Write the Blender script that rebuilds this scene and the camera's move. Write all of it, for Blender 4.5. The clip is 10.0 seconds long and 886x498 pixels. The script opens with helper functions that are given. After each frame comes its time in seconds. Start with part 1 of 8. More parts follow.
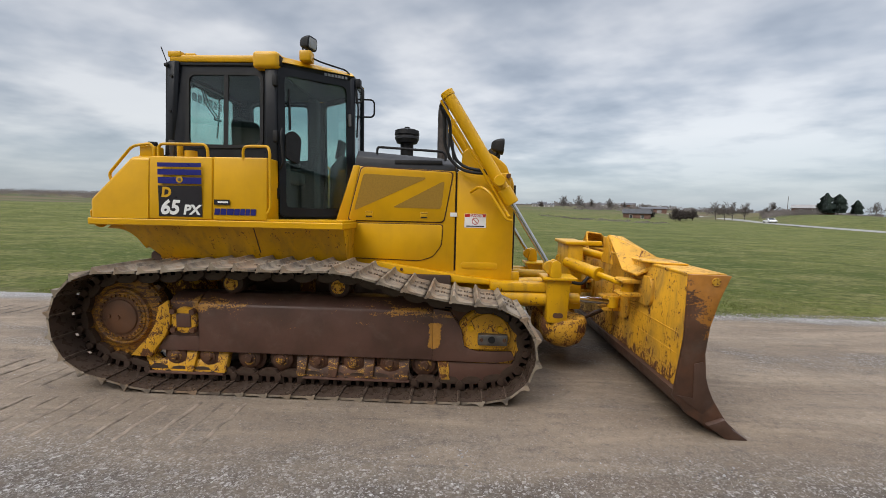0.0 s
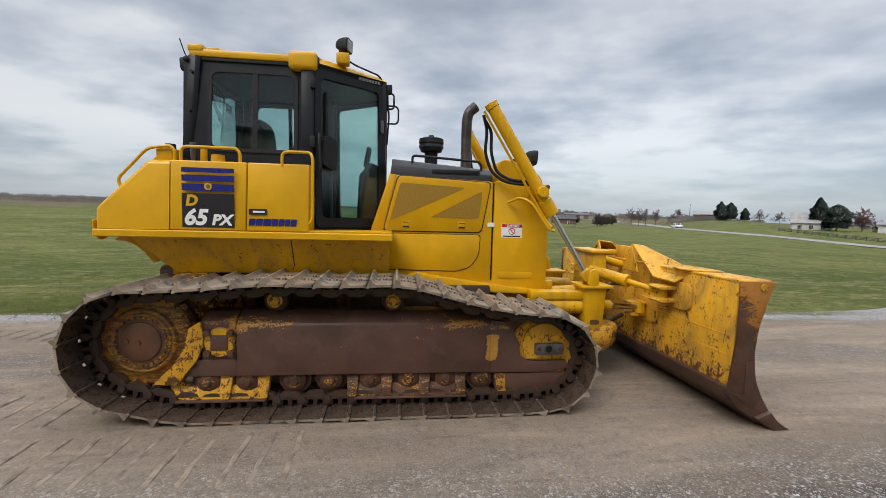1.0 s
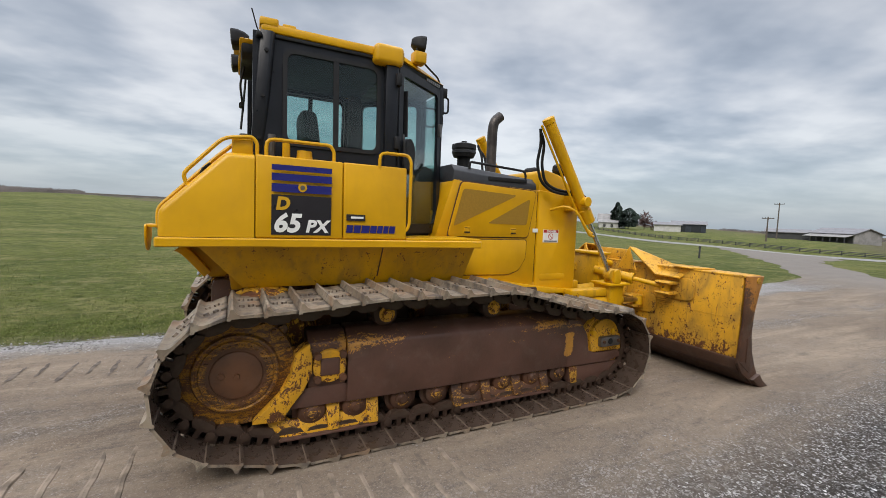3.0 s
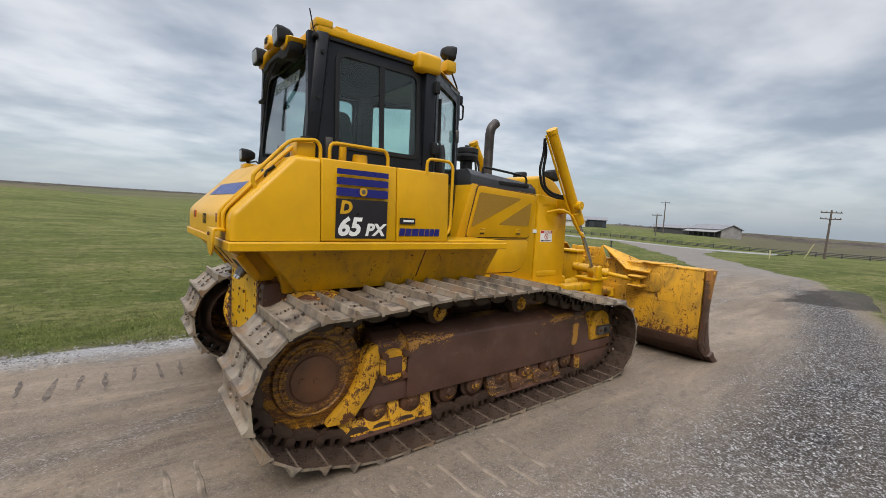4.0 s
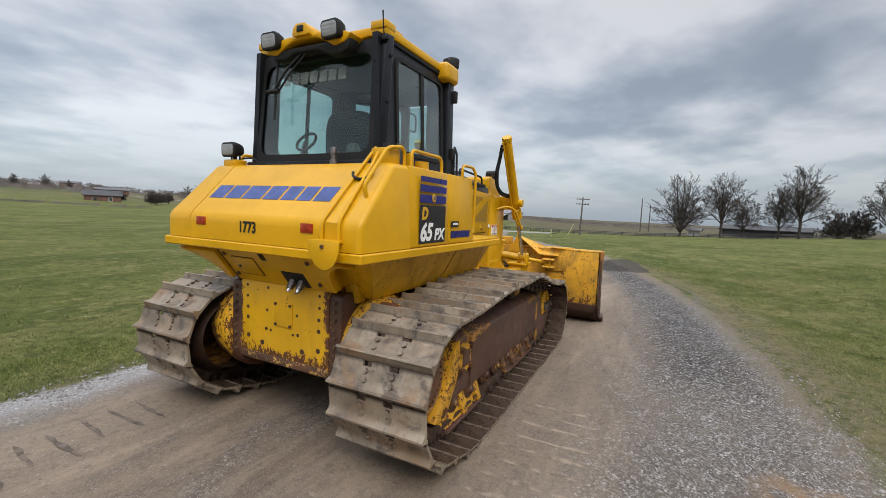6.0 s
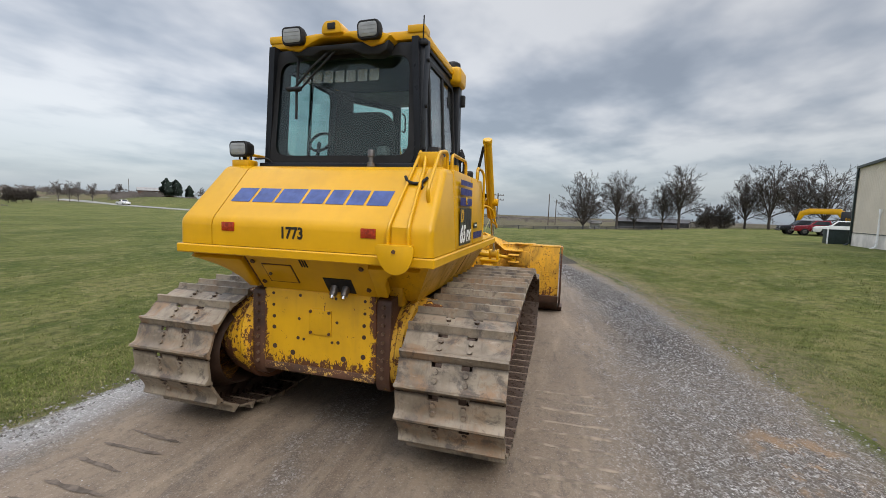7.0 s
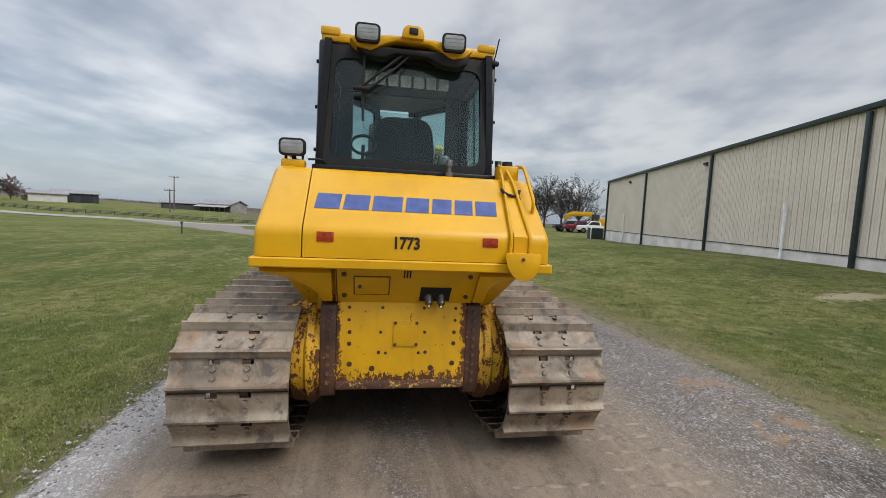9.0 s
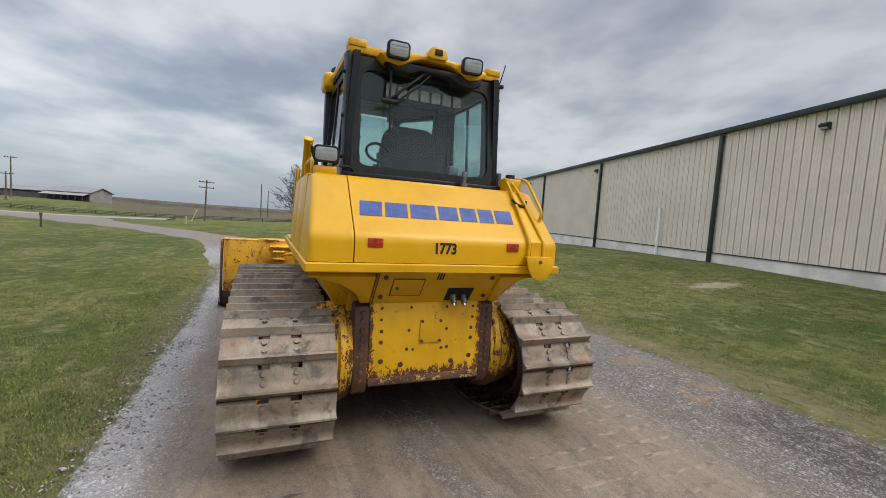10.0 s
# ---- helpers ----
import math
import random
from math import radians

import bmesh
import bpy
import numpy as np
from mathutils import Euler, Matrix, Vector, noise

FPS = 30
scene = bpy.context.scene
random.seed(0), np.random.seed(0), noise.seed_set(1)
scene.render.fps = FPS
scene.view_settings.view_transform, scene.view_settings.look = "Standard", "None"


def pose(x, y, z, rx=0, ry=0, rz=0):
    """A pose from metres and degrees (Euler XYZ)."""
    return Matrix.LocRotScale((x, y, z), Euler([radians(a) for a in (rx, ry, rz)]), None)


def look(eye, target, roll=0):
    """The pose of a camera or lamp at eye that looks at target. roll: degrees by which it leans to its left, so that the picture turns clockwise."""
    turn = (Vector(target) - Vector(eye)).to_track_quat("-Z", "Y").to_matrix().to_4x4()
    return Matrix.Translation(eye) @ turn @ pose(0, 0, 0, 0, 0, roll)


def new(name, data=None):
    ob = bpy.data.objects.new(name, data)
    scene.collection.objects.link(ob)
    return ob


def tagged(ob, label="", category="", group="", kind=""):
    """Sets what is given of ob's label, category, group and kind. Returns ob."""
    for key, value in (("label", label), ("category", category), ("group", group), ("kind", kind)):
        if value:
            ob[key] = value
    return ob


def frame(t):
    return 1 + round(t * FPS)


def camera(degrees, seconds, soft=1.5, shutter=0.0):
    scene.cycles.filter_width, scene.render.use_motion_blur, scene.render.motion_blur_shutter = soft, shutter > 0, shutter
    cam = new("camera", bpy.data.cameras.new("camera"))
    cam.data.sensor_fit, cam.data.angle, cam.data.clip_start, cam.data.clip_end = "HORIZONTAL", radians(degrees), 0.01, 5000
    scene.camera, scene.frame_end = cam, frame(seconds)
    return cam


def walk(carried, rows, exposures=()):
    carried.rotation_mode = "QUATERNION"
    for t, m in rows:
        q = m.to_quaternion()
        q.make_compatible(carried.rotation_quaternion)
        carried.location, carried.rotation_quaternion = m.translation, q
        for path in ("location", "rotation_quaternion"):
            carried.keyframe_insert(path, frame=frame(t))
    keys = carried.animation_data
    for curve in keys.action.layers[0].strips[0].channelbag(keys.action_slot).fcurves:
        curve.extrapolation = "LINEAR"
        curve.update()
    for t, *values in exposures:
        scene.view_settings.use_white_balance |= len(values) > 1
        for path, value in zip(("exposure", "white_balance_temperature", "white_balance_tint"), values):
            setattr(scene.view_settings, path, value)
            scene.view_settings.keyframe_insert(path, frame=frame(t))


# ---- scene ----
cam = camera(92.9, 10.0, soft=0.6)
METRES, EYE, TILT, LEAN, TURN = 10.214, 1.665, 0.0, 0.0, 2.5
ROWS = [
    (0.0, 0.0, 0.0, 0.0, 0.11, -5.2, -1.24),
    (0.5, -0.0526, 0.0022, 0.0001, -4.37, -4.7, -1.35),
    (1.0, -0.1062, 0.0125, 0.0027, -8.97, -4.31, -1.42),
    (1.5, -0.159, 0.0267, 0.0042, -13.73, -4.03, -1.5),
    (2.0, -0.206, 0.0433, 0.0019, -18.67, -3.91, -1.65),
    (2.5, -0.2546, 0.0583, 0.0043, -23.74, -4.01, -1.93),
    (4.0, -0.4009, 0.1168, 0.0095, -40.06, -4.57, -2.98),
    (4.5, -0.443, 0.1417, 0.016, -46.11, -4.75, -3.1),
    (5.0, -0.4765, 0.1757, 0.0159, -52.44, -4.82, -3.0),
    (5.5, -0.51, 0.213, 0.014, -59.21, -4.99, -2.7),
    (7.0, -0.5765, 0.3364, 0.0161, -76.98, -5.34, -1.9),
    (7.5, -0.5877, 0.3804, 0.0175, -82.84, -5.17, -1.87),
    (8.0, -0.5905, 0.4293, 0.0189, -88.98, -4.94, -2.05),
    (8.5, -0.5948, 0.4813, 0.0185, -95.41, -4.74, -2.38),
    (9.0, -0.5951, 0.5293, 0.0163, -102.13, -4.56, -2.79),
    (9.5, -0.5946, 0.576, 0.0175, -108.89, -4.5, -3.3),
    (10.0, -0.5936, 0.6253, 0.0198, -115.64, -4.4, -3.83),
]
walk(cam, [(t, pose(0, 0, EYE, TILT, LEAN, TURN) @ pose(METRES * x, METRES * y, METRES * z, 90 + pitch, roll, yaw)) for t, x, y, z, yaw, pitch, roll in ROWS])

# ---- world, sun, exposure ----
world = bpy.data.worlds.new("overcast_sky")
scene.world = world
world.use_nodes = True
wn, wl = world.node_tree.nodes, world.node_tree.links
wn.clear()
w_out = wn.new("ShaderNodeOutputWorld")
w_bg = wn.new("ShaderNodeBackground")
w_sky = wn.new("ShaderNodeTexSky")
w_sky.sky_type = "NISHITA"
w_sky.sun_disc = False
w_sky.sun_elevation = radians(47)
w_sky.sun_rotation = radians(225)
w_sky.air_density, w_sky.dust_density = 1.0, 2.0
w_co = wn.new("ShaderNodeTexCoord")
w_sep = wn.new("ShaderNodeSeparateXYZ")
wl.new(w_co.outputs["Generated"], w_sep.inputs[0])


def w_math(op, a, b=None, clamp=False):
    n = wn.new("ShaderNodeMath")
    n.operation, n.use_clamp = op, clamp
    for i, v in enumerate((a, b)):
        if v is None:
            continue
        if isinstance(v, (int, float)):
            n.inputs[i].default_value = v
        else:
            wl.new(v, n.inputs[i])
    return n.outputs[0]


# the cloud deck: the way up projected on a flat layer, so that clouds crowd towards the horizon
w_up = w_math("ADD", w_math("MAXIMUM", w_sep.outputs[2], 0.0), 0.16)
w_cx = w_math("DIVIDE", w_sep.outputs[0], w_up)
w_cy = w_math("DIVIDE", w_sep.outputs[1], w_up)
w_comb = wn.new("ShaderNodeCombineXYZ")
wl.new(w_cx, w_comb.inputs[0])
wl.new(w_cy, w_comb.inputs[1])


def w_noise(scale, detail, rough, distort, off):
    m = wn.new("ShaderNodeMapping")
    m.inputs["Location"].default_value = off
    m.inputs["Rotation"].default_value = (0, 0, radians(35))
    m.inputs["Scale"].default_value = (1.0, 1.18, 1.0)
    wl.new(w_comb.outputs[0], m.inputs[0])
    n = wn.new("ShaderNodeTexNoise")
    n.inputs["Scale"].default_value, n.inputs["Detail"].default_value = scale, detail
    n.inputs["Roughness"].default_value, n.inputs["Distortion"].default_value = rough, distort
    wl.new(m.outputs[0], n.inputs["Vector"])
    return n.outputs[0]


w_big = w_noise(0.55, 3, 0.5, 0.0, (3.1, 1.7, 0))
w_mid = w_noise(1.35, 4, 0.50, 0.0, (7.3, 2.2, 0))
w_fine = w_noise(4.6, 4, 0.50, 0.0, (1.3, 5.2, 0))
w_mix = w_math("ADD", w_math("MULTIPLY", w_big, 0.44), w_math("ADD", w_math("MULTIPLY", w_mid, 0.46), w_math("MULTIPLY", w_fine, 0.10)))


def w_bank(az, el, inner, outer, amount):
    """A broad thicker (or thinner) bank of the deck round one direction."""
    dot = wn.new("ShaderNodeVectorMath")
    dot.operation = "DOT_PRODUCT"
    wl.new(w_co.outputs["Generated"], dot.inputs[0])
    dot.inputs[1].default_value = (math.cos(radians(el)) * math.cos(radians(az)), math.cos(radians(el)) * math.sin(radians(az)), math.sin(radians(el)))
    fall = wn.new("ShaderNodeMapRange")
    fall.interpolation_type = "SMOOTHSTEP"
    wl.new(dot.outputs["Value"], fall.inputs[0])
    for k, v in enumerate((math.cos(radians(outer)), math.cos(radians(inner)), 0.0, amount)):
        fall.inputs[k + 1].default_value = v
    return fall.outputs[0]


for bank in ((38, 26, 4, 30, -0.014), (-8, 28, 3, 20, 0.016), (62, 24, 2, 16, -0.040), (57, 11, 2, 18, 0.020), (22, 10, 2, 20, 0.018), (118, 16, 4, 34, 0.022), (85, 19, 2, 12, -0.030), (-38, 22, 4, 30, 0.010), (97, 26, 3, 18, 0.040), (14, 24, 2, 14, -0.026)):
    w_mix = w_math("ADD", w_mix, w_bank(*bank))
w_ramp = wn.new("ShaderNodeValToRGB")
w_ramp.color_ramp.interpolation = "B_SPLINE"
for pos, col in ((0.395, (0.29, 0.315, 0.355, 1)), (0.455, (0.43, 0.46, 0.505, 1)), (0.510, (0.59, 0.60, 0.625, 1)), (0.575, (0.84, 0.835, 0.83, 1))):
    e = w_ramp.color_ramp.elements.new(pos)
    e.color = col
w_ramp.color_ramp.elements.remove(w_ramp.color_ramp.elements[0])
w_ramp.color_ramp.elements.remove(w_ramp.color_ramp.elements[-1])
wl.new(w_mix, w_ramp.inputs[0])
# pale haze near the horizon
w_haze = wn.new("ShaderNodeMixRGB")
wl.new(w_math("SUBTRACT", 1.0, w_math("MULTIPLY", w_sep.outputs[2], 6.2), True), w_haze.inputs[0])
wl.new(w_ramp.outputs[0], w_haze.inputs[1])
w_haze.inputs[2].default_value = (0.405, 0.475, 0.555, 1)
# a little of the clear sky shines through the deck
w_scale = wn.new("ShaderNodeMixRGB")
w_scale.blend_type = "MULTIPLY"
w_scale.inputs[0].default_value = 1.0
wl.new(w_sky.outputs[0], w_scale.inputs[1])
w_scale.inputs[2].default_value = (0.05, 0.05, 0.05, 1)
w_add = wn.new("ShaderNodeMixRGB")
w_add.blend_type = "ADD"
w_add.inputs[0].default_value = 1.0
wl.new(w_haze.outputs[0], w_add.inputs[1])
wl.new(w_scale.outputs[0], w_add.inputs[2])
wl.new(w_add.outputs[0], w_bg.inputs[0])
# an overcast sky grows brighter towards its top
w_zen = wn.new("ShaderNodeMapRange")
w_zen.interpolation_type = "SMOOTHSTEP"
wl.new(w_sep.outputs[2], w_zen.inputs[0])
for k, v in enumerate((0.42, 1.0, 0.72, 3.6)):
    w_zen.inputs[k + 1].default_value = v
# and the deck is thinner towards the north
w_side = w_math("ADD", 1.0, w_math("MULTIPLY", w_math("ADD", w_math("MULTIPLY", w_sep.outputs[0], 0.26), w_math("MULTIPLY", w_sep.outputs[1], 0.97)), 0.17))
wl.new(w_math("MULTIPLY", w_zen.outputs[0], w_side), w_bg.inputs[1])
wl.new(w_bg.outputs[0], w_out.inputs[0])

sun_data = bpy.data.lights.new("sun", "SUN")
sun_data.energy, sun_data.angle, sun_data.color = 1.55, radians(30), (1.0, 0.955, 0.89)
sun = new("sun", sun_data)
sun.matrix_world = look((-6, -6.0, 9.0), (0, 0, 0))
scene.view_settings.exposure = 0.0

# ---- materials ----
def nodes_of(name):
    m = bpy.data.materials.new(name)
    m.use_nodes = True
    nt = m.node_tree
    return m, nt, nt.nodes["Principled BSDF"]


class Net:
    """Short hand for building a node tree."""

    def __init__(self, nt, space="Object"):
        self.nt = nt
        self.co = nt.nodes.new("ShaderNodeTexCoord").outputs[space]

    def put(self, sock, v):
        if isinstance(v, bpy.types.NodeSocket):
            self.nt.links.new(v, sock)
        elif isinstance(v, (tuple, list)) and len(v) == 3 and sock.type == "RGBA":
            sock.default_value = (*v, 1)
        else:
            sock.default_value = v

    def noise(self, scale, detail=4.0, rough=0.55, distort=0.0, stretch=(1, 1, 1), shift=(0, 0, 0)):
        mp = self.nt.nodes.new("ShaderNodeMapping")
        mp.inputs["Scale"].default_value, mp.inputs["Location"].default_value = stretch, shift
        self.nt.links.new(self.co, mp.inputs[0])
        n = self.nt.nodes.new("ShaderNodeTexNoise")
        self.nt.links.new(mp.outputs[0], n.inputs["Vector"])
        n.inputs["Scale"].default_value, n.inputs["Detail"].default_value = scale, detail
        n.inputs["Roughness"].default_value, n.inputs["Distortion"].default_value = rough, distort
        return n.outputs[0]

    def voronoi(self, scale, feature="F1", out=0, rand=1.0):
        n = self.nt.nodes.new("ShaderNodeTexVoronoi")
        n.feature = feature
        self.nt.links.new(self.co, n.inputs["Vector"])
        n.inputs["Scale"].default_value = scale
        n.inputs["Randomness"].default_value = rand
        return n.outputs[out]

    def ramp(self, v, *stops):
        n = self.nt.nodes.new("ShaderNodeMapRange")
        n.interpolation_type = "SMOOTHSTEP"
        a, b, lo, hi = stops if len(stops) == 4 else (*stops, 0.0, 1.0)
        self.put(n.inputs[0], v)
        for i, x in enumerate((a, b, lo, hi)):
            n.inputs[i + 1].default_value = x
        return n.outputs[0]

    def mix(self, fac, a, b, kind="MIX"):
        n = self.nt.nodes.new("ShaderNodeMixRGB")
        n.blend_type = kind
        for i, v in enumerate((fac, a, b)):
            self.put(n.inputs[i], v)
        return n.outputs[0]

    def math(self, op, a, b=0.0, clamp=False):
        n = self.nt.nodes.new("ShaderNodeMath")
        n.operation, n.use_clamp = op, clamp
        self.put(n.inputs[0], a)
        self.put(n.inputs[1], b)
        return n.outputs[0]

    def xyz(self):
        n = self.nt.nodes.new("ShaderNodeSeparateXYZ")
        self.nt.links.new(self.co, n.inputs[0])
        return n.outputs

    def bump(self, bsdf, h, strength, dist=0.01):
        n = self.nt.nodes.new("ShaderNodeBump")
        n.inputs["Strength"].default_value, n.inputs["Distance"].default_value = strength, dist
        self.put(n.inputs["Height"], h)
        self.nt.links.new(n.outputs[0], bsdf.inputs["Normal"])

    def rand(self):
        return self.nt.nodes.new("ShaderNodeObjectInfo").outputs["Random"]

    def island(self):
        return self.nt.nodes.new("ShaderNodeNewGeometry").outputs["Random Per Island"]


def plain(name, colour, rough=0.5, metal=0.0, vary=0.12, scale=6.0, bump=0.05):
    m, nt, b = nodes_of(name)
    n = Net(nt)
    dark = tuple(c * (1 - vary) for c in colour)
    lite = tuple(min(1, c * (1 + vary)) for c in colour)
    v = n.mix(n.ramp(n.noise(scale, 5), 0.35, 0.65), dark, lite)
    v = n.mix(n.math("MULTIPLY", n.noise(scale * 12, 3), 0.25), v, dark)
    n.put(b.inputs["Base Color"], v)
    n.put(b.inputs["Roughness"], n.ramp(n.noise(scale * 3, 4), 0.2, 0.8, max(0.02, rough - 0.1), min(1, rough + 0.1)))
    b.inputs["Metallic"].default_value = metal
    b.inputs["Specular IOR Level"].default_value = 0.5 if metal or rough < 0.3 else 0.28
    if bump:
        n.bump(b, n.noise(scale * 15, 3), bump, 0.004)
    return m


YELLOW = (0.61, 0.322, 0.003)


def paint(name, wear, dirt, colour=YELLOW, rough=0.32, zone=None, scratch=0.0):
    """Machine paint; wear: how much is chipped to rust; dirt: how much dust lies on it."""
    m, nt, b = nodes_of(name)
    n = Net(nt)
    base = n.mix(n.ramp(n.noise(2.2, 4), 0.3, 0.7), tuple(c * 0.9 for c in colour), tuple(min(1, c * 1.07) for c in colour))
    grime = n.math("MULTIPLY", n.ramp(n.noise(3.5, 7, 0.65, 0.4, (1, 1, 0.45)), 0.42, 0.72), dirt)
    base = n.mix(grime, base, (0.25, 0.145, 0.030))
    streak = n.math("MULTIPLY", n.ramp(n.noise(9.0, 6, 0.6, 0.2, (1.6, 1.6, 0.15)), 0.52, 0.75), dirt * 0.6)
    base = n.mix(streak, base, (0.16, 0.10, 0.035))
    t = 0.70 - 0.26 * wear
    chip = n.math("MULTIPLY", n.noise(9.0, 8, 0.75, 0.8), 0.55)
    chip = n.math("ADD", chip, n.math("MULTIPLY", n.noise(42.0, 5, 0.72, 1.0, (1, 1, 0.6), (4, 2, 1)), 0.45))
    if zone:
        chip = n.math("ADD", chip, zone(n))
    chips = n.ramp(chip, t, t + 0.03)
    if scratch:
        for shift, size in (((1, 5, 2), (1, 0.6, 1.3)), ((7, 2, 9), (1, 1.5, 0.35))):
            line = n.math("ABSOLUTE", n.math("SUBTRACT", n.noise(3.2, 2, 0.5, 0.8, size, shift), 0.5))
            line = n.math("MULTIPLY", n.ramp(line, 0.0, 0.007, 1.0, 0.0), n.ramp(n.noise(2.6, 3, 0.6, 0, (1, 1, 1), shift), 0.55, 0.60))
            chips = n.math("MAXIMUM", chips, n.math("MULTIPLY", line, scratch))
    rust = n.mix(n.noise(40, 4), (0.055, 0.024, 0.014), (0.16, 0.06, 0.022))
    n.put(b.inputs["Base Color"], n.mix(chips, base, rust))
    n.put(b.inputs["Roughness"], n.math("ADD", rough, n.math("ADD", n.math("MULTIPLY", chips, 0.4), n.math("MULTIPLY", grime, 0.5)), True))
    b.inputs["Specular IOR Level"].default_value = 0.36
    hgt = n.math("ADD", n.math("MULTIPLY", chips, -0.6), n.math("MULTIPLY", n.noise(55, 3), 0.12))
    n.bump(b, hgt, 0.25, 0.004)
    return m


def rusty(name, dark, lite, flake=0.0, rough=0.62, metal=0.25, zone=None, fine=1.0, old=(0.50, 0.26, 0.02)):
    """Bare worn steel gone brown; flake: how much old yellow paint still clings to it."""
    m, nt, b = nodes_of(name)
    n = Net(nt)
    base = n.mix(n.ramp(n.noise(3.0, 6, 0.65), 0.32, 0.68), dark, lite)
    base = n.mix(n.math("MULTIPLY", n.noise(30, 5, 0.7), 0.35), base, (0.12, 0.062, 0.03))
    if flake:
        t = 0.74 - 0.25 * flake
        f = n.math("ADD", n.math("MULTIPLY", n.noise(5.0 * fine, 8, 0.74, 0.6, (0.45, 1, 1.7), (9, 1, 3)), 0.6), n.math("MULTIPLY", n.noise(36 * fine, 5, 0.72, 0.6), 0.4))
        if zone:
            f = n.math("ADD", f, zone(n))
        base = n.mix(n.ramp(f, t, t + 0.045), base, n.mix(n.noise(22, 3), tuple(0.6 * c for c in old), tuple(1.15 * c for c in old)))
    dust = n.math("MULTIPLY", n.ramp(n.noise(5.5, 6, 0.6, 0.3, (1, 1, 1), (2, 7, 5)), 0.5, 0.8), 0.25)
    base = n.mix(dust, base, (0.17, 0.13, 0.10))
    n.put(b.inputs["Base Color"], base)
    n.put(b.inputs["Roughness"], n.ramp(n.noise(12, 5), 0.2, 0.8, rough - 0.12, min(1, rough + 0.15)))
    b.inputs["Metallic"].default_value = metal
    n.bump(b, n.math("ADD", n.noise(60, 5, 0.7), n.noise(9, 4)), 0.35, 0.004)
    return m


M_yellow = paint("yellow_paint", 0.10, 0.10)
M_yellow_low = paint("yellow_paint_soiled", 0.50, 0.62)
# frame paint in a darker yellow-brown, chipped throughout
M_dark_frame = paint("chipped_dark_frame_paint", 0.90, 1.0, (0.34, 0.165, 0.012), 0.45)
# very dark brown for the steel behind the tracks
M_recess = rusty("dark_recess_steel", (0.020, 0.010, 0.007), (0.052, 0.024, 0.014), 0.45, 0.6, 0.05, None, 1.0, (0.20, 0.10, 0.012))
M_yellow_worn = paint("yellow_paint_chipped", 0.71, 0.7, (0.59, 0.30, 0.018))


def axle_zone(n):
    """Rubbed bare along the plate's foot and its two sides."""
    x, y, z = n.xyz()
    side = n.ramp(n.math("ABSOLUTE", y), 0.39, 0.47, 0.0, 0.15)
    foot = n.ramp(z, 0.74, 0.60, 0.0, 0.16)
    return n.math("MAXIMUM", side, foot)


def shoulder_zone(n):
    """Scuffed to old paint along the bend of the cover and on a few knocks."""
    x, y, z = n.xyz()
    band = n.math("MULTIPLY", n.ramp(z, 0.66, 0.76), n.ramp(z, 0.86, 0.78))
    band = n.math("MULTIPLY", band, n.ramp(n.noise(1.7, 3, 0.6, 0, (1, 1, 0.2), (4, 0, 0)), 0.40, 0.60))
    patch = n.math("MULTIPLY", n.math("MULTIPLY", n.ramp(x, -0.29, -0.24), n.ramp(x, -0.14, -0.19)), n.math("MULTIPLY", n.ramp(z, 0.40, 0.46), n.ramp(z, 0.70, 0.64)))
    line = n.math("MULTIPLY", n.math("MULTIPLY", n.ramp(x, -2.46, -2.42), n.ramp(x, -2.36, -2.40)), 0.06)
    seen = n.math("SUBTRACT", n.math("MULTIPLY", band, 0.105), n.ramp(z, 0.66, 0.55, 0.0, 0.04))
    return n.math("ADD", seen, n.math("ADD", n.math("MULTIPLY", patch, 0.24), line))


def hub_zone(n):
    """Old paint holds round the bolt circle and goes from the middle."""
    x, y, z = n.xyz()
    dx, dz = n.math("SUBTRACT", x, -3.115), n.math("SUBTRACT", z, 0.63)
    r = n.math("SQRT", n.math("ADD", n.math("MULTIPLY", dx, dx), n.math("MULTIPLY", dz, dz)))
    on = n.math("MULTIPLY", n.ramp(r, 0.16, 0.20), n.ramp(r, 0.44, 0.37))
    return n.math("SUBTRACT", n.math("MULTIPLY", on, 0.120), 0.06)


def end_zone(n):
    """Paint still shows on the upper half of the blade's end."""
    x, y, z = n.xyz()
    return n.math("SUBTRACT", n.ramp(n.math("ADD", z, n.math("MULTIPLY", n.math("SUBTRACT", x, 1.75), 1.6)), 0.55, 1.30, 0.0, 0.27), 0.05)


# paler yellow plate, its colour also lifted against the shade it stands in
M_axle = paint("shade_lifted_axle_paint", 0.42, 0.22, (0.66, 0.36, 0.008), zone=axle_zone)
M_yellow_rust = paint("yellow_paint_rusted", 0.78, 0.8, (0.57, 0.295, 0.024))


def drum_zone(n):
    """The case is bare towards its foot and along its rims; paint holds on its back."""
    x, y, z = n.xyz()
    foot = n.ramp(z, 0.62, 0.42, 0.0, 0.16)
    rim = n.ramp(n.math("ABSOLUTE", n.math("SUBTRACT", n.math("ABSOLUTE", y), 0.655)), 0.055, 0.11, 0.0, 0.055)
    rim = n.math("ADD", rim, n.math("MULTIPLY", n.math("SUBTRACT", n.noise(16, 3, 0.6, 0.3, (1, 1.6, 0.22)), 0.5), 0.30))
    return n.math("ADD", foot, n.math("SUBTRACT", rim, 0.02))


M_drum = paint("drum_paint", 0.80, 0.55, (0.68, 0.37, 0.020), 0.36, drum_zone)
M_flange = rusty("rusted_flange_steel", (0.034, 0.014, 0.010), (0.092, 0.036, 0.020), 0.66, 0.5, 0.05, None, 1.6, (0.60, 0.33, 0.03))


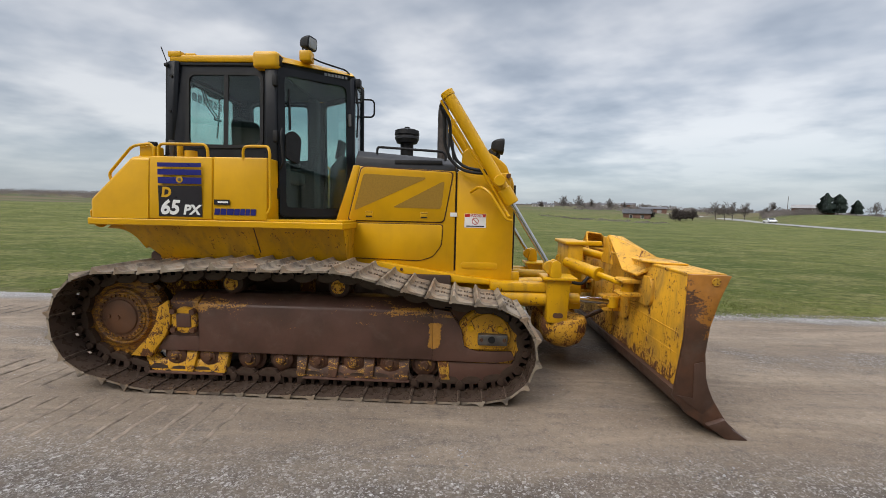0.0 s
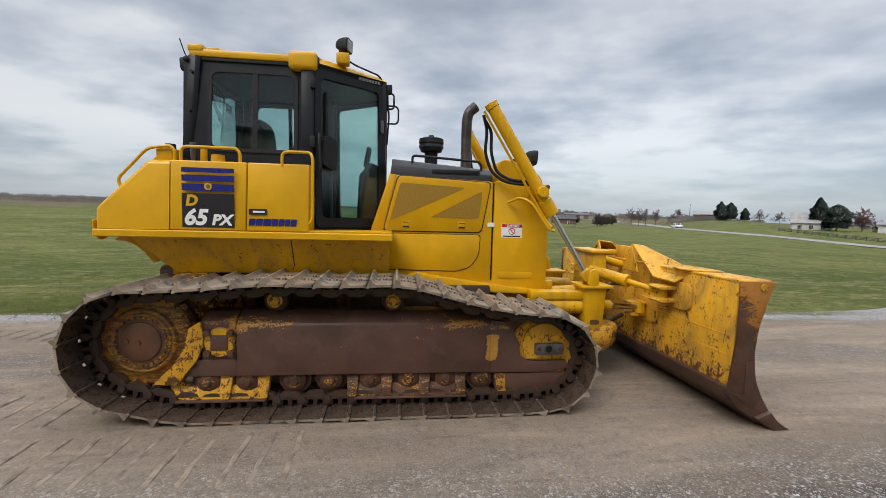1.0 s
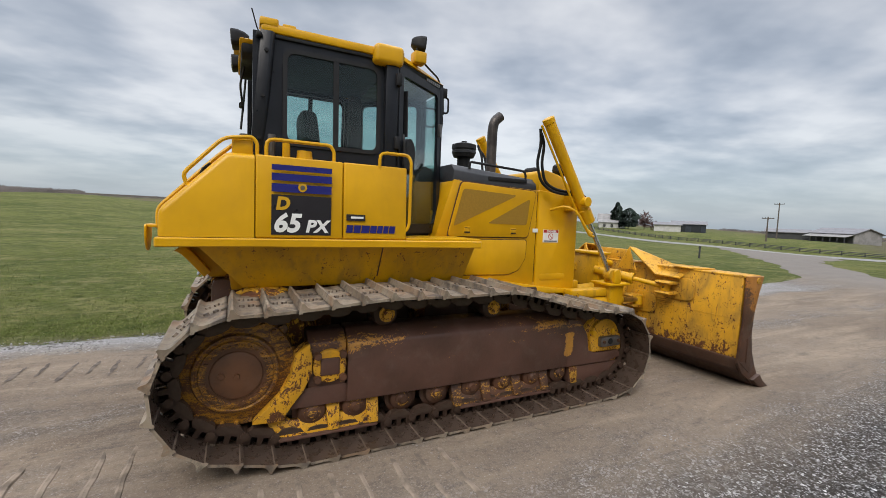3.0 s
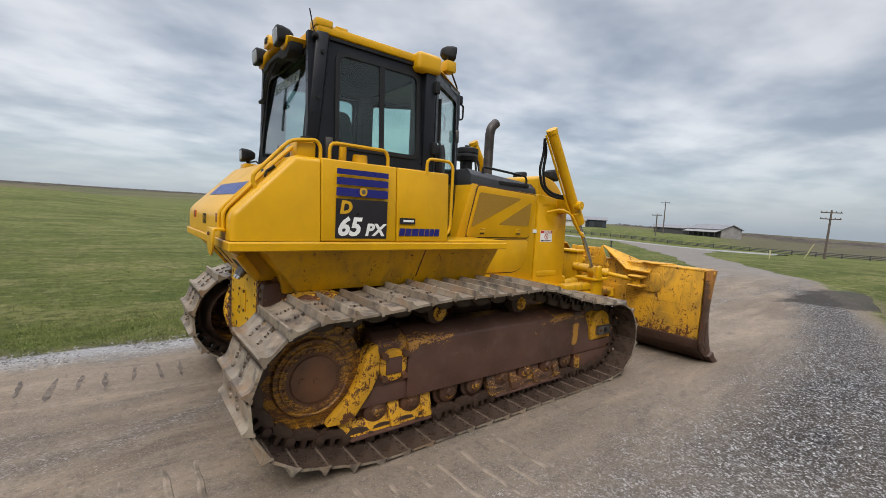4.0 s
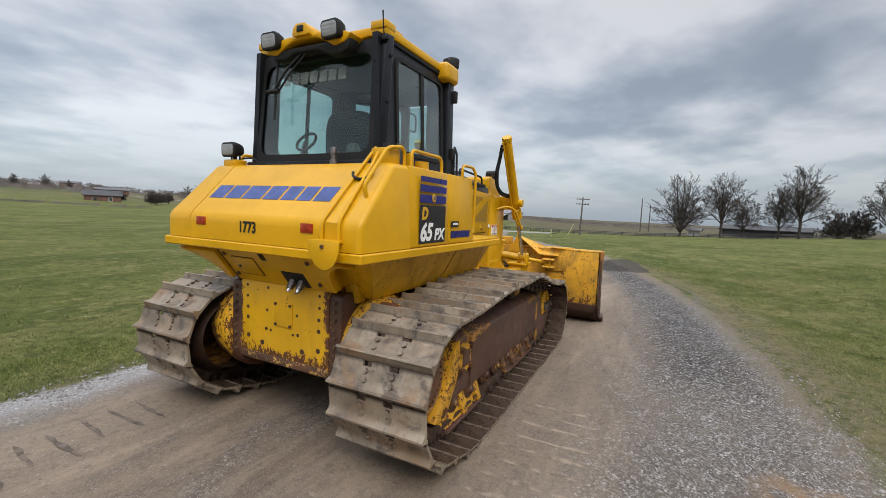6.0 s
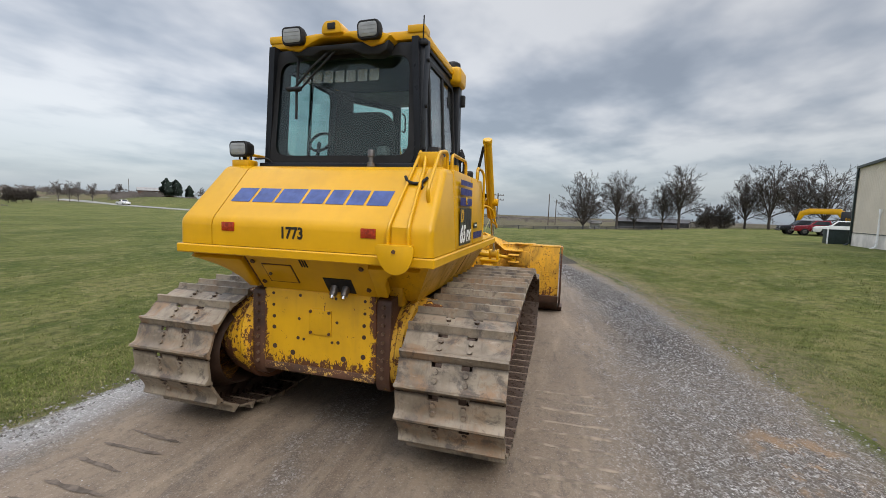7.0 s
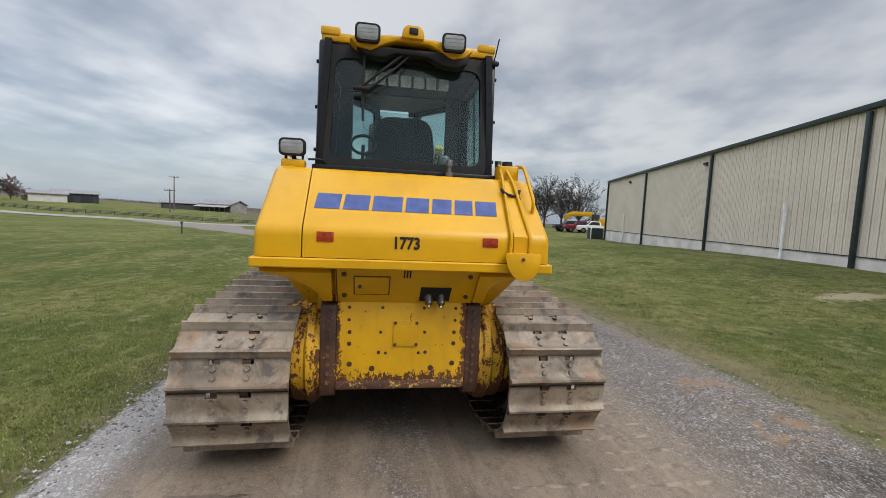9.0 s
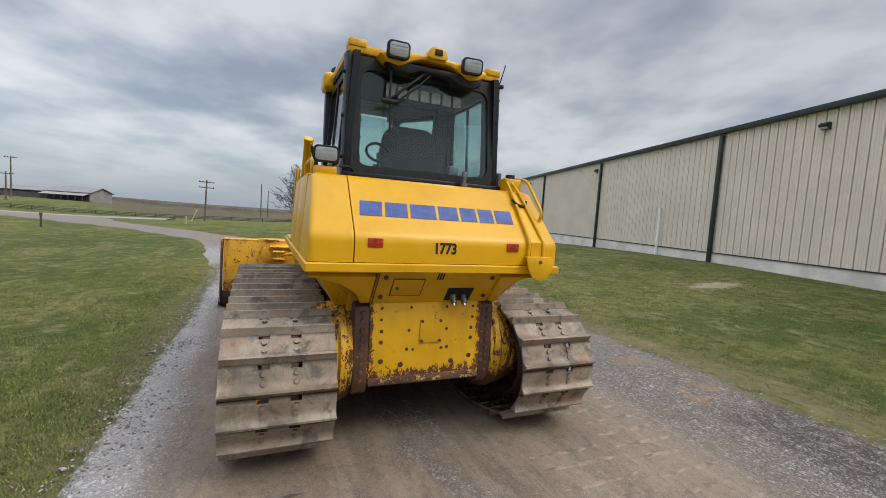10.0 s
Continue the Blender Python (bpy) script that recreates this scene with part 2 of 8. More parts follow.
def blade_zone(n):
    """Rubbed to rust towards the foot of the blade."""
    x, y, z = n.xyz()
    return n.ramp(z, 0.62, 0.30, 0.0, 0.09)


M_blade = paint("blade_paint", 0.58, 0.9, (0.64, 0.325, 0.020), 0.4, blade_zone, 0.9)
M_cover = rusty("brown_scuffed_plate", (0.055, 0.025, 0.019), (0.100, 0.046, 0.035), 0.56, 0.48, 0.0, shoulder_zone, 1.5, (0.46, 0.22, 0.035))
M_brown = rusty("rusted_steel", (0.045, 0.019, 0.012), (0.115, 0.045, 0.021), 0.62, 0.62, 0.1)
M_guard = rusty("rubbed_guard_steel", (0.040, 0.018, 0.012), (0.105, 0.042, 0.022), 0.84, 0.5, 0.1, None, 2.2, (0.52, 0.27, 0.03))
M_hub = rusty("rusted_hub_steel", (0.050, 0.021, 0.012), (0.135, 0.055, 0.024), 0.76, 0.5, 0.05, hub_zone, 4.2, (0.43, 0.20, 0.018))
M_steelrust = rusty("rubbed_bolt_steel", (0.075, 0.040, 0.026), (0.20, 0.13, 0.085), 0.3, 0.45, 0.3)
M_lip = rusty("rubbed_lip_steel", (0.045, 0.020, 0.014), (0.12, 0.05, 0.028), 0.86, 0.55, 0.0, None, 1.6, (0.68, 0.42, 0.10))
M_chain = rusty("greasy_track_chain", (0.018, 0.011, 0.009), (0.058, 0.036, 0.027), 0.0, 0.5, 0.25)
M_edge = rusty("cutting_edge_steel", (0.034, 0.017, 0.013), (0.070, 0.034, 0.024), 0.1, 0.45, 0.15)
M_endplate = rusty("blade_end_steel", (0.030, 0.014, 0.011), (0.100, 0.040, 0.021), 0.58, 0.42, 0.1, end_zone, 1.6, (0.40, 0.16, 0.022))
M_dark = plain("charcoal_plastic", (0.035, 0.036, 0.04), 0.45)
M_cabframe = plain("charcoal_cab_paint", (0.0085, 0.0098, 0.0130), 0.36, 0, 0.2, 4)
M_black = plain("black_rubber", (0.012, 0.012, 0.013), 0.6)


def film_print(name, colour, cover):
    """Thin frosted lettering film that lets part of the light through."""
    m, nt, b = nodes_of(name)
    b.inputs["Base Color"].default_value = (*colour, 1)
    b.inputs["Roughness"].default_value = 0.6
    b.inputs["Alpha"].default_value = cover
    return m


M_ghost = film_print("pale_window_print", (0.30, 0.36, 0.35), 0.42)
M_browprint = plain("pale_brow_print", (0.16, 0.17, 0.18), 0.5, 0, 0.1, 20, 0)
M_interior = plain("cab_trim", (0.034, 0.036, 0.038), 0.7)
M_mesh = plain("side_screen", (0.29, 0.165, 0.02), 0.6, 0, 0.08, 60, 0.15)
M_chrome = plain("chrome_rod", (0.55, 0.55, 0.56), 0.12, 1.0, 0.05, 5, 0.0)
M_steelgrey = plain("bare_grey_steel", (0.16, 0.15, 0.145), 0.4, 0.8, 0.3, 8, 0.1)
M_soot = plain("sooty_pipe_steel", (0.062, 0.052, 0.046), 0.5, 0.5, 0.4, 7, 0.15)
M_blue = plain("blue_decal", (0.018, 0.020, 0.150), 0.35, 0, 0.08, 6, 0)
M_blue_rear = plain("worn_blue_decal", (0.060, 0.090, 0.25), 0.45, 0, 0.2, 9, 0)
M_decal = plain("charcoal_decal", (0.022, 0.020, 0.024), 0.35, 0, 0.1, 6, 0)
M_white = plain("white_print", (0.78, 0.78, 0.76), 0.4, 0, 0.06, 6, 0)
M_red = plain("red_print", (0.42, 0.025, 0.02), 0.4, 0, 0.1, 6, 0)
M_orange = plain("amber_red_reflector", (0.33, 0.03, 0.006), 0.2, 0, 0.4, 40, 0.2)
M_print = plain("yellow_print", (0.60, 0.34, 0.02), 0.4, 0, 0.06, 6, 0)
M_postpale = plain("faded_post_plastic", (0.50, 0.45, 0.25), 0.6, 0, 0.15, 6, 0)
M_stencil = plain("black_stencil", (0.02, 0.017, 0.012), 0.6, 0, 0.2, 20, 0)


def shoe_steel():
    m, nt, b = nodes_of("worn_shoe_steel")
    n = Net(nt)
    r = n.rand()
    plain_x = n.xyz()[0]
    # every shoe wears its own stains
    off = nt.nodes.new("ShaderNodeVectorMath")
    off.operation = "ADD"
    nt.links.new(n.co, off.inputs[0])
    nt.links.new(n.math("MULTIPLY", r, 37.0), off.inputs[1])
    n.co = off.outputs[0]
    base = n.mix(n.ramp(n.noise(2.6, 6, 0.65, 0.3), 0.3, 0.7), (0.150, 0.117, 0.084), (0.325, 0.272, 0.204))
    base = n.mix(n.math("MULTIPLY", n.ramp(n.noise(3.4, 6, 0.7, 0.6, (1, 1, 1), (3, 8, 1)), 0.46, 0.64), n.ramp(r, 0.1, 1.0, 0.40, 0.95)), base, (0.245, 0.150, 0.083))
    base = n.mix(n.math("MULTIPLY", n.ramp(n.noise(5.0, 6, 0.72, 0.4, (1, 1, 1), (11, 4, 6)), 0.49, 0.63), 0.8), base, (0.070, 0.058, 0.050))
    base = n.mix(n.math("MULTIPLY", n.ramp(n.noise(16, 5, 0.7, 0, (0.5, 2.5, 1)), 0.52, 0.72), 0.5), base, (0.10, 0.075, 0.06))
    base = n.mix(n.math("MULTIPLY", n.ramp(n.noise(7, 6, 0.75, 0, (2.2, 0.4, 1), (5, 5, 5)), 0.58, 0.72), 0.5), base, (0.42, 0.365, 0.295))
    # crack shade at the lapped joint, darkened into the plate's edge
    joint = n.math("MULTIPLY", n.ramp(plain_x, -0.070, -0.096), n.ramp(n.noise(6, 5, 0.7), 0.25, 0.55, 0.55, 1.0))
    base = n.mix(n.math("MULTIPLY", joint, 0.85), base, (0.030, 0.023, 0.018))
    n.put(b.inputs["Base Color"], base)
    b.inputs["Metallic"].default_value = 0.12
    n.put(b.inputs["Roughness"], n.ramp(n.noise(10, 5), 0.2, 0.8, 0.45, 0.75))
    n.bump(b, n.math("ADD", n.noise(45, 5, 0.7), n.noise(8, 3)), 0.3, 0.005)
    return m


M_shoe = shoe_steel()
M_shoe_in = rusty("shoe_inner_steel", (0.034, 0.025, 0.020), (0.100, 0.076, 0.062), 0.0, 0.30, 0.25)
M_shoe_rub = rusty("rubbed_shoe_edge", (0.10, 0.075, 0.058), (0.26, 0.205, 0.16), 0.0, 0.45, 0.35)


def glass(name, colour, alpha):
    """Tinted cab glazing: mostly clear, with a gloss that follows Fresnel."""
    m, nt, b = nodes_of(name)
    nt.nodes.remove(b)
    out = nt.nodes["Material Output"]
    tr = nt.nodes.new("ShaderNodeBsdfTransparent")
    tr.inputs[0].default_value = (*colour, 1)
    gl = nt.nodes.new("ShaderNodeBsdfGlossy")
    gl.inputs["Roughness"].default_value = 0.02
    lw = nt.nodes.new("ShaderNodeLayerWeight")
    lw.inputs[0].default_value = 0.5
    n = Net(nt)
    gloss = n.math("ADD", 0.045, n.math("MULTIPLY", n.math("POWER", lw.outputs["Facing"], 2.8), 0.85))
    mx = nt.nodes.new("ShaderNodeMixShader")
    nt.links.new(gloss, mx.inputs[0])
    nt.links.new(tr.outputs[0], mx.inputs[1])
    nt.links.new(gl.outputs[0], mx.inputs[2])
    nt.links.new(mx.outputs[0], out.inputs[0])
    return m


M_glass = glass("tinted_glass", (0.76, 0.875, 0.86), 0.5)
M_lens = plain("lamp_lens", (0.30, 0.31, 0.31), 0.10, 0.2, 0.10, 12, 0.1)
M_pane = plain("dark_window_pane", (0.03, 0.035, 0.04), 0.08, 0, 0.1, 3, 0)


def south_rim(n, x, y):
    """How far a spot lies inside the drive's southern edge, in metres, with a ragged line."""
    bound = n.math("ADD", n.math("ADD", 0.68, n.math("MULTIPLY", x, 0.055)), n.math("MULTIPLY", n.math("MULTIPLY", x, x), 0.0125))
    rough = n.math("ADD", n.math("MULTIPLY", n.math("SUBTRACT", n.noise(0.8, 4, 0.6), 0.5), 0.55), n.math("MULTIPLY", n.math("SUBTRACT", n.noise(4.5, 5, 0.7), 0.5), 0.55))
    return n.math("ADD", n.math("SUBTRACT", y, bound), rough)


def north_rim(n, x, y):
    """How far a spot lies inside the drive's northern edge, in metres, with a ragged line."""
    bound = n.math("SUBTRACT", 7.20, n.math("MULTIPLY", n.math("MULTIPLY", x, 0.012), 1.0))
    rough = n.math("ADD", n.math("MULTIPLY", n.math("SUBTRACT", n.noise(0.9, 4, 0.6), 0.5), 0.35), n.math("MULTIPLY", n.math("SUBTRACT", n.noise(6.0, 5, 0.7), 0.5), 0.45))
    return n.math("ADD", n.math("SUBTRACT", bound, y), rough)


def turf_colour(n):
    """Short spring turf: mown green with yellower and darker drifts and a few straw flecks."""
    c = n.mix(n.ramp(n.noise(0.10, 6, 0.66, 0.3, (0.7, 1.3, 1)), 0.38, 0.62), (0.055, 0.076, 0.013), (0.132, 0.138, 0.037))
    c = n.mix(n.math("MULTIPLY", n.ramp(n.noise(0.42, 5, 0.65, 0.5, (1, 1, 1), (8, 1, 0)), 0.47, 0.62), 0.80), c, (0.042, 0.068, 0.011))
    c = n.mix(n.math("MULTIPLY", n.ramp(n.noise(0.50, 7, 0.68, 0.7, (0.6, 1.3, 1)), 0.49, 0.60), 0.60), c, (0.210, 0.183, 0.076))
    c = n.mix(n.math("MULTIPLY", n.ramp(n.noise(2.4, 6, 0.72, 0.5, (0.8, 1.2, 1), (3, 9, 0)), 0.52, 0.64), 0.60), c, (0.27, 0.232, 0.118))
    c = n.mix(n.math("MULTIPLY", n.ramp(n.noise(5.0, 6, 0.75, 0.3), 0.45, 0.62), 0.78), c, (0.028, 0.044, 0.008))
    return n.mix(n.math("MULTIPLY", n.noise(42, 4, 0.7), 0.34), c, (0.145, 0.150, 0.040))


def ground_mat():
    """Spring turf that wears to dry soil along the drive and turns to dull fields far off."""
    m, nt, b = nodes_of("spring_turf")
    n = Net(nt)
    x, y, z = n.xyz()
    c = turf_colour(n)
    # dry worn turf along the drive's southern side, thin on the northern one
    near = n.math("MULTIPLY", n.ramp(south_rim(n, x, y), -1.25, -0.15), n.math("MULTIPLY", n.ramp(x, 16.0, 12.0), n.ramp(y, 5.0, 4.0)))
    off = n.math("MULTIPLY", n.ramp(north_rim(n, x, y), -0.60, 0.0, 0.0, 0.7), n.math("MULTIPLY", n.ramp(y, 5.0, 6.0), n.ramp(x, 11.0, 7.0)))
    dry = n.mix(n.noise(30, 4, 0.7), (0.105, 0.085, 0.052), (0.235, 0.195, 0.120))
    rimmed = n.math("MULTIPLY", n.math("MAXIMUM", near, off), n.ramp(n.noise(9.0, 6, 0.72, 0.4), 0.34, 0.56))
    c = n.mix(n.math("MULTIPLY", rimmed, 0.9), c, dry)
    verge = n.math("MULTIPLY", n.ramp(n.noise(1.6, 6, 0.70, 0.4), 0.50, 0.62), n.math("MULTIPLY", n.ramp(y, -4.0, 0.2), n.math("MULTIPLY", n.ramp(y, 3.5, 2.5), n.ramp(x, 14.0, 9.0))))
    c = n.mix(n.math("MULTIPLY", verge, 0.45), c, (0.22, 0.185, 0.090))
    # a bare scuffed patch on the lawn towards the building
    ex, ey = n.math("MULTIPLY", n.math("SUBTRACT", x, 1.25), 2.2), n.math("MULTIPLY", n.math("ADD", y, 5.5), 1.0)
    spot = n.math("SQRT", n.math("ADD", n.math("MULTIPLY", ex, ex), n.math("MULTIPLY", ey, ey)))
    spot = n.math("ADD", spot, n.math("MULTIPLY", n.math("SUBTRACT", n.noise(3.0, 6, 0.75), 0.5), 3.0))
    c = n.mix(n.ramp(spot, 1.0, 0.55, 0.0, 0.85), c, (0.36, 0.31, 0.20))
    # far fields: duller, browner stripes
    d = n.math("ADD", n.math("MULTIPLY", x, x), n.math("MULTIPLY", y, y))
    far = n.math("MULTIPLY", n.ramp(d, 120.0 ** 2, 250.0 ** 2), 0.9)
    fields = n.mix(n.ramp(n.noise(0.012, 3, 0.5, 0.2, (1, 2.2, 1)), 0.42, 0.58), (0.118, 0.090, 0.058), (0.070, 0.078, 0.034))
    c = n.mix(far, c, fields)
    # a dull tilled field past the county road
    tilled = n.math("MULTIPLY", n.ramp(x, 86.0, 100.0), n.ramp(n.math("SUBTRACT", y, n.math("MULTIPLY", x, 0.36)), 6.0, -6.0))
    c = n.mix(n.math("MULTIPLY", tilled, 0.85), c, n.mix(n.noise(0.25, 5, 0.7, 0, (0.3, 2.0, 1)), (0.060, 0.052, 0.034), (0.125, 0.105, 0.066)))
    n.put(b.inputs["Base Color"], c)
    b.inputs["Roughness"].default_value = 0.95
    b.inputs["Specular IOR Level"].default_value = 0.15
    n.bump(b, n.math("ADD", n.noise(9, 5, 0.7), n.noise(45, 4, 0.7)), 0.8, 0.05)
    return m


M_turf = ground_mat()


def road_mat():
    """Packed dirt drive with loose limestone gravel along both sides and a dark coarse strip."""
    m, nt, b = nodes_of("dirt_and_gravel")
    n = Net(nt)
    x, y, z = n.xyz()
    wob = n.math("ADD", y, n.math("MULTIPLY", n.math("SUBTRACT", n.noise(0.5, 4, 0.6), 0.5), 1.0))
    dirt = n.mix(n.ramp(n.noise(0.8, 6, 0.6, 0.3, (0.4, 1.15, 1)), 0.3, 0.7), (0.146, 0.110, 0.080), (0.216, 0.168, 0.124))
    dirt = n.mix(n.math("MULTIPLY", n.ramp(n.noise(1.5, 7, 0.68, 0.6, (0.25, 1.35, 1), (5, 3, 0)), 0.47, 0.62), 0.75), dirt, (0.262, 0.205, 0.148))
    dirt = n.mix(n.math("MULTIPLY", n.ramp(n.noise(2.6, 6, 0.7, 0.6, (0.4, 1.6, 1), (1, 13, 0)), 0.52, 0.70), 0.60), dirt, (0.090, 0.073, 0.060))
    dirt = n.mix(n.math("MULTIPLY", n.ramp(n.noise(16, 7, 0.80), 0.46, 0.66), 0.55), dirt, (0.088, 0.072, 0.058))
    dirt = n.mix(n.math("MULTIPLY", n.ramp(n.noise(70, 4, 0.78), 0.50, 0.68), 0.60), dirt, (0.30, 0.25, 0.195))
    # two sizes of stone, mixed by a noise so that no cell pattern shows
    cells = nt.nodes.new("ShaderNodeSeparateColor")
    nt.links.new(n.voronoi(95, "F1", 1), cells.inputs[0])
    big = nt.nodes.new("ShaderNodeSeparateColor")
    nt.links.new(n.voronoi(52, "F1", 1), big.inputs[0])
    edge = n.voronoi(95, "DISTANCE_TO_EDGE", 0)
    edge_big = n.voronoi(52, "DISTANCE_TO_EDGE", 0)
    pick = n.ramp(big.outputs[1], 0.60, 0.64)
    grey = n.mix(pick, n.math("POWER", cells.outputs[0], 2.2), n.math("POWER", big.outputs[0], 1.8))
    gap = n.mix(pick, n.ramp(edge, 0.0, 0.16, 1.0, 0.0), n.ramp(edge_big, 0.0, 0.12, 1.0, 0.0))
    stone = n.mix(grey, (0.092, 0.080, 0.070), (0.60, 0.58, 0.555))
    stone = n.mix(n.math("MULTIPLY", gap, 0.7), stone, (0.066, 0.055, 0.046))
    stone = n.mix(n.math("MULTIPLY", n.ramp(n.noise(7, 6, 0.72), 0.42, 0.62), 0.55), stone, (0.150, 0.122, 0.096))
    darkst = n.mix(n.math("POWER", grey, 2.3), (0.022, 0.020, 0.018), (0.80, 0.79, 0.78))
    darkst = n.mix(n.math("MULTIPLY", gap, 0.7), darkst, (0.030, 0.027, 0.025))
    # how much loose stone lies at each distance across the drive, near the machine
    here = n.ramp(x, 17.0, 11.0)
    patch = n.noise(1.6, 6, 0.65, 0.3, (0.4, 1, 1))
    near = n.ramp(wob, 3.2, 1.7)
    far_side = n.ramp(wob, 6.45, 7.0)
    loose = n.math("MULTIPLY", n.math("MAXIMUM", near, far_side), here)
    loose = n.math("ADD", n.math("MULTIPLY", loose, 0.85), n.math("MULTIPLY", n.math("SUBTRACT", patch, 0.50), 1.1), True)
    bits = n.math("MULTIPLY", n.ramp(cells.outputs[0], 0.955, 0.97), 0.22)
    hump = n.math("MULTIPLY", n.math("MULTIPLY", n.ramp(wob, 4.35, 4.75), n.ramp(wob, 5.45, 5.05)), n.ramp(patch, 0.42, 0.60, 0.05, 0.5))
    bits = n.math("MAXIMUM", bits, hump)
    amount = n.math("MAXIMUM", loose, bits)
    inward = south_rim(n, x, y)
    strip = n.math("MULTIPLY", n.ramp(inward, 0.30, 0.70), n.ramp(inward, 2.0, 1.2))
    strip = n.math("MULTIPLY", strip, n.ramp(n.noise(0.30, 3, 0.5, 0, (1, 0.2, 1), (2.2, 0, 0)), 0.18, 0.32))
    strip = n.math("MULTIPLY", n.math("MULTIPLY", strip, n.ramp(x, -1.4, 0.6)), n.ramp(x, 15.0, 11.0))
    stone = n.mix(n.math("MULTIPLY", far_side, n.math("MULTIPLY", here, 0.42)), stone, (0.55, 0.545, 0.54))
    stone = n.mix(strip, stone, darkst)
    amount = n.math("MAXIMUM", amount, n.math("MULTIPLY", strip, 0.8))
    soil = n.math("MULTIPLY", n.math("MULTIPLY", n.ramp(x, -3.9, -3.3), n.ramp(x, -1.6, -2.3)), n.math("MULTIPLY", n.ramp(wob, 0.9, 1.2), n.ramp(wob, 1.9, 1.5)))
    soil = n.math("MULTIPLY", soil, n.ramp(n.noise(4.0, 6, 0.7), 0.47, 0.62))
    c = n.mix(amount, dirt, stone)
    c = n.mix(n.math("MULTIPLY", soil, 0.8), c, (0.32, 0.20, 0.105))
    # the drive past the machine is greyer
    c = n.mix(n.math("MULTIPLY", n.ramp(x, 11.0, 20.0), 0.75), c, n.mix(n.noise(0.5, 6, 0.7), (0.135, 0.122, 0.110), (0.215, 0.200, 0.183)))
    # dry soil where the gravel thins out towards the turf, and turf that has grown in from the sides
    tan = n.math("MULTIPLY", n.ramp(inward, 0.55, 0.05), n.math("MULTIPLY", n.ramp(x, 16.0, 12.0), n.ramp(x, -2.5, 0.5, 0.35, 1.0)))
    c = n.mix(n.math("MULTIPLY", tan, 0.9), c, n.mix(n.noise(14, 6, 0.75), (0.105, 0.082, 0.050), (0.29, 0.235, 0.145)))
    peat = n.math("MULTIPLY", n.math("MULTIPLY", n.ramp(n.math("ADD", x, n.math("MULTIPLY", n.noise(1.5, 5, 0.7), 1.2)), -2.7, -3.4), n.ramp(x, -8.0, -6.5)), n.math("MULTIPLY", n.ramp(wob, 0.65, 0.95), n.ramp(wob, 2.0, 1.5)))
    peat = n.math("MULTIPLY", peat, n.ramp(n.noise(9.0, 6, 0.75, 0, (1, 1, 1), (4, 4, 0)), 0.36, 0.56))
    c = n.mix(n.math("MULTIPLY", peat, n.ramp(cells.outputs[0], 0.80, 0.90, 0.85, 0.25)), c, (0.055, 0.046, 0.040))
    turf = turf_colour(n)
    grown = n.math("MAXIMUM", n.math("MULTIPLY", n.ramp(inward, 0.22, -0.05), n.ramp(y, 5.0, 4.0)), n.math("MULTIPLY", n.ramp(north_rim(n, x, y), 0.14, -0.02), n.math("MULTIPLY", n.ramp(x, 8.5, 6.5), n.ramp(y, 5.0, 6.0))))
    c = n.mix(grown, c, turf)
    # a dark churned patch across the drive past the machine
    bx = n.math("ADD", x, n.math("MULTIPLY", n.math("SUBTRACT", n.noise(1.1, 5, 0.65), 0.5), 2.2))
    by = n.math("ADD", y, n.math("MULTIPLY", n.math("SUBTRACT", n.noise(1.7, 5, 0.65, 0, (1, 1, 1), (3, 3, 0)), 0.5), 1.0))
    heel = n.math("ADD", bx, n.math("MULTIPLY", by, 0.55))
    blot = n.math("MULTIPLY", n.ramp(heel, 11.2, 11.5), n.ramp(n.math("ADD", bx, n.math("MULTIPLY", by, 1.0)), 18.6, 17.4))
    blot = n.math("MULTIPLY", blot, n.math("MULTIPLY", n.ramp(by, 4.35, 4.05), n.ramp(by, 2.15, 2.5)))
    blot = n.math("MULTIPLY", blot, n.ramp(n.noise(3.2, 6, 0.75, 0, (0.6, 1.6, 1)), 0.28, 0.42))
    c = n.mix(n.math("MULTIPLY", blot, 0.92), c, n.mix(n.noise(22, 5, 0.75), (0.026, 0.022, 0.019), (0.075, 0.064, 0.054)))
    n.put(b.inputs["Base Color"], c)
    b.inputs["Roughness"].default_value = 0.93
    b.inputs["Specular IOR Level"].default_value = 0.2
    hs = n.math("MULTIPLY", n.math("SUBTRACT", 1.0, gap), n.math("MULTIPLY", amount, 0.8))
    n.bump(b, n.math("ADD", hs, n.math("MULTIPLY", n.noise(25, 6, 0.75), 0.5)), 0.8, 0.015)
    return m


M_road = road_mat()
M_crumb = plain("dry_crumbled_dirt", (0.215, 0.170, 0.128), 0.95, 0, 0.35, 9, 0.3)
M_groove = plain("shaded_groove_dirt", (0.118, 0.094, 0.074), 0.9, 0, 0.35, 14, 0.3)
M_paved = plain("pale_county_road", (0.25, 0.245, 0.235), 0.9, 0, 0.15, 0.8, 0.1)
M_siding = plain("tan_metal_siding", (0.70, 0.625, 0.525), 0.5, 0.0, 0.05, 0.6, 0.02)
M_green = plain("dark_green_trim", (0.028, 0.042, 0.040), 0.45, 0, 0.15, 4, 0.03)
M_concrete = plain("weathered_concrete", (0.60, 0.565, 0.515), 0.9, 0, 0.16, 0.9, 0.25)
M_roofing = plain("grey_roof_metal", (0.20, 0.195, 0.205), 0.6, 0.0, 0.1, 1, 0.05)
M_bark = plain("grey_bark", (0.070, 0.059, 0.053), 0.9, 0, 0.3, 10, 0.4)
# far brush, with the haze of distance lifted into its base colour
M_brush = plain("haze_paled_brush", (0.165, 0.146, 0.138), 0.95, 0, 0.30, 0.05, 0.0)
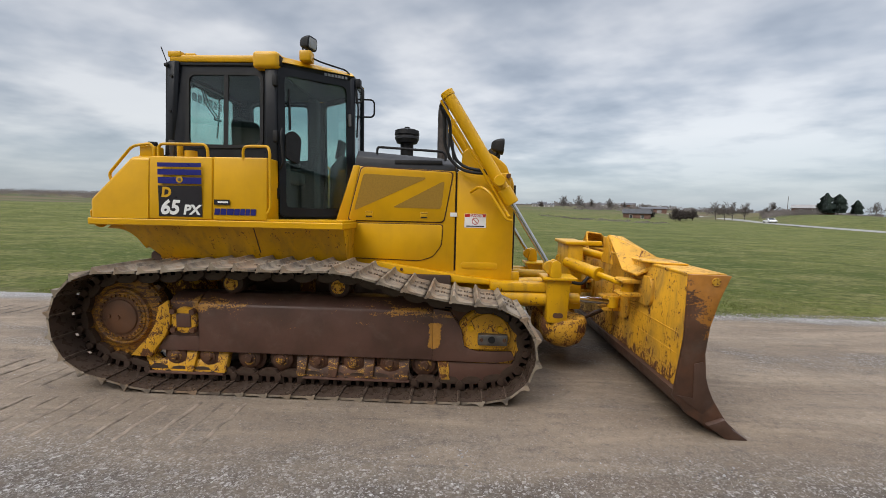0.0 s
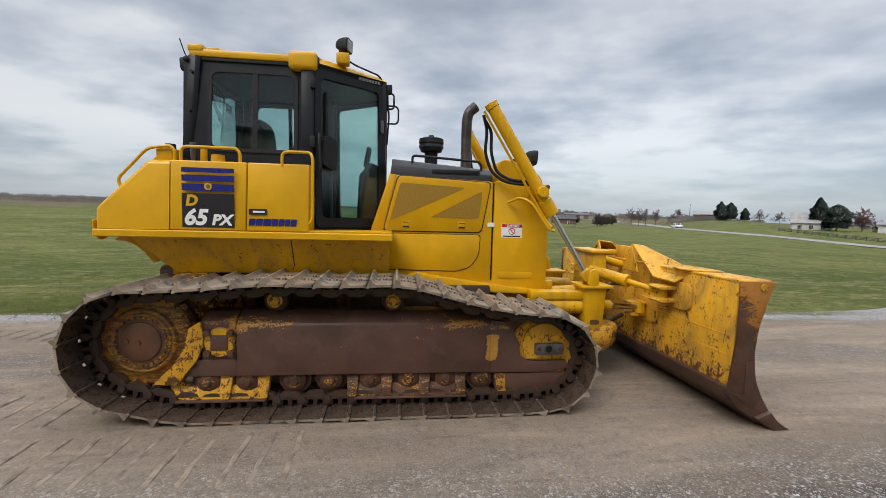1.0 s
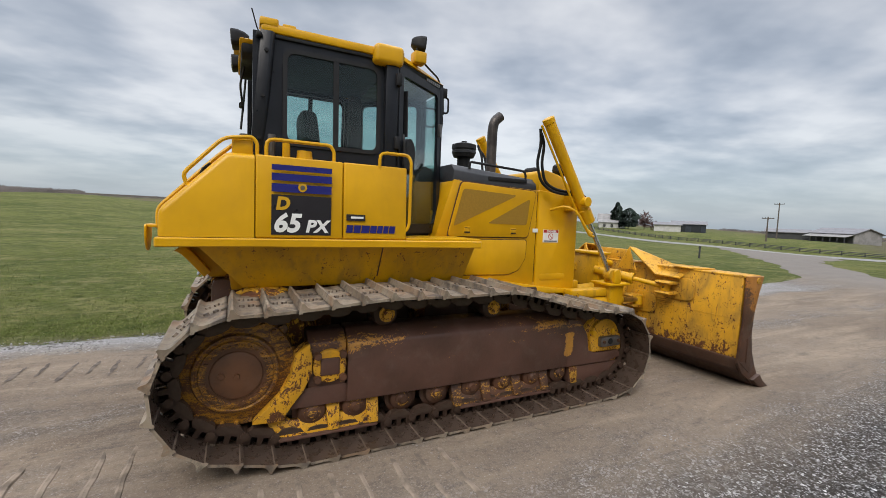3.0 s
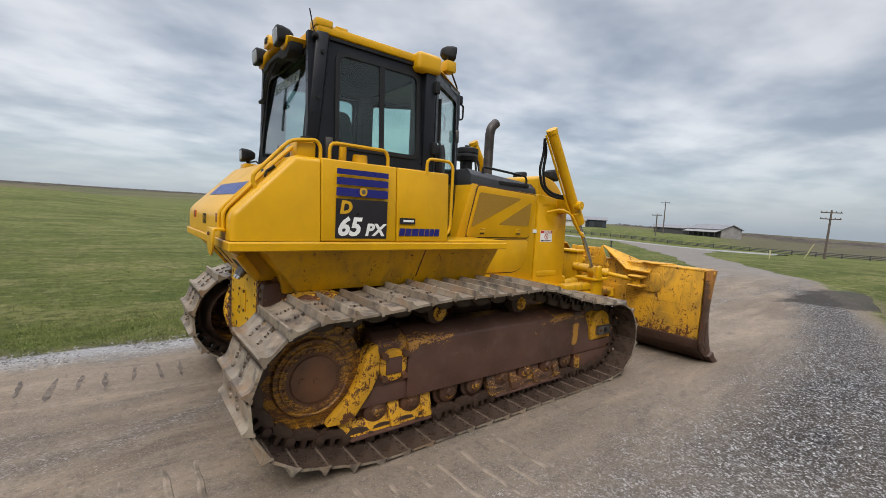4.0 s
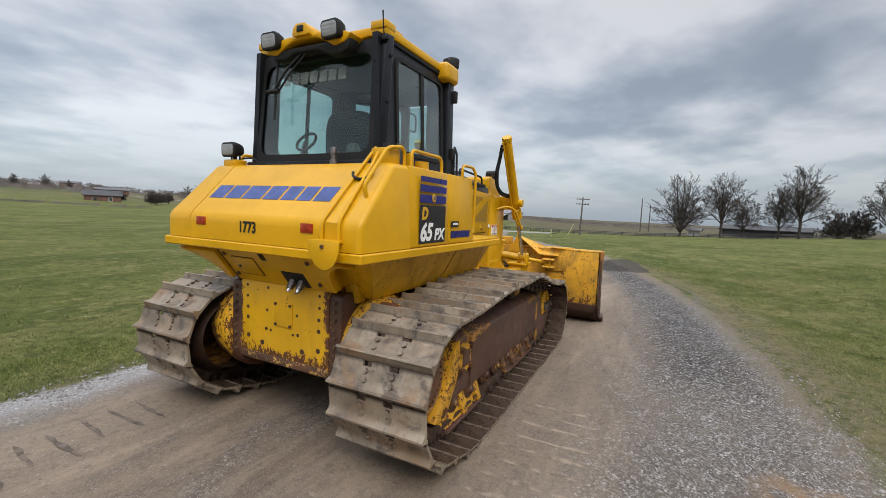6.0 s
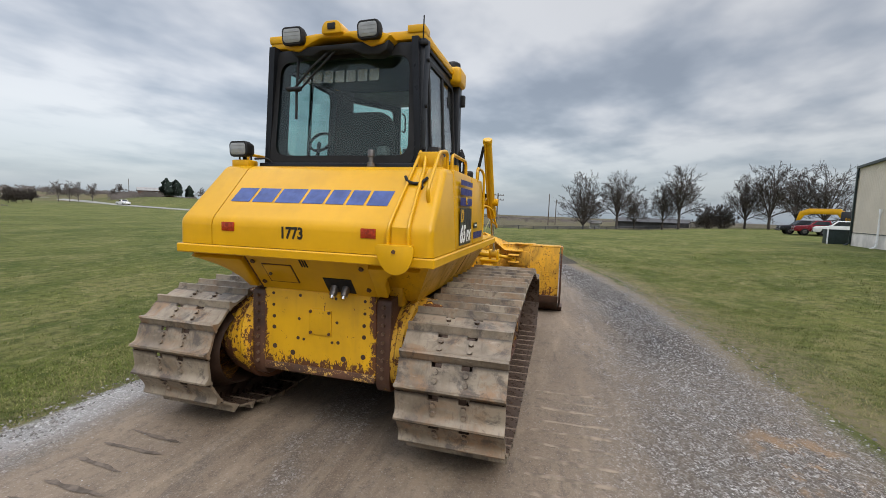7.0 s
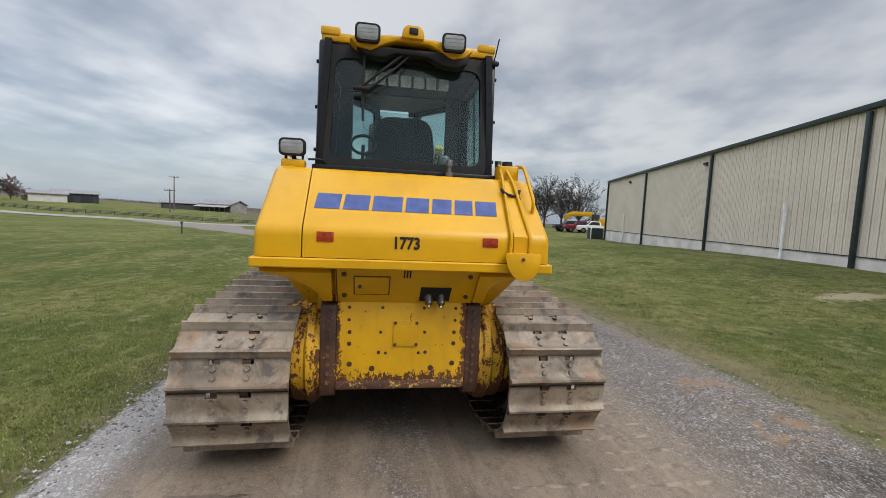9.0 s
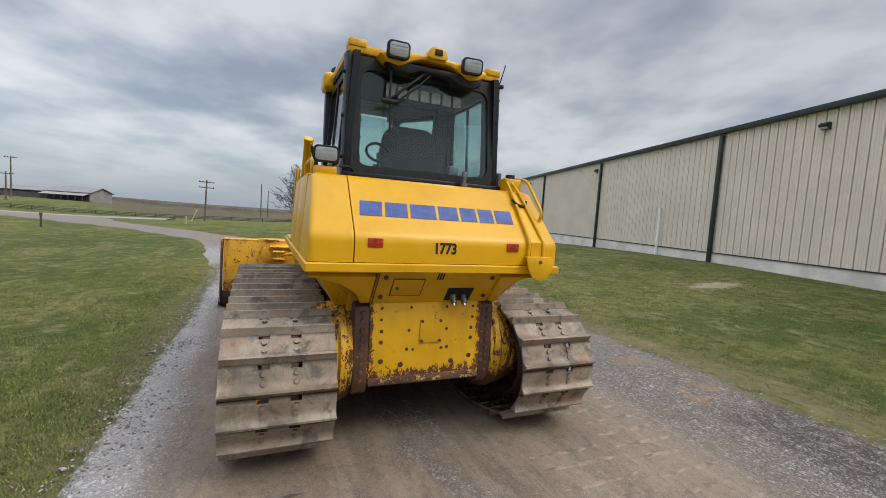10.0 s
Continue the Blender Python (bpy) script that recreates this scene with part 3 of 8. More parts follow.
# grey bark of far trees, paled in its colour for haze
M_fartwig = plain("haze_paled_twigs", (0.135, 0.118, 0.110), 0.95, 0, 0.2, 2, 0.1)
M_redtwig = plain("reddish_twigs", (0.125, 0.075, 0.066), 0.9, 0, 0.25, 4, 0.2)
M_conifer = plain("conifer_needles", (0.034, 0.050, 0.040), 0.9, 0, 0.4, 3, 0.3)
M_polewood = plain("weathered_pole_wood", (0.12, 0.10, 0.085), 0.85, 0, 0.2, 8, 0.3)
M_farroof = plain("dull_far_roof", (0.105, 0.105, 0.112), 0.7, 0, 0.15, 1, 0.03)
M_farwall = plain("pale_far_wall", (0.50, 0.49, 0.47), 0.7, 0, 0.1, 1, 0.05)
M_greywall = plain("grey_far_wall", (0.26, 0.25, 0.24), 0.7, 0, 0.15, 1, 0.05)
M_darkwall = plain("dark_far_wall", (0.06, 0.06, 0.062), 0.7, 0, 0.15, 1, 0.05)
M_navy = plain("dark_blue_grey_wall", (0.035, 0.042, 0.054), 0.6, 0, 0.15, 1, 0.05)
M_brick = plain("brown_far_wall", (0.15, 0.085, 0.065), 0.8, 0, 0.2, 1, 0.05)
M_carwhite = plain("white_car_paint", (0.72, 0.72, 0.72), 0.25, 0, 0.04, 3, 0)
M_carred = plain("red_car_paint", (0.18, 0.012, 0.02), 0.25, 0, 0.08, 3, 0)
M_carblack = plain("black_car_paint", (0.014, 0.015, 0.018), 0.22, 0, 0.08, 3, 0)
M_pvc = plain("white_pvc", (0.86, 0.86, 0.85), 0.5, 0, 0.08, 3, 0.05)

# ---- mesh tools ----
def part(name, bm, material, parent=None, label="", at=None, smooth=True, data=None):
    """Links a bmesh as one mesh object, under a thing or under a part."""
    if data is None:
        data = bpy.data.meshes.new(name)
        bmesh.ops.recalc_face_normals(bm, faces=bm.faces)
        bm.to_mesh(data)
        bm.free()
        data.materials.append(material)
        if smooth:
            data.polygons.foreach_set("use_smooth", [True] * len(data.polygons))
            data.set_sharp_from_angle(angle=radians(32))
    ob = new(name, data)
    if at is not None:
        ob.matrix_local = at
    if parent is not None:
        ob.parent = parent
    if label:
        ob["label"] = label
    return ob


def thing(name, label, category, at, group="", kind=""):
    ob = new(name)
    ob.empty_display_size = 0.2
    ob.matrix_world = at
    return tagged(ob, label, category, group, kind)


def sharp_bevel(bm, width, segs=2, angle=28):
    if width <= 0:
        return bm
    es = [e for e in bm.edges if len(e.link_faces) == 2 and e.calc_face_angle(0) > radians(angle)]
    bmesh.ops.bevel(bm, geom=es, offset=width, segments=segs, profile=0.5, affect="EDGES", clamp_overlap=True)
    return bm


def box(x0, x1, y0, y1, z0, z1, bev=0.006, bm=None, segs=2):
    one = bmesh.new()
    bmesh.ops.create_cube(one, size=1, matrix=Matrix.Translation(((x0 + x1) / 2, (y0 + y1) / 2, (z0 + z1) / 2)) @ Matrix.Diagonal((abs(x1 - x0), abs(y1 - y0), abs(z1 - z0), 1)))
    sharp_bevel(one, bev, segs)
    return join(bm, one)


def join(bm, one, m=None):
    if m is not None:
        one.transform(m)
    if bm is None:
        return one
    tmp = bpy.data.meshes.new("tmp")
    one.to_mesh(tmp)
    one.free()
    bm.from_mesh(tmp)
    bpy.data.meshes.remove(tmp)
    return bm


AXES = {"y": lambda a, b, d: (a, d, b), "x": lambda a, b, d: (d, a, b), "z": lambda a, b, d: (a, b, d)}


def prism(pts, axis, d0, d1, bev=0.0, bm=None, segs=2):
    """A flat outline pushed along an axis: (x, z) along y, (y, z) along x, (x, y) along z."""
    one = bmesh.new()
    put = AXES[axis]
    lo = [one.verts.new(put(a, b, d0)) for a, b in pts]
    hi = [one.verts.new(put(a, b, d1)) for a, b in pts]
    one.faces.new(lo)
    one.faces.new(hi[::-1])
    k = len(pts)
    for i in range(k):
        one.faces.new((lo[i], hi[i], hi[(i + 1) % k], lo[(i + 1) % k]))
    bmesh.ops.recalc_face_normals(one, faces=one.faces)
    sharp_bevel(one, bev, segs)
    return join(bm, one)


def ring(outer, inner, axis, d0, d1, bm=None, bev=0.0):
    """A frame: an outline with a hole, both with the same number of corners."""
    one = bmesh.new()
    put = AXES[axis]
    k = len(outer)
    vs = [[one.verts.new(put(a, b, d)) for a, b in loop] for d in (d0, d1) for loop in (outer, inner)]
    for i in range(k):
        j = (i + 1) % k
        one.faces.new((vs[0][i], vs[0][j], vs[1][j], vs[1][i]))
        one.faces.new((vs[2][i], vs[3][i], vs[3][j], vs[2][j]))
        one.faces.new((vs[0][i], vs[2][i], vs[2][j], vs[0][j]))
        one.faces.new((vs[1][i], vs[1][j], vs[3][j], vs[3][i]))
    bmesh.ops.recalc_face_normals(one, faces=one.faces)
    sharp_bevel(one, bev, 1)
    return join(bm, one)


def rounded(x0, x1, z0, z1, r, n=5):
    """A rectangle with round corners, as an outline."""
    out = []
    for cx, cz, a0 in ((x1 - r, z1 - r, 0), (x0 + r, z1 - r, 90), (x0 + r, z0 + r, 180), (x1 - r, z0 + r, 270)):
        for i in range(n + 1):
            a = radians(a0 + 90 * i / n)
            out.append((cx + r * math.cos(a), cz + r * math.sin(a)))
    return out


def rounded_poly(pts, r, n=4):
    """Any convex-ish outline with its corners rounded by arcs of about r."""
    out = []
    k = len(pts)
    for i in range(k):
        p, a, b = Vector(pts[i]), Vector(pts[i - 1]), Vector(pts[(i + 1) % k])
        u, v = (a - p), (b - p)
        q = min(r, u.length * 0.45, v.length * 0.45)
        s, e = p + u.normalized() * q, p + v.normalized() * q
        for j in range(n + 1):
            t = j / n
            w = s * (1 - t) ** 2 + p * 2 * t * (1 - t) + e * t * t
            out.append((w.x, w.y))
    return out


def rod(p0, p1, r0, r1=None, segs=14, bm=None, bev=0.0):
    p0, p1 = Vector(p0), Vector(p1)
    one = bmesh.new()
    d = p1 - p0
    bmesh.ops.create_cone(one, cap_ends=True, segments=segs, radius1=r0, radius2=r0 if r1 is None else r1, depth=d.length,
                          matrix=Matrix.Translation((p0 + p1) / 2) @ d.to_track_quat("Z", "Y").to_matrix().to_4x4())
    sharp_bevel(one, bev, 1, 60)
    return join(bm, one)


def tube(path, r, segs=8, bm=None, smooth=3):
    """A bent tube along points, its corners rounded."""
    pts = [Vector(p) for p in path]
    if smooth and len(pts) > 2:
        out = [pts[0]]
        for i in range(1, len(pts) - 1):
            p, a, b = pts[i], pts[i - 1], pts[i + 1]
            q = min((a - p).length, (b - p).length) * 0.45
            q = min(q, r * 4)
            s, e = p + (a - p).normalized() * q, p + (b - p).normalized() * q
            out += [s * (1 - t) ** 2 + p * 2 * t * (1 - t) + e * t * t for t in (j / smooth for j in range(smooth + 1))]
        pts = out + [pts[-1]]
    one = bmesh.new()
    rings, ref = [], None
    for i, p in enumerate(pts):
        d = (pts[min(i + 1, len(pts) - 1)] - pts[max(i - 1, 0)]).normalized()
        if ref is None:
            ref = d.orthogonal().normalized()
        ref = (ref - d * ref.dot(d)).normalized()
        side = d.cross(ref)
        rad = r[i] if isinstance(r, (list, tuple)) else r
        rings.append([one.verts.new(p + (ref * math.cos(a) + side * math.sin(a)) * rad) for a in (2 * math.pi * j / segs for j in range(segs))])
    for a, b in zip(rings, rings[1:]):
        for j in range(segs):
            one.faces.new((a[j], a[(j + 1) % segs], b[(j + 1) % segs], b[j]))
    one.faces.new(rings[0][::-1])
    one.faces.new(rings[-1])
    return join(bm, one)


def lathe(profile, centre, axis="y", segs=32, bm=None):
    """A turned shape: (radius, along) pairs about an axis through centre."""
    one = bmesh.new()
    rows = []
    for r, h in profile:
        if r <= 1e-6:
            rows.append([one.verts.new((0, 0, h))])
        else:
            rows.append([one.verts.new((r * math.cos(2 * math.pi * j / segs), r * math.sin(2 * math.pi * j / segs), h)) for j in range(segs)])
    for a, b in zip(rows, rows[1:]):
        for j in range(segs):
            k = (j + 1) % segs
            quad = [a[j % len(a)], a[k % len(a)], b[k % len(b)], b[j % len(b)]]
            quad = list(dict.fromkeys(quad))
            if len(quad) > 2:
                one.faces.new(quad)
    turn = {"z": Matrix(), "y": pose(0, 0, 0, 90), "x": pose(0, 0, 0, 0, 90)}[axis]
    one.transform(Matrix.Translation(centre) @ turn)
    return join(bm, one)


def mesh_of(name, verts, faces, material, smooth=False):
    me = bpy.data.meshes.new(name)
    me.from_pydata(verts, [], faces)
    me.materials.append(material)
    me.update()
    if smooth:
        me.polygons.foreach_set("use_smooth", [True] * len(me.polygons))
    return me


def lettering(name, text, size, depth, material, parent, m, shear=0.0, bold=0.0, squeeze=1.0):
    """Writing in the built-in font, as a thin mesh."""
    cu = bpy.data.curves.new(name, "FONT")
    cu.body, cu.size, cu.extrude, cu.shear, cu.offset = text, size, depth, shear, bold
    cu.resolution_u = 3
    ob = bpy.data.objects.new(name, cu)
    me = bpy.data.meshes.new_from_object(ob)
    bpy.data.objects.remove(ob)
    bpy.data.curves.remove(cu)
    me.transform(Matrix.Diagonal((squeeze, 1, 1, 1)))
    me.materials.clear()
    me.materials.append(material)
    made = new(name, me)
    made.parent = parent
    made.matrix_local = m
    return made

# ---- the land ----
HUB = (-4.0, 3.0)
# height of the land at 100, 300, 600 and 1500 m, by bearing from the hub
LAND = [(-180, 0.8, 0.8, 0, 0), (-60, 0.9, 0.5, 0, 0), (-30, 0.5, -0.5, -5, -16), (-20, 0.0, -1, -7, -18), (-8, -1.2, -3, -9, -20),
        (4, -1.8, -3.5, -9, -18), (20, -2.1, -1.6, -4, -6), (33, -1.6, 0.4, 0, 2), (46, -0.9, 1.0, 3, 8),
        (60, -0.7, 1.6, 7, 14), (70, -0.3, 5.2, 11, 26), (79, 0.7, 5.6, 12, 28), (97, 2.7, 3.0, 12, 30), (105, 3.4, 3.4, 12, 30),
        (115, 2.7, 2.4, 12, 30), (130, 1.7, 1.4, 11, 28), (180, 0.8, 0.8, 0, 0)]


def ease(t):
    t = max(0.0, min(1.0, t))
    return t * t * (3 - 2 * t)


def barn_rise(x, y):
    """The lawn climbs gently towards the long metal building."""
    side = ease((0.4 - y) / 10.5)
    along = 0.80 - 0.65 * ease((x - 3) / 34.0)
    return side * along


def land(x, y):
    dx, dy = x - HUB[0], y - HUB[1]
    r = math.hypot(dx, dy)
    az = math.degrees(math.atan2(dy, dx))
    for a, b in zip(LAND, LAND[1:]):
        if a[0] <= az <= b[0]:
            t = ease((az - a[0]) / (b[0] - a[0]))
            hs = [p + (q - p) * t for p, q in zip(a[1:], b[1:])]
            break
    if r < 100:
        z = hs[0] * ease((r - 16) / 84.0) if r > 16 else 0.0
    elif r < 300:
        z = hs[0] + (hs[1] - hs[0]) * ease((r - 100) / 200)
    elif r < 600:
        z = hs[1] + (hs[2] - hs[1]) * ease((r - 300) / 300)
    else:
        z = hs[2] + (hs[3] - hs[2]) * ease((r - 600) / 900)
    swell = ease((az - 8) / 12) * (1 - ease((az - 56) / 14)) * (1.75 + 1.3 * ease((az - 42) / 6))
    road_x = 79 + max(0.0, y - 45) * 0.20
    z += swell * ease((x - road_x - 2) / 20) * (1 - ease((r - 215) / 150))
    rise = barn_rise(x, y) * (1 - ease((r - 40) / 45))
    return z * (1 - 0.9 * ease((0.4 - y) / 10) * (1 - ease((r - 40) / 45))) + rise


def make_ground():
    radii = [0.0] + [0.8 * 1.075 ** i for i in range(1, 112)]
    radii = [r for r in radii if r < 2600] + [2600.0]
    n = 150
    verts, faces = [(HUB[0], HUB[1], 0)], []
    for r in radii[1:]:
        for j in range(n):
            a = 2 * math.pi * j / n
            x, y = HUB[0] + r * math.cos(a), HUB[1] + r * math.sin(a)
            z = land(x, y)
            if r > 14:
                z += noise.noise((x * 0.09, y * 0.09, 3)) * min(0.25, r * 0.0016)
            verts.append((x, y, z))
    for j in range(n):
        faces.append((0, 1 + j, 1 + (j + 1) % n))
    for i in range(len(radii) - 2):
        a, b = 1 + i * n, 1 + (i + 1) * n
        for j in range(n):
            k = (j + 1) % n
            faces.append((a + j, b + j, b + k, a + k))
    ob = new("ground", mesh_of("ground", verts, faces, M_turf, True))
    return tagged(ob, "rolling green spring pasture with straw-coloured streaks", "ground", kind="structure")


make_ground()

# the drive: middle line and half widths (y of the two edges)
DRIVE = [(-40, 0.2, 7.2), (-14, 0.3, 7.3), (-4, 0.35, 7.3), (1, 0.75, 7.2), (6, 1.35, 7.35), (8, 1.8, 7.55), (10, 2.35, 7.9), (13.5, 2.95, 8.3),
         (16.5, 4.6, 8.9), (19.3, 6.8, 10.6), (22.6, 8.9, 12.4), (30, 13.0, 16.8), (36, 16, 21), (50, 21, 29), (62, 24, 37), (72, 28, 44), (78, 33, 48)]


def drive_edges(x):
    for a, b in zip(DRIVE, DRIVE[1:]):
        if a[0] <= x <= b[0]:
            t = ease((x - a[0]) / (b[0] - a[0])) * 0.5 + 0.5 * (x - a[0]) / (b[0] - a[0])
            return a[1] + (b[1] - a[1]) * t, a[2] + (b[2] - a[2]) * t
    return DRIVE[-1][1:]


def drive_top(x, y):
    """Height of the drive's surface."""
    lo, hi = drive_edges(x)
    edge = max(0.0, min(y - lo, hi - y))
    lane = max(0, 1 - abs(abs(y - 4.88) - 1.1) / 0.5) if x < 12 else 0
    z = land(x, y) + 0.016 + min(0.012, edge * 0.03) + max(0, min(0.10, (x - 16) * 0.01)) * min(1, edge)
    return z + noise.noise((x * 1.7, y * 1.7, 0)) * 0.010 + noise.noise((x * 6, y * 6, 2)) * 0.005 - lane * 0.008


def make_drive():
    xs = [-40 + i * 1.0 for i in range(30)] + [-10 + i * 0.10 for i in range(240)] + [14 + i * 0.5 for i in range(44)] + [36 + i * 1.5 for i in range(29)]
    n = 84
    verts, faces = [], []
    for x in xs:
        lo, hi = drive_edges(x)
        for j in range(n + 1):
            t = j / n
            wob = noise.noise((x * 0.8, j * 7.7 if j in (0, n) else 0, 5)) * 0.22 if j in (0, n) else 0
            y = lo + (hi - lo) * t + wob
            z = drive_top(x, y)
            if min(t, 1 - t) * (hi - lo) < 0.02:
                z = land(x, y) - 0.02
            verts.append((x, y, max(z, land(x, y) - 0.02)))
    for i in range(len(xs) - 1):
        for j in range(n):
            a = i * (n + 1) + j
            faces.append((a, a + n + 1, a + n + 2, a + 1))
    ob = new("road", mesh_of("road", verts, faces, M_road, True))
    tagged(ob, "packed brown dirt farm drive with loose grey gravel edges", "road", kind="structure")


make_drive()


def strip(name, line, half, lift, material, label, category, kind="structure"):
    """A ribbon laid on the land along a line."""
    pts = []
    for (x0, y0), (x1, y1) in zip(line, line[1:]):
        k = max(2, int(math.hypot(x1 - x0, y1 - y0) / 2.5))
        pts += [(x0 + (x1 - x0) * i / k, y0 + (y1 - y0) * i / k) for i in range(k)]
    pts.append(line[-1])
    verts, faces = [], []
    for i, (x, y) in enumerate(pts):
        a, b = pts[max(0, i - 2)], pts[min(len(pts) - 1, i + 2)]
        d = Vector((b[0] - a[0], b[1] - a[1])).normalized()
        for s in (-1, -0.5, 0, 0.5, 1):
            px, py = x - d.y * half * s, y + d.x * half * s
            verts.append((px, py, land(px, py) + lift * (1.0 if abs(s) < 1 else 0.2)))
    for i in range(len(pts) - 1):
        for j in range(4):
            a = i * 5 + j
            faces.append((a, a + 5, a + 6, a + 1))
    return tagged(new(name, mesh_of(name, verts, faces, material, True)), label, category, kind=kind)


ROADLINE = [(76, 20), (79, 42), (80.5, 65), (86, 88), (92.5, 112), (98.5, 140), (108, 172), (117, 210), (124, 234), (150, 330)]
strip("county_road", ROADLINE, 2.5, 0.22, M_paved, "pale paved county road crossing green fields", "road")

# ---- loose stones and turf blades ----
def make_stones():
    rng = np.random.default_rng(4)
    base = np.array([(1, 0, 0), (-1, 0, 0), (0, 1, 0), (0, -1, 0), (0, 0, 0.8), (0, 0, -0.5)], float)
    tri = np.array([(0, 2, 4), (2, 1, 4), (1, 3, 4), (3, 0, 4), (2, 0, 5), (1, 2, 5), (3, 1, 5), (0, 3, 5)])
    zones = [(-6.5, 9, 0.55, 1.5, 15000, 0.004, 0.013), (-6, 9, 1.4, 2.8, 13000, 0.004, 0.012), (-7, 9, 6.65, 7.35, 15000, 0.005, 0.017),
             (-6.5, 8, 2.6, 6.8, 1500, 0.003, 0.008), (-5.5, 1, 6.75, 7.35, 420, 0.012, 0.026), (-6, 1, 0.5, 1.3, 160, 0.012, 0.024)]
    verts, count = [], 0
    for x0, x1, y0, y1, k, s0, s1 in zones:
        x, y = rng.uniform(x0, x1, k), rng.uniform(y0, y1, k)
        size = s0 + (s1 - s0) * rng.random(k) ** 2.2
        edges = np.array([drive_edges(v) for v in x])
        keep = (y > edges[:, 0] + rng.uniform(-0.25, 0.30, k)) & (y < edges[:, 1] + rng.uniform(-0.30, 0.22, k))
        x, y, size = x[keep], y[keep], size[keep]
        k = len(x)
        pts = base[None] * (size[:, None, None] * rng.uniform(0.7, 1.3, (k, 1, 3))) + rng.uniform(-0.25, 0.25, (k, 6, 3)) * size[:, None, None]
        a = rng.uniform(0, 6.28, k)
        c, d = np.cos(a)[:, None], np.sin(a)[:, None]
        verts.append(np.stack([x[:, None] + pts[:, :, 0] * c - pts[:, :, 1] * d, y[:, None] + pts[:, :, 0] * d + pts[:, :, 1] * c, 0.020 + pts[:, :, 2] * 0.9 + size[:, None] * 0.15], 2).reshape(-1, 3))
        count += k
    faces = (tri[None] + np.arange(count)[:, None, None] * 6).reshape(-1, 3)
    ob = new("gravel", mesh_of("gravel", np.concatenate(verts).tolist(), faces.tolist(), M_gravel))
    tagged(ob, "loose pale grey limestone gravel chips", "gravel", kind="stuff")


def gravel_mat():
    m, nt, b = nodes_of("gravel_chips")
    n = Net(nt)
    c = n.mix(n.math("POWER", n.island(), 1.6), (0.085, 0.078, 0.072), (0.44, 0.43, 0.42))
    c = n.mix(n.math("MULTIPLY", n.noise(60, 3), 0.4), c, (0.16, 0.13, 0.11))
    n.put(b.inputs["Base Color"], c)
    b.inputs["Roughness"].default_value = 0.9
    return m


M_gravel = gravel_mat()
make_stones()


def blade_mat(name, a, b2, straw):
    m, nt, b = nodes_of(name)
    n = Net(nt)
    i = n.island()
    c = n.mix(i, a, b2)
    c = n.mix(n.ramp(n.noise(0.55, 6, 0.72, 0.5), 0.50, 0.64, 0.0, 0.60), c, straw)
    c = n.mix(n.ramp(n.noise(1.9, 5, 0.7, 0.3, (1, 1, 1), (4, 4, 0)), 0.50, 0.64, 0.0, 0.65), c, (0.046, 0.062, 0.013))
    c = n.mix(n.ramp(i, 0.86, 0.90, 0.0, 0.75), c, straw)
    # dry blades along the drive
    x, y, z = n.xyz()
    rim = n.math("MULTIPLY", n.ramp(south_rim(n, x, y), -1.5, -0.3), n.math("MULTIPLY", n.ramp(y, 5.0, 4.0), n.ramp(i, 0.15, 0.40)))
    c = n.mix(n.math("MULTIPLY", rim, 0.8), c, straw)
    n.put(b.inputs["Base Color"], c)
    b.inputs["Roughness"].default_value = 0.8
    b.inputs["Specular IOR Level"].default_value = 0.2
    return m


M_blade_grass = blade_mat("grass_blades", (0.070, 0.098, 0.018), (0.168, 0.196, 0.044), (0.31, 0.27, 0.130))


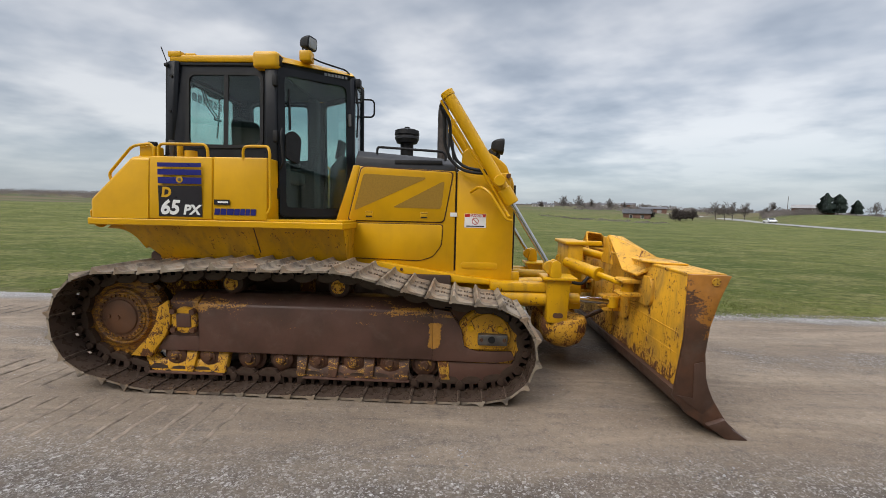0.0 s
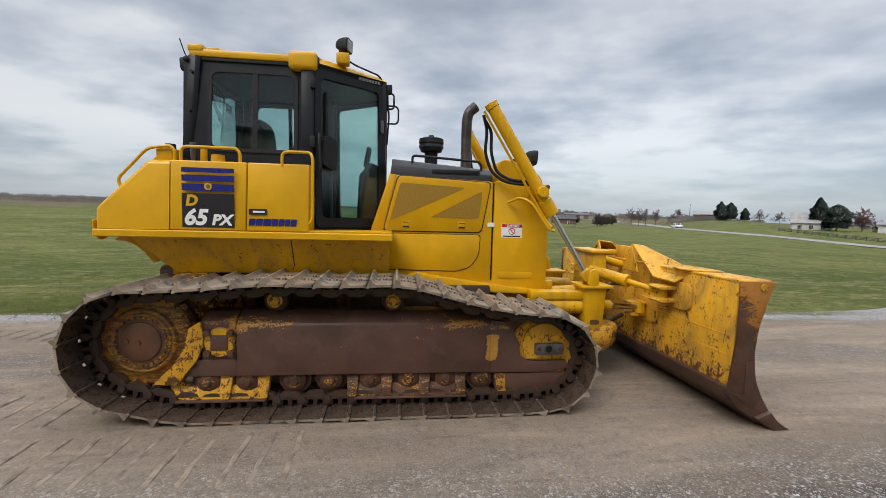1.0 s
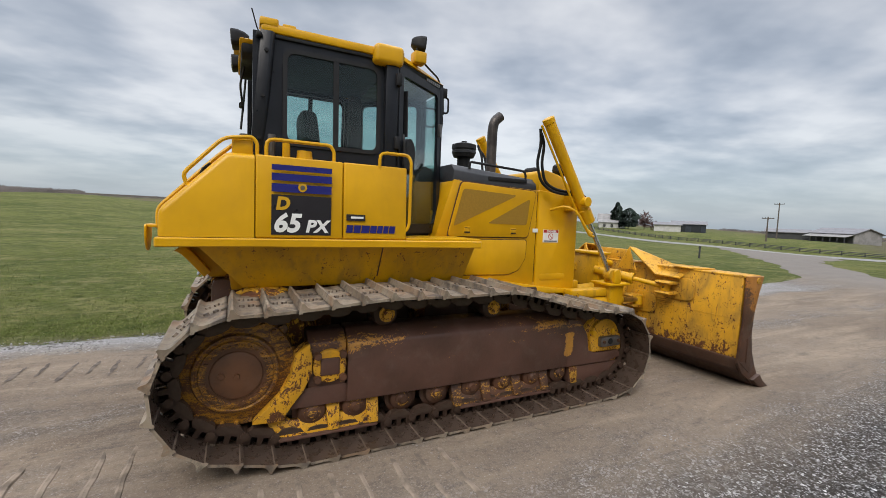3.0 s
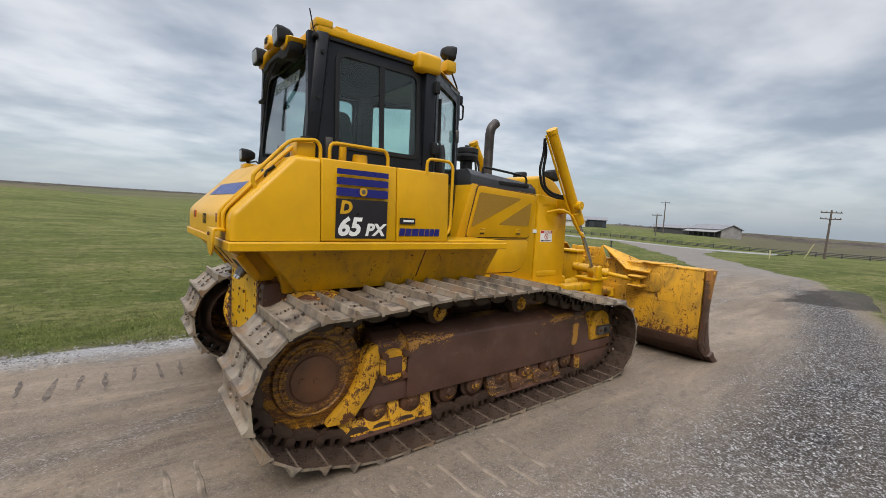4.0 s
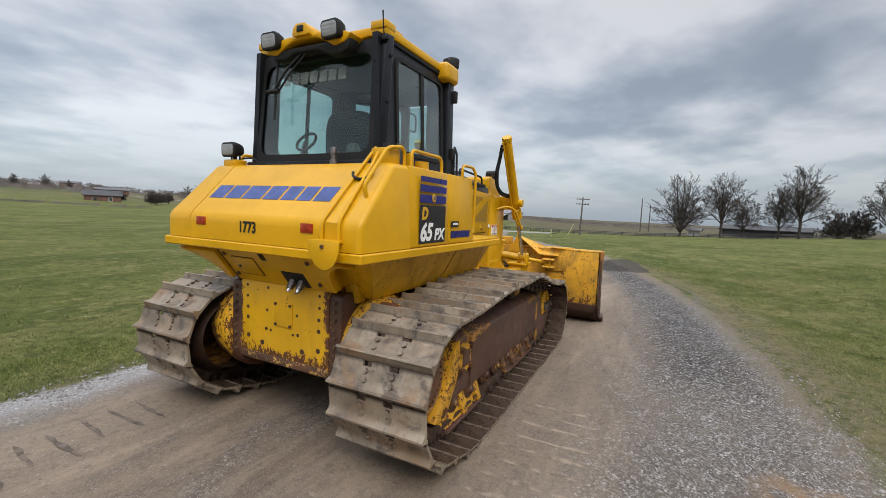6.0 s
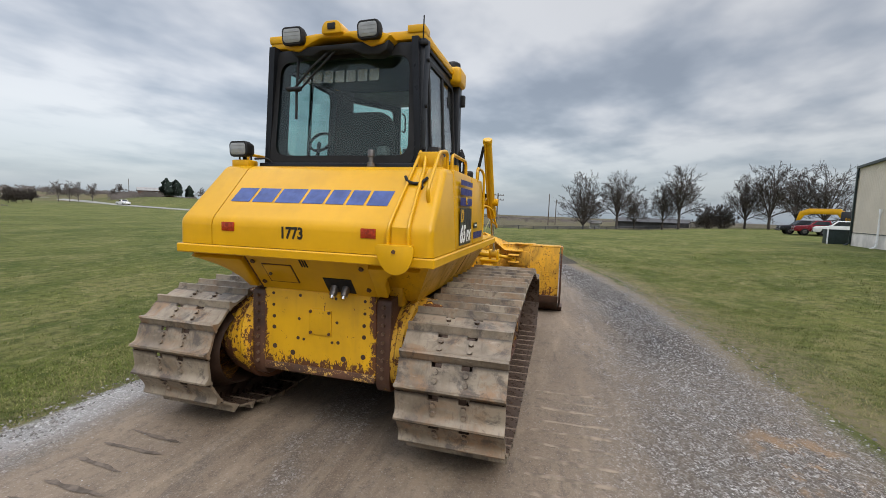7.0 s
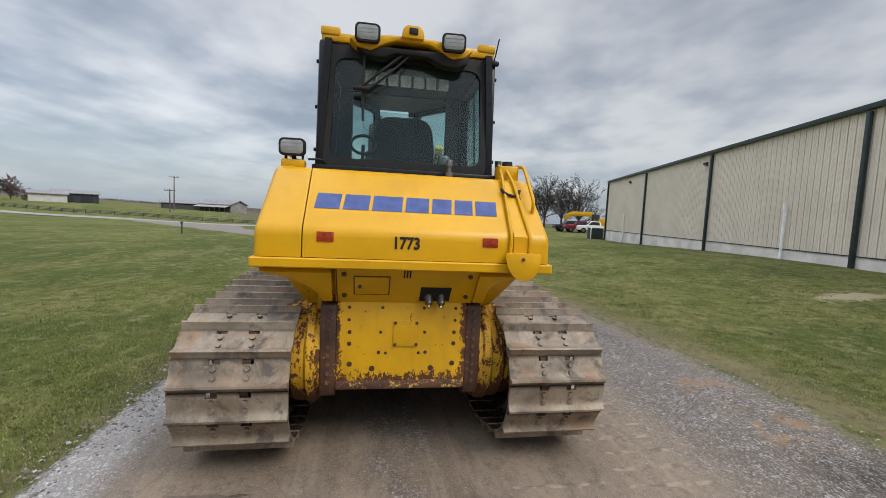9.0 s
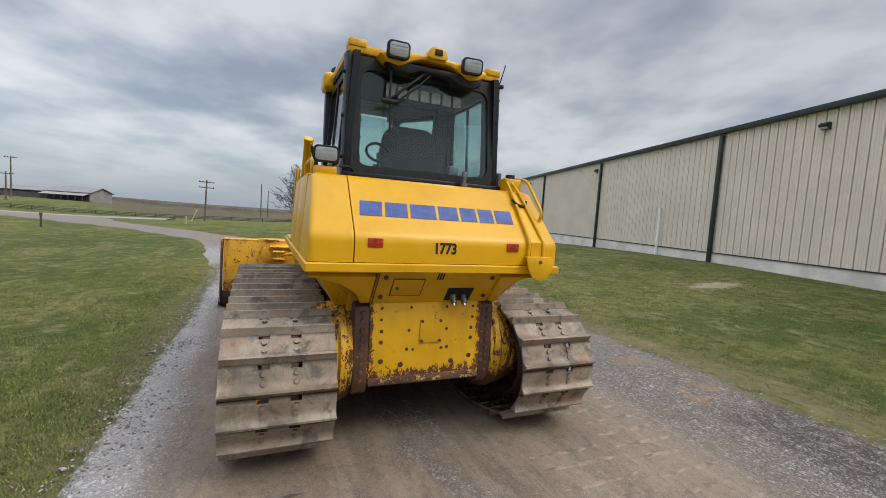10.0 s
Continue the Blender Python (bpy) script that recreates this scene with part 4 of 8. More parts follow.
def make_grass():
    rng = np.random.default_rng(8)
    rows = []
    # a stretch of plan, tufts in it, their height, where they begin to thin out and how many stay at the end
    zones = [(-8, -1.0, 6.95, 9.5, 26000, 0.026, 7.6, 0.09), (-1, 8, 7.05, 10.5, 15000, 0.030, 8.0, 0.10), (-9, 6, 9.5, 22, 15000, 0.038, 11.0, 0.0),
             (-6, 4, -2.2, 1.05, 24000, 0.026, -0.4, 0.14), (4, 14, -3, 2.9, 12000, 0.034, -1.0, 0.3), (-4, 18, -10, -2.2, 16000, 0.040, -4.0, 0.0)]
    for x0, x1, y0, y1, count, h, thin, stay in zones:
        away = y1 if y0 > 4 else y0
        for x, y, luck, keep in zip(rng.uniform(x0, x1, count), rng.uniform(y0, y1, count), rng.random(count), rng.random(count)):
            gone = max(0.0, (y - thin) / (away - thin)) if (y - thin) * (away - thin) > 0 else 0.0
            if keep > (1 - gone * (1 - stay)) * min(1.0, (x1 - x) / 3.0 if x1 > 5 else 1.0):
                continue
            if noise.noise((x * 0.8, y * 1.3, 7)) < -0.22 and luck < 0.6:
                continue
            if math.hypot((x - 1.25) * 2.2, y + 5.5) < 0.9 and luck < 0.9:
                continue
            lo, hi = drive_edges(x)
            south = y < 4
            gap = (lo - y if south else y - hi) + 0.45 * noise.noise((x * 1.9, y * 1.9, 2)) + 0.25 * noise.noise((x * 6, y * 6, 4))
            if luck > (gap + (0.05 if south else 0.30)) / (0.9 if south else 0.45):
                continue
            rows.append((x, y, land(x, y) - 0.008, h))
    p = np.repeat(np.array(rows), 5, 0)
    k = len(p)
    a, hh = rng.uniform(0, 6.28, k), p[:, 3] * rng.uniform(0.45, 1.3, k)
    bx, by = p[:, 0] + rng.normal(0, 0.05, k), p[:, 1] + rng.normal(0, 0.05, k)
    w, lean = rng.uniform(0.003, 0.007, k), rng.uniform(0.3, 1.3, k) * hh
    ca, sa = np.cos(a), np.sin(a)
    verts = np.stack([np.stack([bx - sa * w, by + ca * w, p[:, 2]], 1), np.stack([bx + sa * w, by - ca * w, p[:, 2]], 1), np.stack([bx + ca * lean, by + sa * lean, p[:, 2] + hh], 1)], 1).reshape(-1, 3)
    faces = np.arange(3 * k).reshape(-1, 3)
    ob = new("grass", mesh_of("grass", verts.tolist(), faces.tolist(), M_blade_grass))
    tagged(ob, "short patchy green turf with dry straw-coloured blades", "grass", kind="stuff")


make_grass()


def make_prints():
    """Ridges pressed up between the track shoes, and flat dark strips for the shade and darker soil of the grouser
    grooves, where the machine has run.
    """
    rng = np.random.default_rng(3)
    verts, faces = [], []
    for near, wide, first in ((0.74, 0.715, -3.72), (1.56, 0.66, -1.75)):
        for i in range(40):
            x = first - i * 0.206 + rng.uniform(-0.02, 0.02)
            fade = 1 - 0.5 * rng.random()
            n = 16
            k = len(verts)
            for j in range(n + 1):
                y = 4.88 - (near + wide * j / n)
                bite = noise.noise((x * 3.1, y * 4.0, 9)) * 0.5 + 0.42
                h = max(0.0, bite) * 0.024 * fade * min(1, j / 1.5, (n - j) / 1.5)
                w = 0.020 + 0.016 * max(0, bite)
                dx = noise.noise((x * 5, y * 6, 1)) * 0.018
                z = drive_top(x, y)
                verts += [(x + dx - w * 1.7, y, z - 0.012), (x + dx - w * 0.3, y, z + h), (x + dx + w * 0.5, y, z + h - 0.003), (x + dx + w, y, z - 0.012)]
            for j in range(n):
                for q in range(3):
                    a = k + j * 4 + q
                    faces.append((a, a + 4, a + 5, a + 1))
    ridges = len(faces)
    # flat strips: groove shade and darker soil are put into their colour
    for i in range(34):
        x = -3.62 - i * 0.206 + rng.uniform(-0.03, 0.03)
        n, y0, y1 = 16, 4.88 + 0.80 + rng.uniform(0, 0.25), 4.88 + 1.46 - rng.uniform(0, 0.12)
        slant = rng.uniform(-0.03, 0.05)
        k = len(verts)
        for j in range(n + 1):
            y = y0 + (y1 - y0) * j / n
            w = max(0.002, (0.017 + 0.016 * noise.noise((x * 7, y * 9, 5))) * min(1, j / 2, (n - j) / 2))
            cx = x + slant * j / n + noise.noise((x * 5, y * 8, 1)) * 0.014
            z = drive_top(cx, y) + 0.005
            verts += [(cx - w, y, z), (cx + w, y, z)]
        for j in range(n):
            a = k + 2 * j
            faces.append((a, a + 1, a + 3, a + 2))
    me = mesh_of("track_prints", verts, faces, M_crumb)
    me.materials.append(M_groove)
    for p in me.polygons[ridges:]:
        p.material_index = 1
    ob = new("track_prints", me)
    tagged(ob, "low dirt ridges pressed by crawler tracks, with grooves drawn as dark shade strips", "track print", kind="stuff")


make_prints()

# ---- the long metal building ----
def make_building():
    c0 = Vector((4.4, -9.8, 0))
    ang = radians(-15.2)
    u = Vector((math.cos(ang), math.sin(ang), 0))
    BAY, EAVE, SILL = 9.0, 5.72, 1.18
    m = Matrix.Translation(c0) @ Matrix.Rotation(ang, 4, "Z")
    b = thing("metal_building", "long tan ribbed metal building with dark green trim", "building", m, kind="")
    x0, x1 = -2 * BAY, 27.3
    depth = 18.0
    # ribbed siding: a sheet with a deep narrow flute every 305 mm and two low ribs between them
    prof = []
    x = x0
    while x < x1 - 0.05:
        prof += [(x, 0.0), (x + 0.083, 0.0), (x + 0.089, 0.009), (x + 0.103, 0.009), (x + 0.109, 0.0), (x + 0.162, 0.0), (x + 0.168, 0.009), (x + 0.182, 0.009), (x + 0.188, 0.0),
                 (x + 0.262, 0.0), (x + 0.267, -0.060), (x + 0.297, -0.060), (x + 0.302, 0.0)]
        x += 0.305
    bm = bmesh.new()
    lo = [bm.verts.new((px, py - 0.0, SILL)) for px, py in prof]
    hi = [bm.verts.new((px, py - 0.0, EAVE)) for px, py in prof]
    for i in range(len(prof) - 1):
        bm.faces.new((lo[i], lo[i + 1], hi[i + 1], hi[i]))
    part("siding", bm, M_siding, b, smooth=False)
    part("concrete_wall", box(x0, x1, -0.25, 0.02, -1.2, SILL + 0.01, 0.02), M_concrete, b, "stained low concrete foundation wall")
    part("end_wall", box(x1 - 0.12, x1, -depth, -0.02, -1.0, EAVE, 0.0), M_siding, b)
    part("end_wall", box(x0, x0 + 0.12, -depth, -0.02, -1.0, EAVE, 0.0), M_siding, b)
    part("back_wall", box(x0, x1, -depth - 0.1, -depth, -1.0, EAVE, 0.0), M_siding, b)
    part("roof", prism([(0.02, EAVE + 0.02), (-depth / 2, EAVE + 1.5), (-depth - 0.2, EAVE + 0.02), (-depth - 0.2, EAVE + 0.12), (-depth / 2, EAVE + 1.62), (0.02, EAVE + 0.12)], "x", x0 - 0.1, x1 + 0.1), M_roofing, b)
    part("gable", prism([(-0.02, EAVE), (-depth, EAVE), (-depth / 2, EAVE + 1.49)], "x", x1 - 0.1, x1), M_siding, b)
    part("gutter", box(x0 - 0.1, x1 + 0.1, 0.03, 0.15, EAVE - 0.05, EAVE + 0.13, 0.01), M_green, b, "dark green eave gutter")
    for xx in (-18.0, -9.0, 0.05, 9.0, 17.85, x1 - 0.08):
        part("downspout", box(xx - 0.07, xx + 0.07, 0.035, 0.15, 0.35, EAVE - 0.10, 0.015), M_green, b, "dark green downspout")
        part("splash_foot", rod((xx, 0.10, 0.42), (xx, 0.38, 0.20), 0.07, 0.08), M_green, b)
    part("corner_trim", box(x1 - 0.02, x1 + 0.05, -0.3, 0.045, 0.2, EAVE, 0.01), M_green, b)
    # dark strip drawn for the shadow line under the siding
    part("siding_shadow_strip", box(x0, x1, 0.02, 0.05, SILL - 0.02, SILL + 0.015, 0.0), M_green, b)
    for xx in (9.55, 21.2, -3.75):
        lamp = part("wall_lamp", prism([(0.03, EAVE - 0.62), (0.03, EAVE - 0.42), (0.12, EAVE - 0.41), (0.20, EAVE - 0.47), (0.18, EAVE - 0.53)], "x", xx - 0.13, xx + 0.13, 0.012), M_dark, b, "dark wall pack lamp")
        part("lens", box(xx - 0.10, xx + 0.10, 0.05, 0.16, EAVE - 0.605, EAVE - 0.53, 0.008), M_lens, lamp)
    for xx, h in ((3.2, 1.95), (21.95, 1.75)):
        pipe = part("vent_pipe", rod((xx, 0.12, 0.55), (xx, 0.12, 0.75 + h), 0.055), M_pvc, b, "white plastic riser pipe")
        part("elbow", tube([(xx, 0.12, 0.6), (xx, 0.16, 0.42), (xx - 0.05, 0.42, 0.28)], 0.055), M_pvc, pipe)
        part("cap", rod((xx, 0.12, 0.70 + h), (xx, 0.12, 0.98 + h), 0.075), M_pvc, pipe)
    return b


make_building()

# ---- the bulldozer: x forward, y to its left from the middle line, z up ----
MID = 4.88
dozer = thing("bulldozer", "yellow low-ground-pressure crawler bulldozer with rusty undercarriage and raised cab", "bulldozer", pose(0, MID, 0))

SHOE_Y, SHOE_W = 1.0975, 0.715
SPROCKET, IDLER = (-3.115, 0.61), (0.245, 0.475)


def track_loop():
    """The closed line of the shoe plates, seen from the side."""
    pts = [(-2.78 + i * 0.24, 0.045) for i in range(13)]
    for i in range(25):
        a = radians(-92 + i * 178 / 24)
        pts.append((IDLER[0] + 0.418 * math.cos(a), IDLER[1] + 0.418 * math.sin(a)))
    pts += [(0.02, 0.905), (-0.28, 0.955), (-0.54, 1.015), (-0.80, 1.095), (-0.96, 1.128), (-1.09, 1.140), (-1.35, 1.133), (-1.62, 1.128), (-1.88, 1.135),
            (-2.07, 1.140), (-2.30, 1.125), (-2.60, 1.098), (-2.88, 1.080)]
    for i in range(25):
        a = radians(88 + i * 176 / 24)
        pts.append((SPROCKET[0] + 0.468 * math.cos(a), SPROCKET[1] + 0.468 * math.sin(a)))
    pts.append((-2.97, 0.098))
    return [Vector(p) for p in pts]


def walk_loop(pts, n):
    """n points and tangents at even steps round a closed line."""
    k = len(pts)
    segs = [(pts[(i + 1) % k] - pts[i]).length for i in range(k)]
    total = sum(segs)

    def at(d):
        d %= total
        for i, s in enumerate(segs):
            if d <= s:
                return pts[i].lerp(pts[(i + 1) % k], d / s)
            d -= s
        return pts[0]

    step = total / n
    return [((at(i * step - step / 2) + at(i * step + step / 2)) / 2, (at(i * step + step / 2) - at(i * step - step / 2)).normalized()) for i in range(n)], step


N_SHOES = 46
LOOP, PITCH = walk_loop(track_loop(), N_SHOES)


def shoe_mesh():
    """One shoe: a plate with two mud slots, a tall single grouser with a lapped lip, and four bolt heads."""
    h = PITCH / 2
    bm = None
    w = SHOE_W / 2
    for y0, y1, notch in ((-w, -0.135, 0), (-0.135, -0.065, 1), (-0.065, 0.065, 0), (0.065, 0.135, 1), (0.135, w, 0)):
        xs = -h + 0.007 if not notch else -h + 0.040
        prof = [(xs, -0.012), (h - 0.022, -0.013), (h - 0.016, -0.022), (h + 0.003, -0.022), (h + 0.004, -0.010), (h - 0.006, 0.008), (h - 0.013, 0.026), (h - 0.018, 0.046), (h - 0.033, 0.047),
                (h - 0.041, 0.034), (h - 0.054, 0.017), (h - 0.072, 0.008), (h - 0.095, 0.005), (xs, 0.008)]
        bm = prism(prof, "y", y0, y1, 0, bm)
    bmesh.ops.remove_doubles(bm, verts=bm.verts, dist=0.0005)
    for bx in (-0.035, 0.022):
        for by in (-0.10, 0.10):
            bm = rod((bx, by, 0.0), (bx, by, 0.022), 0.0205, 0.017, 7, bm)
    me = bpy.data.meshes.new("track_shoe")
    bmesh.ops.recalc_face_normals(bm, faces=bm.faces)
    bm.to_mesh(me)
    bm.free()
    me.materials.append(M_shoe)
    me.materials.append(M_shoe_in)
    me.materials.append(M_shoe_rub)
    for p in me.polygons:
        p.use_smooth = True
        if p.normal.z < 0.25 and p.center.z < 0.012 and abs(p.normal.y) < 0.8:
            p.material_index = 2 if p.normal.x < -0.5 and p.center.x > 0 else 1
    me.set_sharp_from_angle(angle=radians(38))
    return me


def link_bm():
    """A chain link: two side bars with bolt windows and rounded ends, and the pin between them."""
    h = PITCH / 2
    bm = None
    bar = [(-h - 0.022, -0.050), (-h - 0.018, -0.088), (-h + 0.016, -0.104), (-h + 0.040, -0.128), (-0.020, -0.136), (0.020, -0.136), (h - 0.040, -0.128), (h - 0.016, -0.104), (h + 0.012, -0.088), (h + 0.016, -0.050),
           (h - 0.012, -0.014), (0.062, -0.014), (0.060, -0.070), (0.020, -0.070), (0.014, -0.014), (-0.014, -0.014), (-0.020, -0.070), (-0.060, -0.070), (-0.062, -0.014), (-h + 0.012, -0.014)]
    for y in (-0.085, 0.085):
        bm = prism(bar, "y", y - 0.027, y + 0.027, 0, bm)
    return rod((-h, -0.135, -0.072), (-h, 0.135, -0.072), 0.031, None, 10, bm)


def shoe_pose(p, t, y):
    n = Vector((t.y, -t.x))
    ax, az = Vector((t.x, 0, t.y)), Vector((n.x, 0, n.y))
    ay = az.cross(ax)
    m = Matrix((ax, ay, az)).transposed().to_4x4()
    m.translation = (p.x, y, p.y)
    return m


def spoked(centre, r, y0, y1, teeth, depth, bm=None):
    """A toothed wheel rim."""
    pts = []
    for i in range(teeth):
        for f, rr in ((0.0, r - depth), (0.30, r - depth), (0.42, r), (0.60, r), (0.72, r - depth)):
            a = 2 * math.pi * (i + f) / teeth
            pts.append((centre[0] + rr * math.cos(a), centre[1] + rr * math.sin(a)))
    inner = [(centre[0] + (r - 0.13) * math.cos(2 * math.pi * i / len(pts)), centre[1] + (r - 0.13) * math.sin(2 * math.pi * i / len(pts))) for i in range(len(pts))]
    return ring(pts, inner, "y", y0, y1, bm)


def make_side(s):
    """All that runs on one side; s is -1 on the right of the machine and 1 on its left."""
    yc = s * SHOE_Y
    track = new("crawler_track")
    track.parent = dozer
    track["label"] = "crawler track of wide worn steel shoes"
    for p, t in LOOP:
        part("track_link", None, None, track, data=LINK, at=shoe_pose(p, t, yc))
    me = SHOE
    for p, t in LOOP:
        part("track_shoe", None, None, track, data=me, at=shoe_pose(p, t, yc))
    Y = lambda a: s * a
    lo, hi = (lambda a, b: (min(s * a, s * b), max(s * a, s * b)))(0.96, 1.22)
    # sprocket and final drive
    sx, sz = SPROCKET[0], SPROCKET[1] + 0.02
    sp = part("sprocket", spoked((sx, sz), 0.425, min(Y(1.06), Y(1.13)), max(Y(1.06), Y(1.13)), 13, 0.055), M_hub, dozer, "rust-brown toothed drive sprocket")
    flange = [(0, 0.150), (0.05, 0.150), (0.145, 0.142), (0.158, 0.136), (0.164, 0.124), (0.225, 0.118), (0.232, 0.106), (0.240, 0.106), (0.248, 0.116), (0.262, 0.112), (0.275, 0.085), (0.335, 0.062), (0.375, 0.058), (0.388, 0.03), (0.388, -0.02)]
    inner = [(0.386, -0.02), (0.386, -0.05), (0.30, -0.30)]
    # inner hub coloured near black for the shaded void behind the sprocket
    part("drive_hub", lathe([(r, h if s < 0 else -h) for r, h in inner], (sx, Y(1.09), sz), "y", 40), M_recess, sp, "inner hub coloured dark for the shaded void behind the sprocket")
    part("final_drive_cover", lathe([(r, h if s < 0 else -h) for r, h in flange], (sx, Y(1.09), sz), "y", 40), M_hub, sp, "round rusted final drive cover")
    for i in range(28):
        a = 2 * math.pi * i / 28
        x, z = sx + 0.196 * math.cos(a), sz + 0.196 * math.sin(a)
        part("bolt", rod((x, Y(1.195), z), (x, Y(1.226), z), 0.0135, 0.012, 6), M_hub, sp)
    for i in range(26):
        a = 2 * math.pi * (i + 0.5) / 26
        x, z = sx + 0.352 * math.cos(a), sz + 0.352 * math.sin(a)
        part("segment_bolt", rod((x, Y(1.13), z), (x, Y(1.172), z), 0.017, 0.015, 6), M_hub, sp)
    part("hub_plug", rod((sx, Y(1.235), sz), (sx, Y(1.252), sz), 0.022, 0.018, 6), M_hub, sp)
    part("hub_plug", rod((sx - 0.09, Y(1.235), sz + 0.01), (sx - 0.09, Y(1.248), sz + 0.01), 0.02, 0.018, 8), M_hub, sp)
    # idler
    ix, iz = IDLER
    idp = [(0, 0.085), (0.245, 0.085), (0.252, 0.078), (0.260, 0.082), (0.285, 0.080), (0.300, 0.065), (0.312, 0.03), (0.325, 0.0), (0.315, -0.03), (0.25, -0.06), (0, -0.06)]
    idl = part("idler", lathe([(r, h if s < 0 else -h) for r, h in idp], (ix + 0.01, Y(1.11), iz + 0.035), "y", 40), M_yellow_worn, dozer, "yellow idler wheel worn to bare steel")
    # track frame
    fr = part("track_frame", box(-2.62, 0.12, min(Y(0.94), Y(1.16)), max(Y(0.94), Y(1.16)), 0.30, 0.80, 0.03), M_brown, dozer, "rusted brown track roller frame")
    cov = [(Y(0.97), 0.870), (Y(1.10), 0.862), (Y(1.215), 0.775), (Y(1.225), 0.75), (Y(1.225), 0.335), (Y(1.20), 0.325), (Y(0.97), 0.325)]
    part("side_cover", prism(cov, "x", -2.375, -0.235, 0.006), M_cover, fr, "long scuffed brown steel cover")
    low = [(-0.235, 0.80), (-0.08, 0.775), (0.02, 0.62), (0.05, 0.46), (0.16, 0.425), (0.47, 0.43), (0.50, 0.36), (0.35, 0.325), (-0.235, 0.325)]
    part("front_cover", prism(low, "y", min(Y(1.10), Y(1.222)), max(Y(1.10), Y(1.222)), 0.006), M_cover, fr)
    brk = [(0.255 + 0.198 * math.cos(radians(a)), 0.570 + 0.198 * math.sin(radians(a))) for a in range(-38, 220, 12)] + [(0.09, 0.445)]
    ib = part("idler_bracket", prism(brk, "y", min(Y(1.16), Y(1.228)), max(Y(1.16), Y(1.228)), 0.008), M_yellow_worn, idl, "yellow idler support bracket")
    for x in (0.10, 0.36):
        part("boss", rod((x, Y(1.205), 0.635), (x, Y(1.240), 0.635), 0.034, 0.028, 12), M_yellow_low, ib)
    part("end_block", box(0.165, 0.425, min(Y(1.20), Y(1.275)), max(Y(1.20), Y(1.275)), 0.495, 0.595, 0.012), M_steelgrey, ib)
    part("bolt", rod((0.195, Y(1.27), 0.55), (0.195, Y(1.29), 0.55), 0.018, 0.016, 6), M_brown, ib)
    part("bolt", rod((0.395, Y(1.27), 0.55), (0.395, Y(1.29), 0.55), 0.018, 0.016, 6), M_brown, ib)
    part("grease_port", rod((0.285, Y(1.272), 0.55), (0.285, Y(1.28), 0.55), 0.034, 0.03, 12), M_black, ib)
    gd = [(-0.19, 0.315), (0.50, 0.315), (0.46, 0.24), (0.37, 0.165), (0.28, 0.14), (-0.12, 0.142), (-0.17, 0.16)]
    part("front_guard", prism(gd, "y", min(Y(1.08), Y(1.205)), max(Y(1.08), Y(1.205)), 0.008), M_cover, fr, "brown front roller guard")
    part("guard_end", prism([(-0.19, 0.316), (-0.09, 0.316), (-0.075, 0.150), (-0.15, 0.150)], "y", min(Y(1.19), Y(1.213)), max(Y(1.19), Y(1.213)), 0.004), M_yellow_rust, fr)
    # rear block with the round pivot cover
    part("rear_block", prism([(Y(0.96), 0.86), (Y(1.10), 0.855), (Y(1.20), 0.79), (Y(1.205), 0.40), (Y(0.96), 0.36)], "x", -2.655, -2.385, 0.008), M_cover, fr)
    piv = part("pivot_cover", rod((-2.505, Y(1.19), 0.62), (-2.505, Y(1.232), 0.62), 0.125, 0.118, 28, None, 0.004), M_yellow_worn, fr, "round yellow pivot cover with bolts")
    part("pivot_plate", box(-2.575, -2.435, min(Y(1.20), Y(1.242)), max(Y(1.20), Y(1.242)), 0.555, 0.685, 0.012), M_cover, piv)
    for dx in (-0.09, 0.09):
        for dz in (-0.085, 0.085):
            part("bolt", rod((-2.505 + dx, Y(1.22), 0.62 + dz), (-2.505 + dx, Y(1.262), 0.62 + dz), 0.030, 0.027, 6), M_brown, piv)
    part("lower_plate", prism([(-2.70, 0.47), (-2.37, 0.47), (-2.37, 0.33), (-2.78, 0.33)], "y", min(Y(1.08), Y(1.21)), max(Y(1.08), Y(1.21)), 0.006), M_cover, fr)
    # yellow sprocket guard strip, bent round the sprocket
    strip_pts = [(-2.745, 0.735), (-2.650, 0.800), (-2.630, 0.700), (-2.635, 0.58), (-2.69, 0.46), (-2.77, 0.36), (-2.83, 0.265), (-3.02, 0.275), (-2.94, 0.36), (-2.85, 0.45), (-2.775, 0.58)]
    part("sprocket_guard", prism(strip_pts, "y", min(Y(1.10), Y(1.235)), max(Y(1.10), Y(1.235)), 0.006), M_yellow_worn, fr, "chipped yellow guard beside the sprocket")
    # roller guards: a sloping apron with broad ribs, the roller ends showing between them
    for a, b, ribs, mat in ((-2.90, -2.13, (-2.47, -2.17), M_yellow_worn), (-1.46, -0.43, (-1.43, -1.14, -0.81, -0.49), M_guard)):
        rise = 0.16 if mat is M_yellow_worn else 0.10
        pts = [(a - 0.02, 0.175 + rise * 0.4), (a + 0.03, 0.150), (a + 0.12, 0.134), (b - 0.03, 0.134), (b, 0.150), (b - 0.015, 0.235), (a + 0.14, 0.235), (a + 0.06, 0.20 + rise * 0.5)]
        bm = prism(pts, "y", min(Y(1.14), Y(1.175)), max(Y(1.14), Y(1.175)), 0.004)
        for v in bm.verts:
            v.co.y += s * (0.235 - v.co.z) * 0.42
        g = part("roller_guard", bm, mat, fr, "yellow roller guard rubbed to rust" if mat is M_yellow_worn else "brown roller guard with flecks of yellow paint")
        part("guard_lip", box(a + 0.05, b - 0.01, min(Y(1.10), Y(1.252)), max(Y(1.10), Y(1.252)), 0.120, 0.138, 0.005), M_cover, g, "brown lower lip")
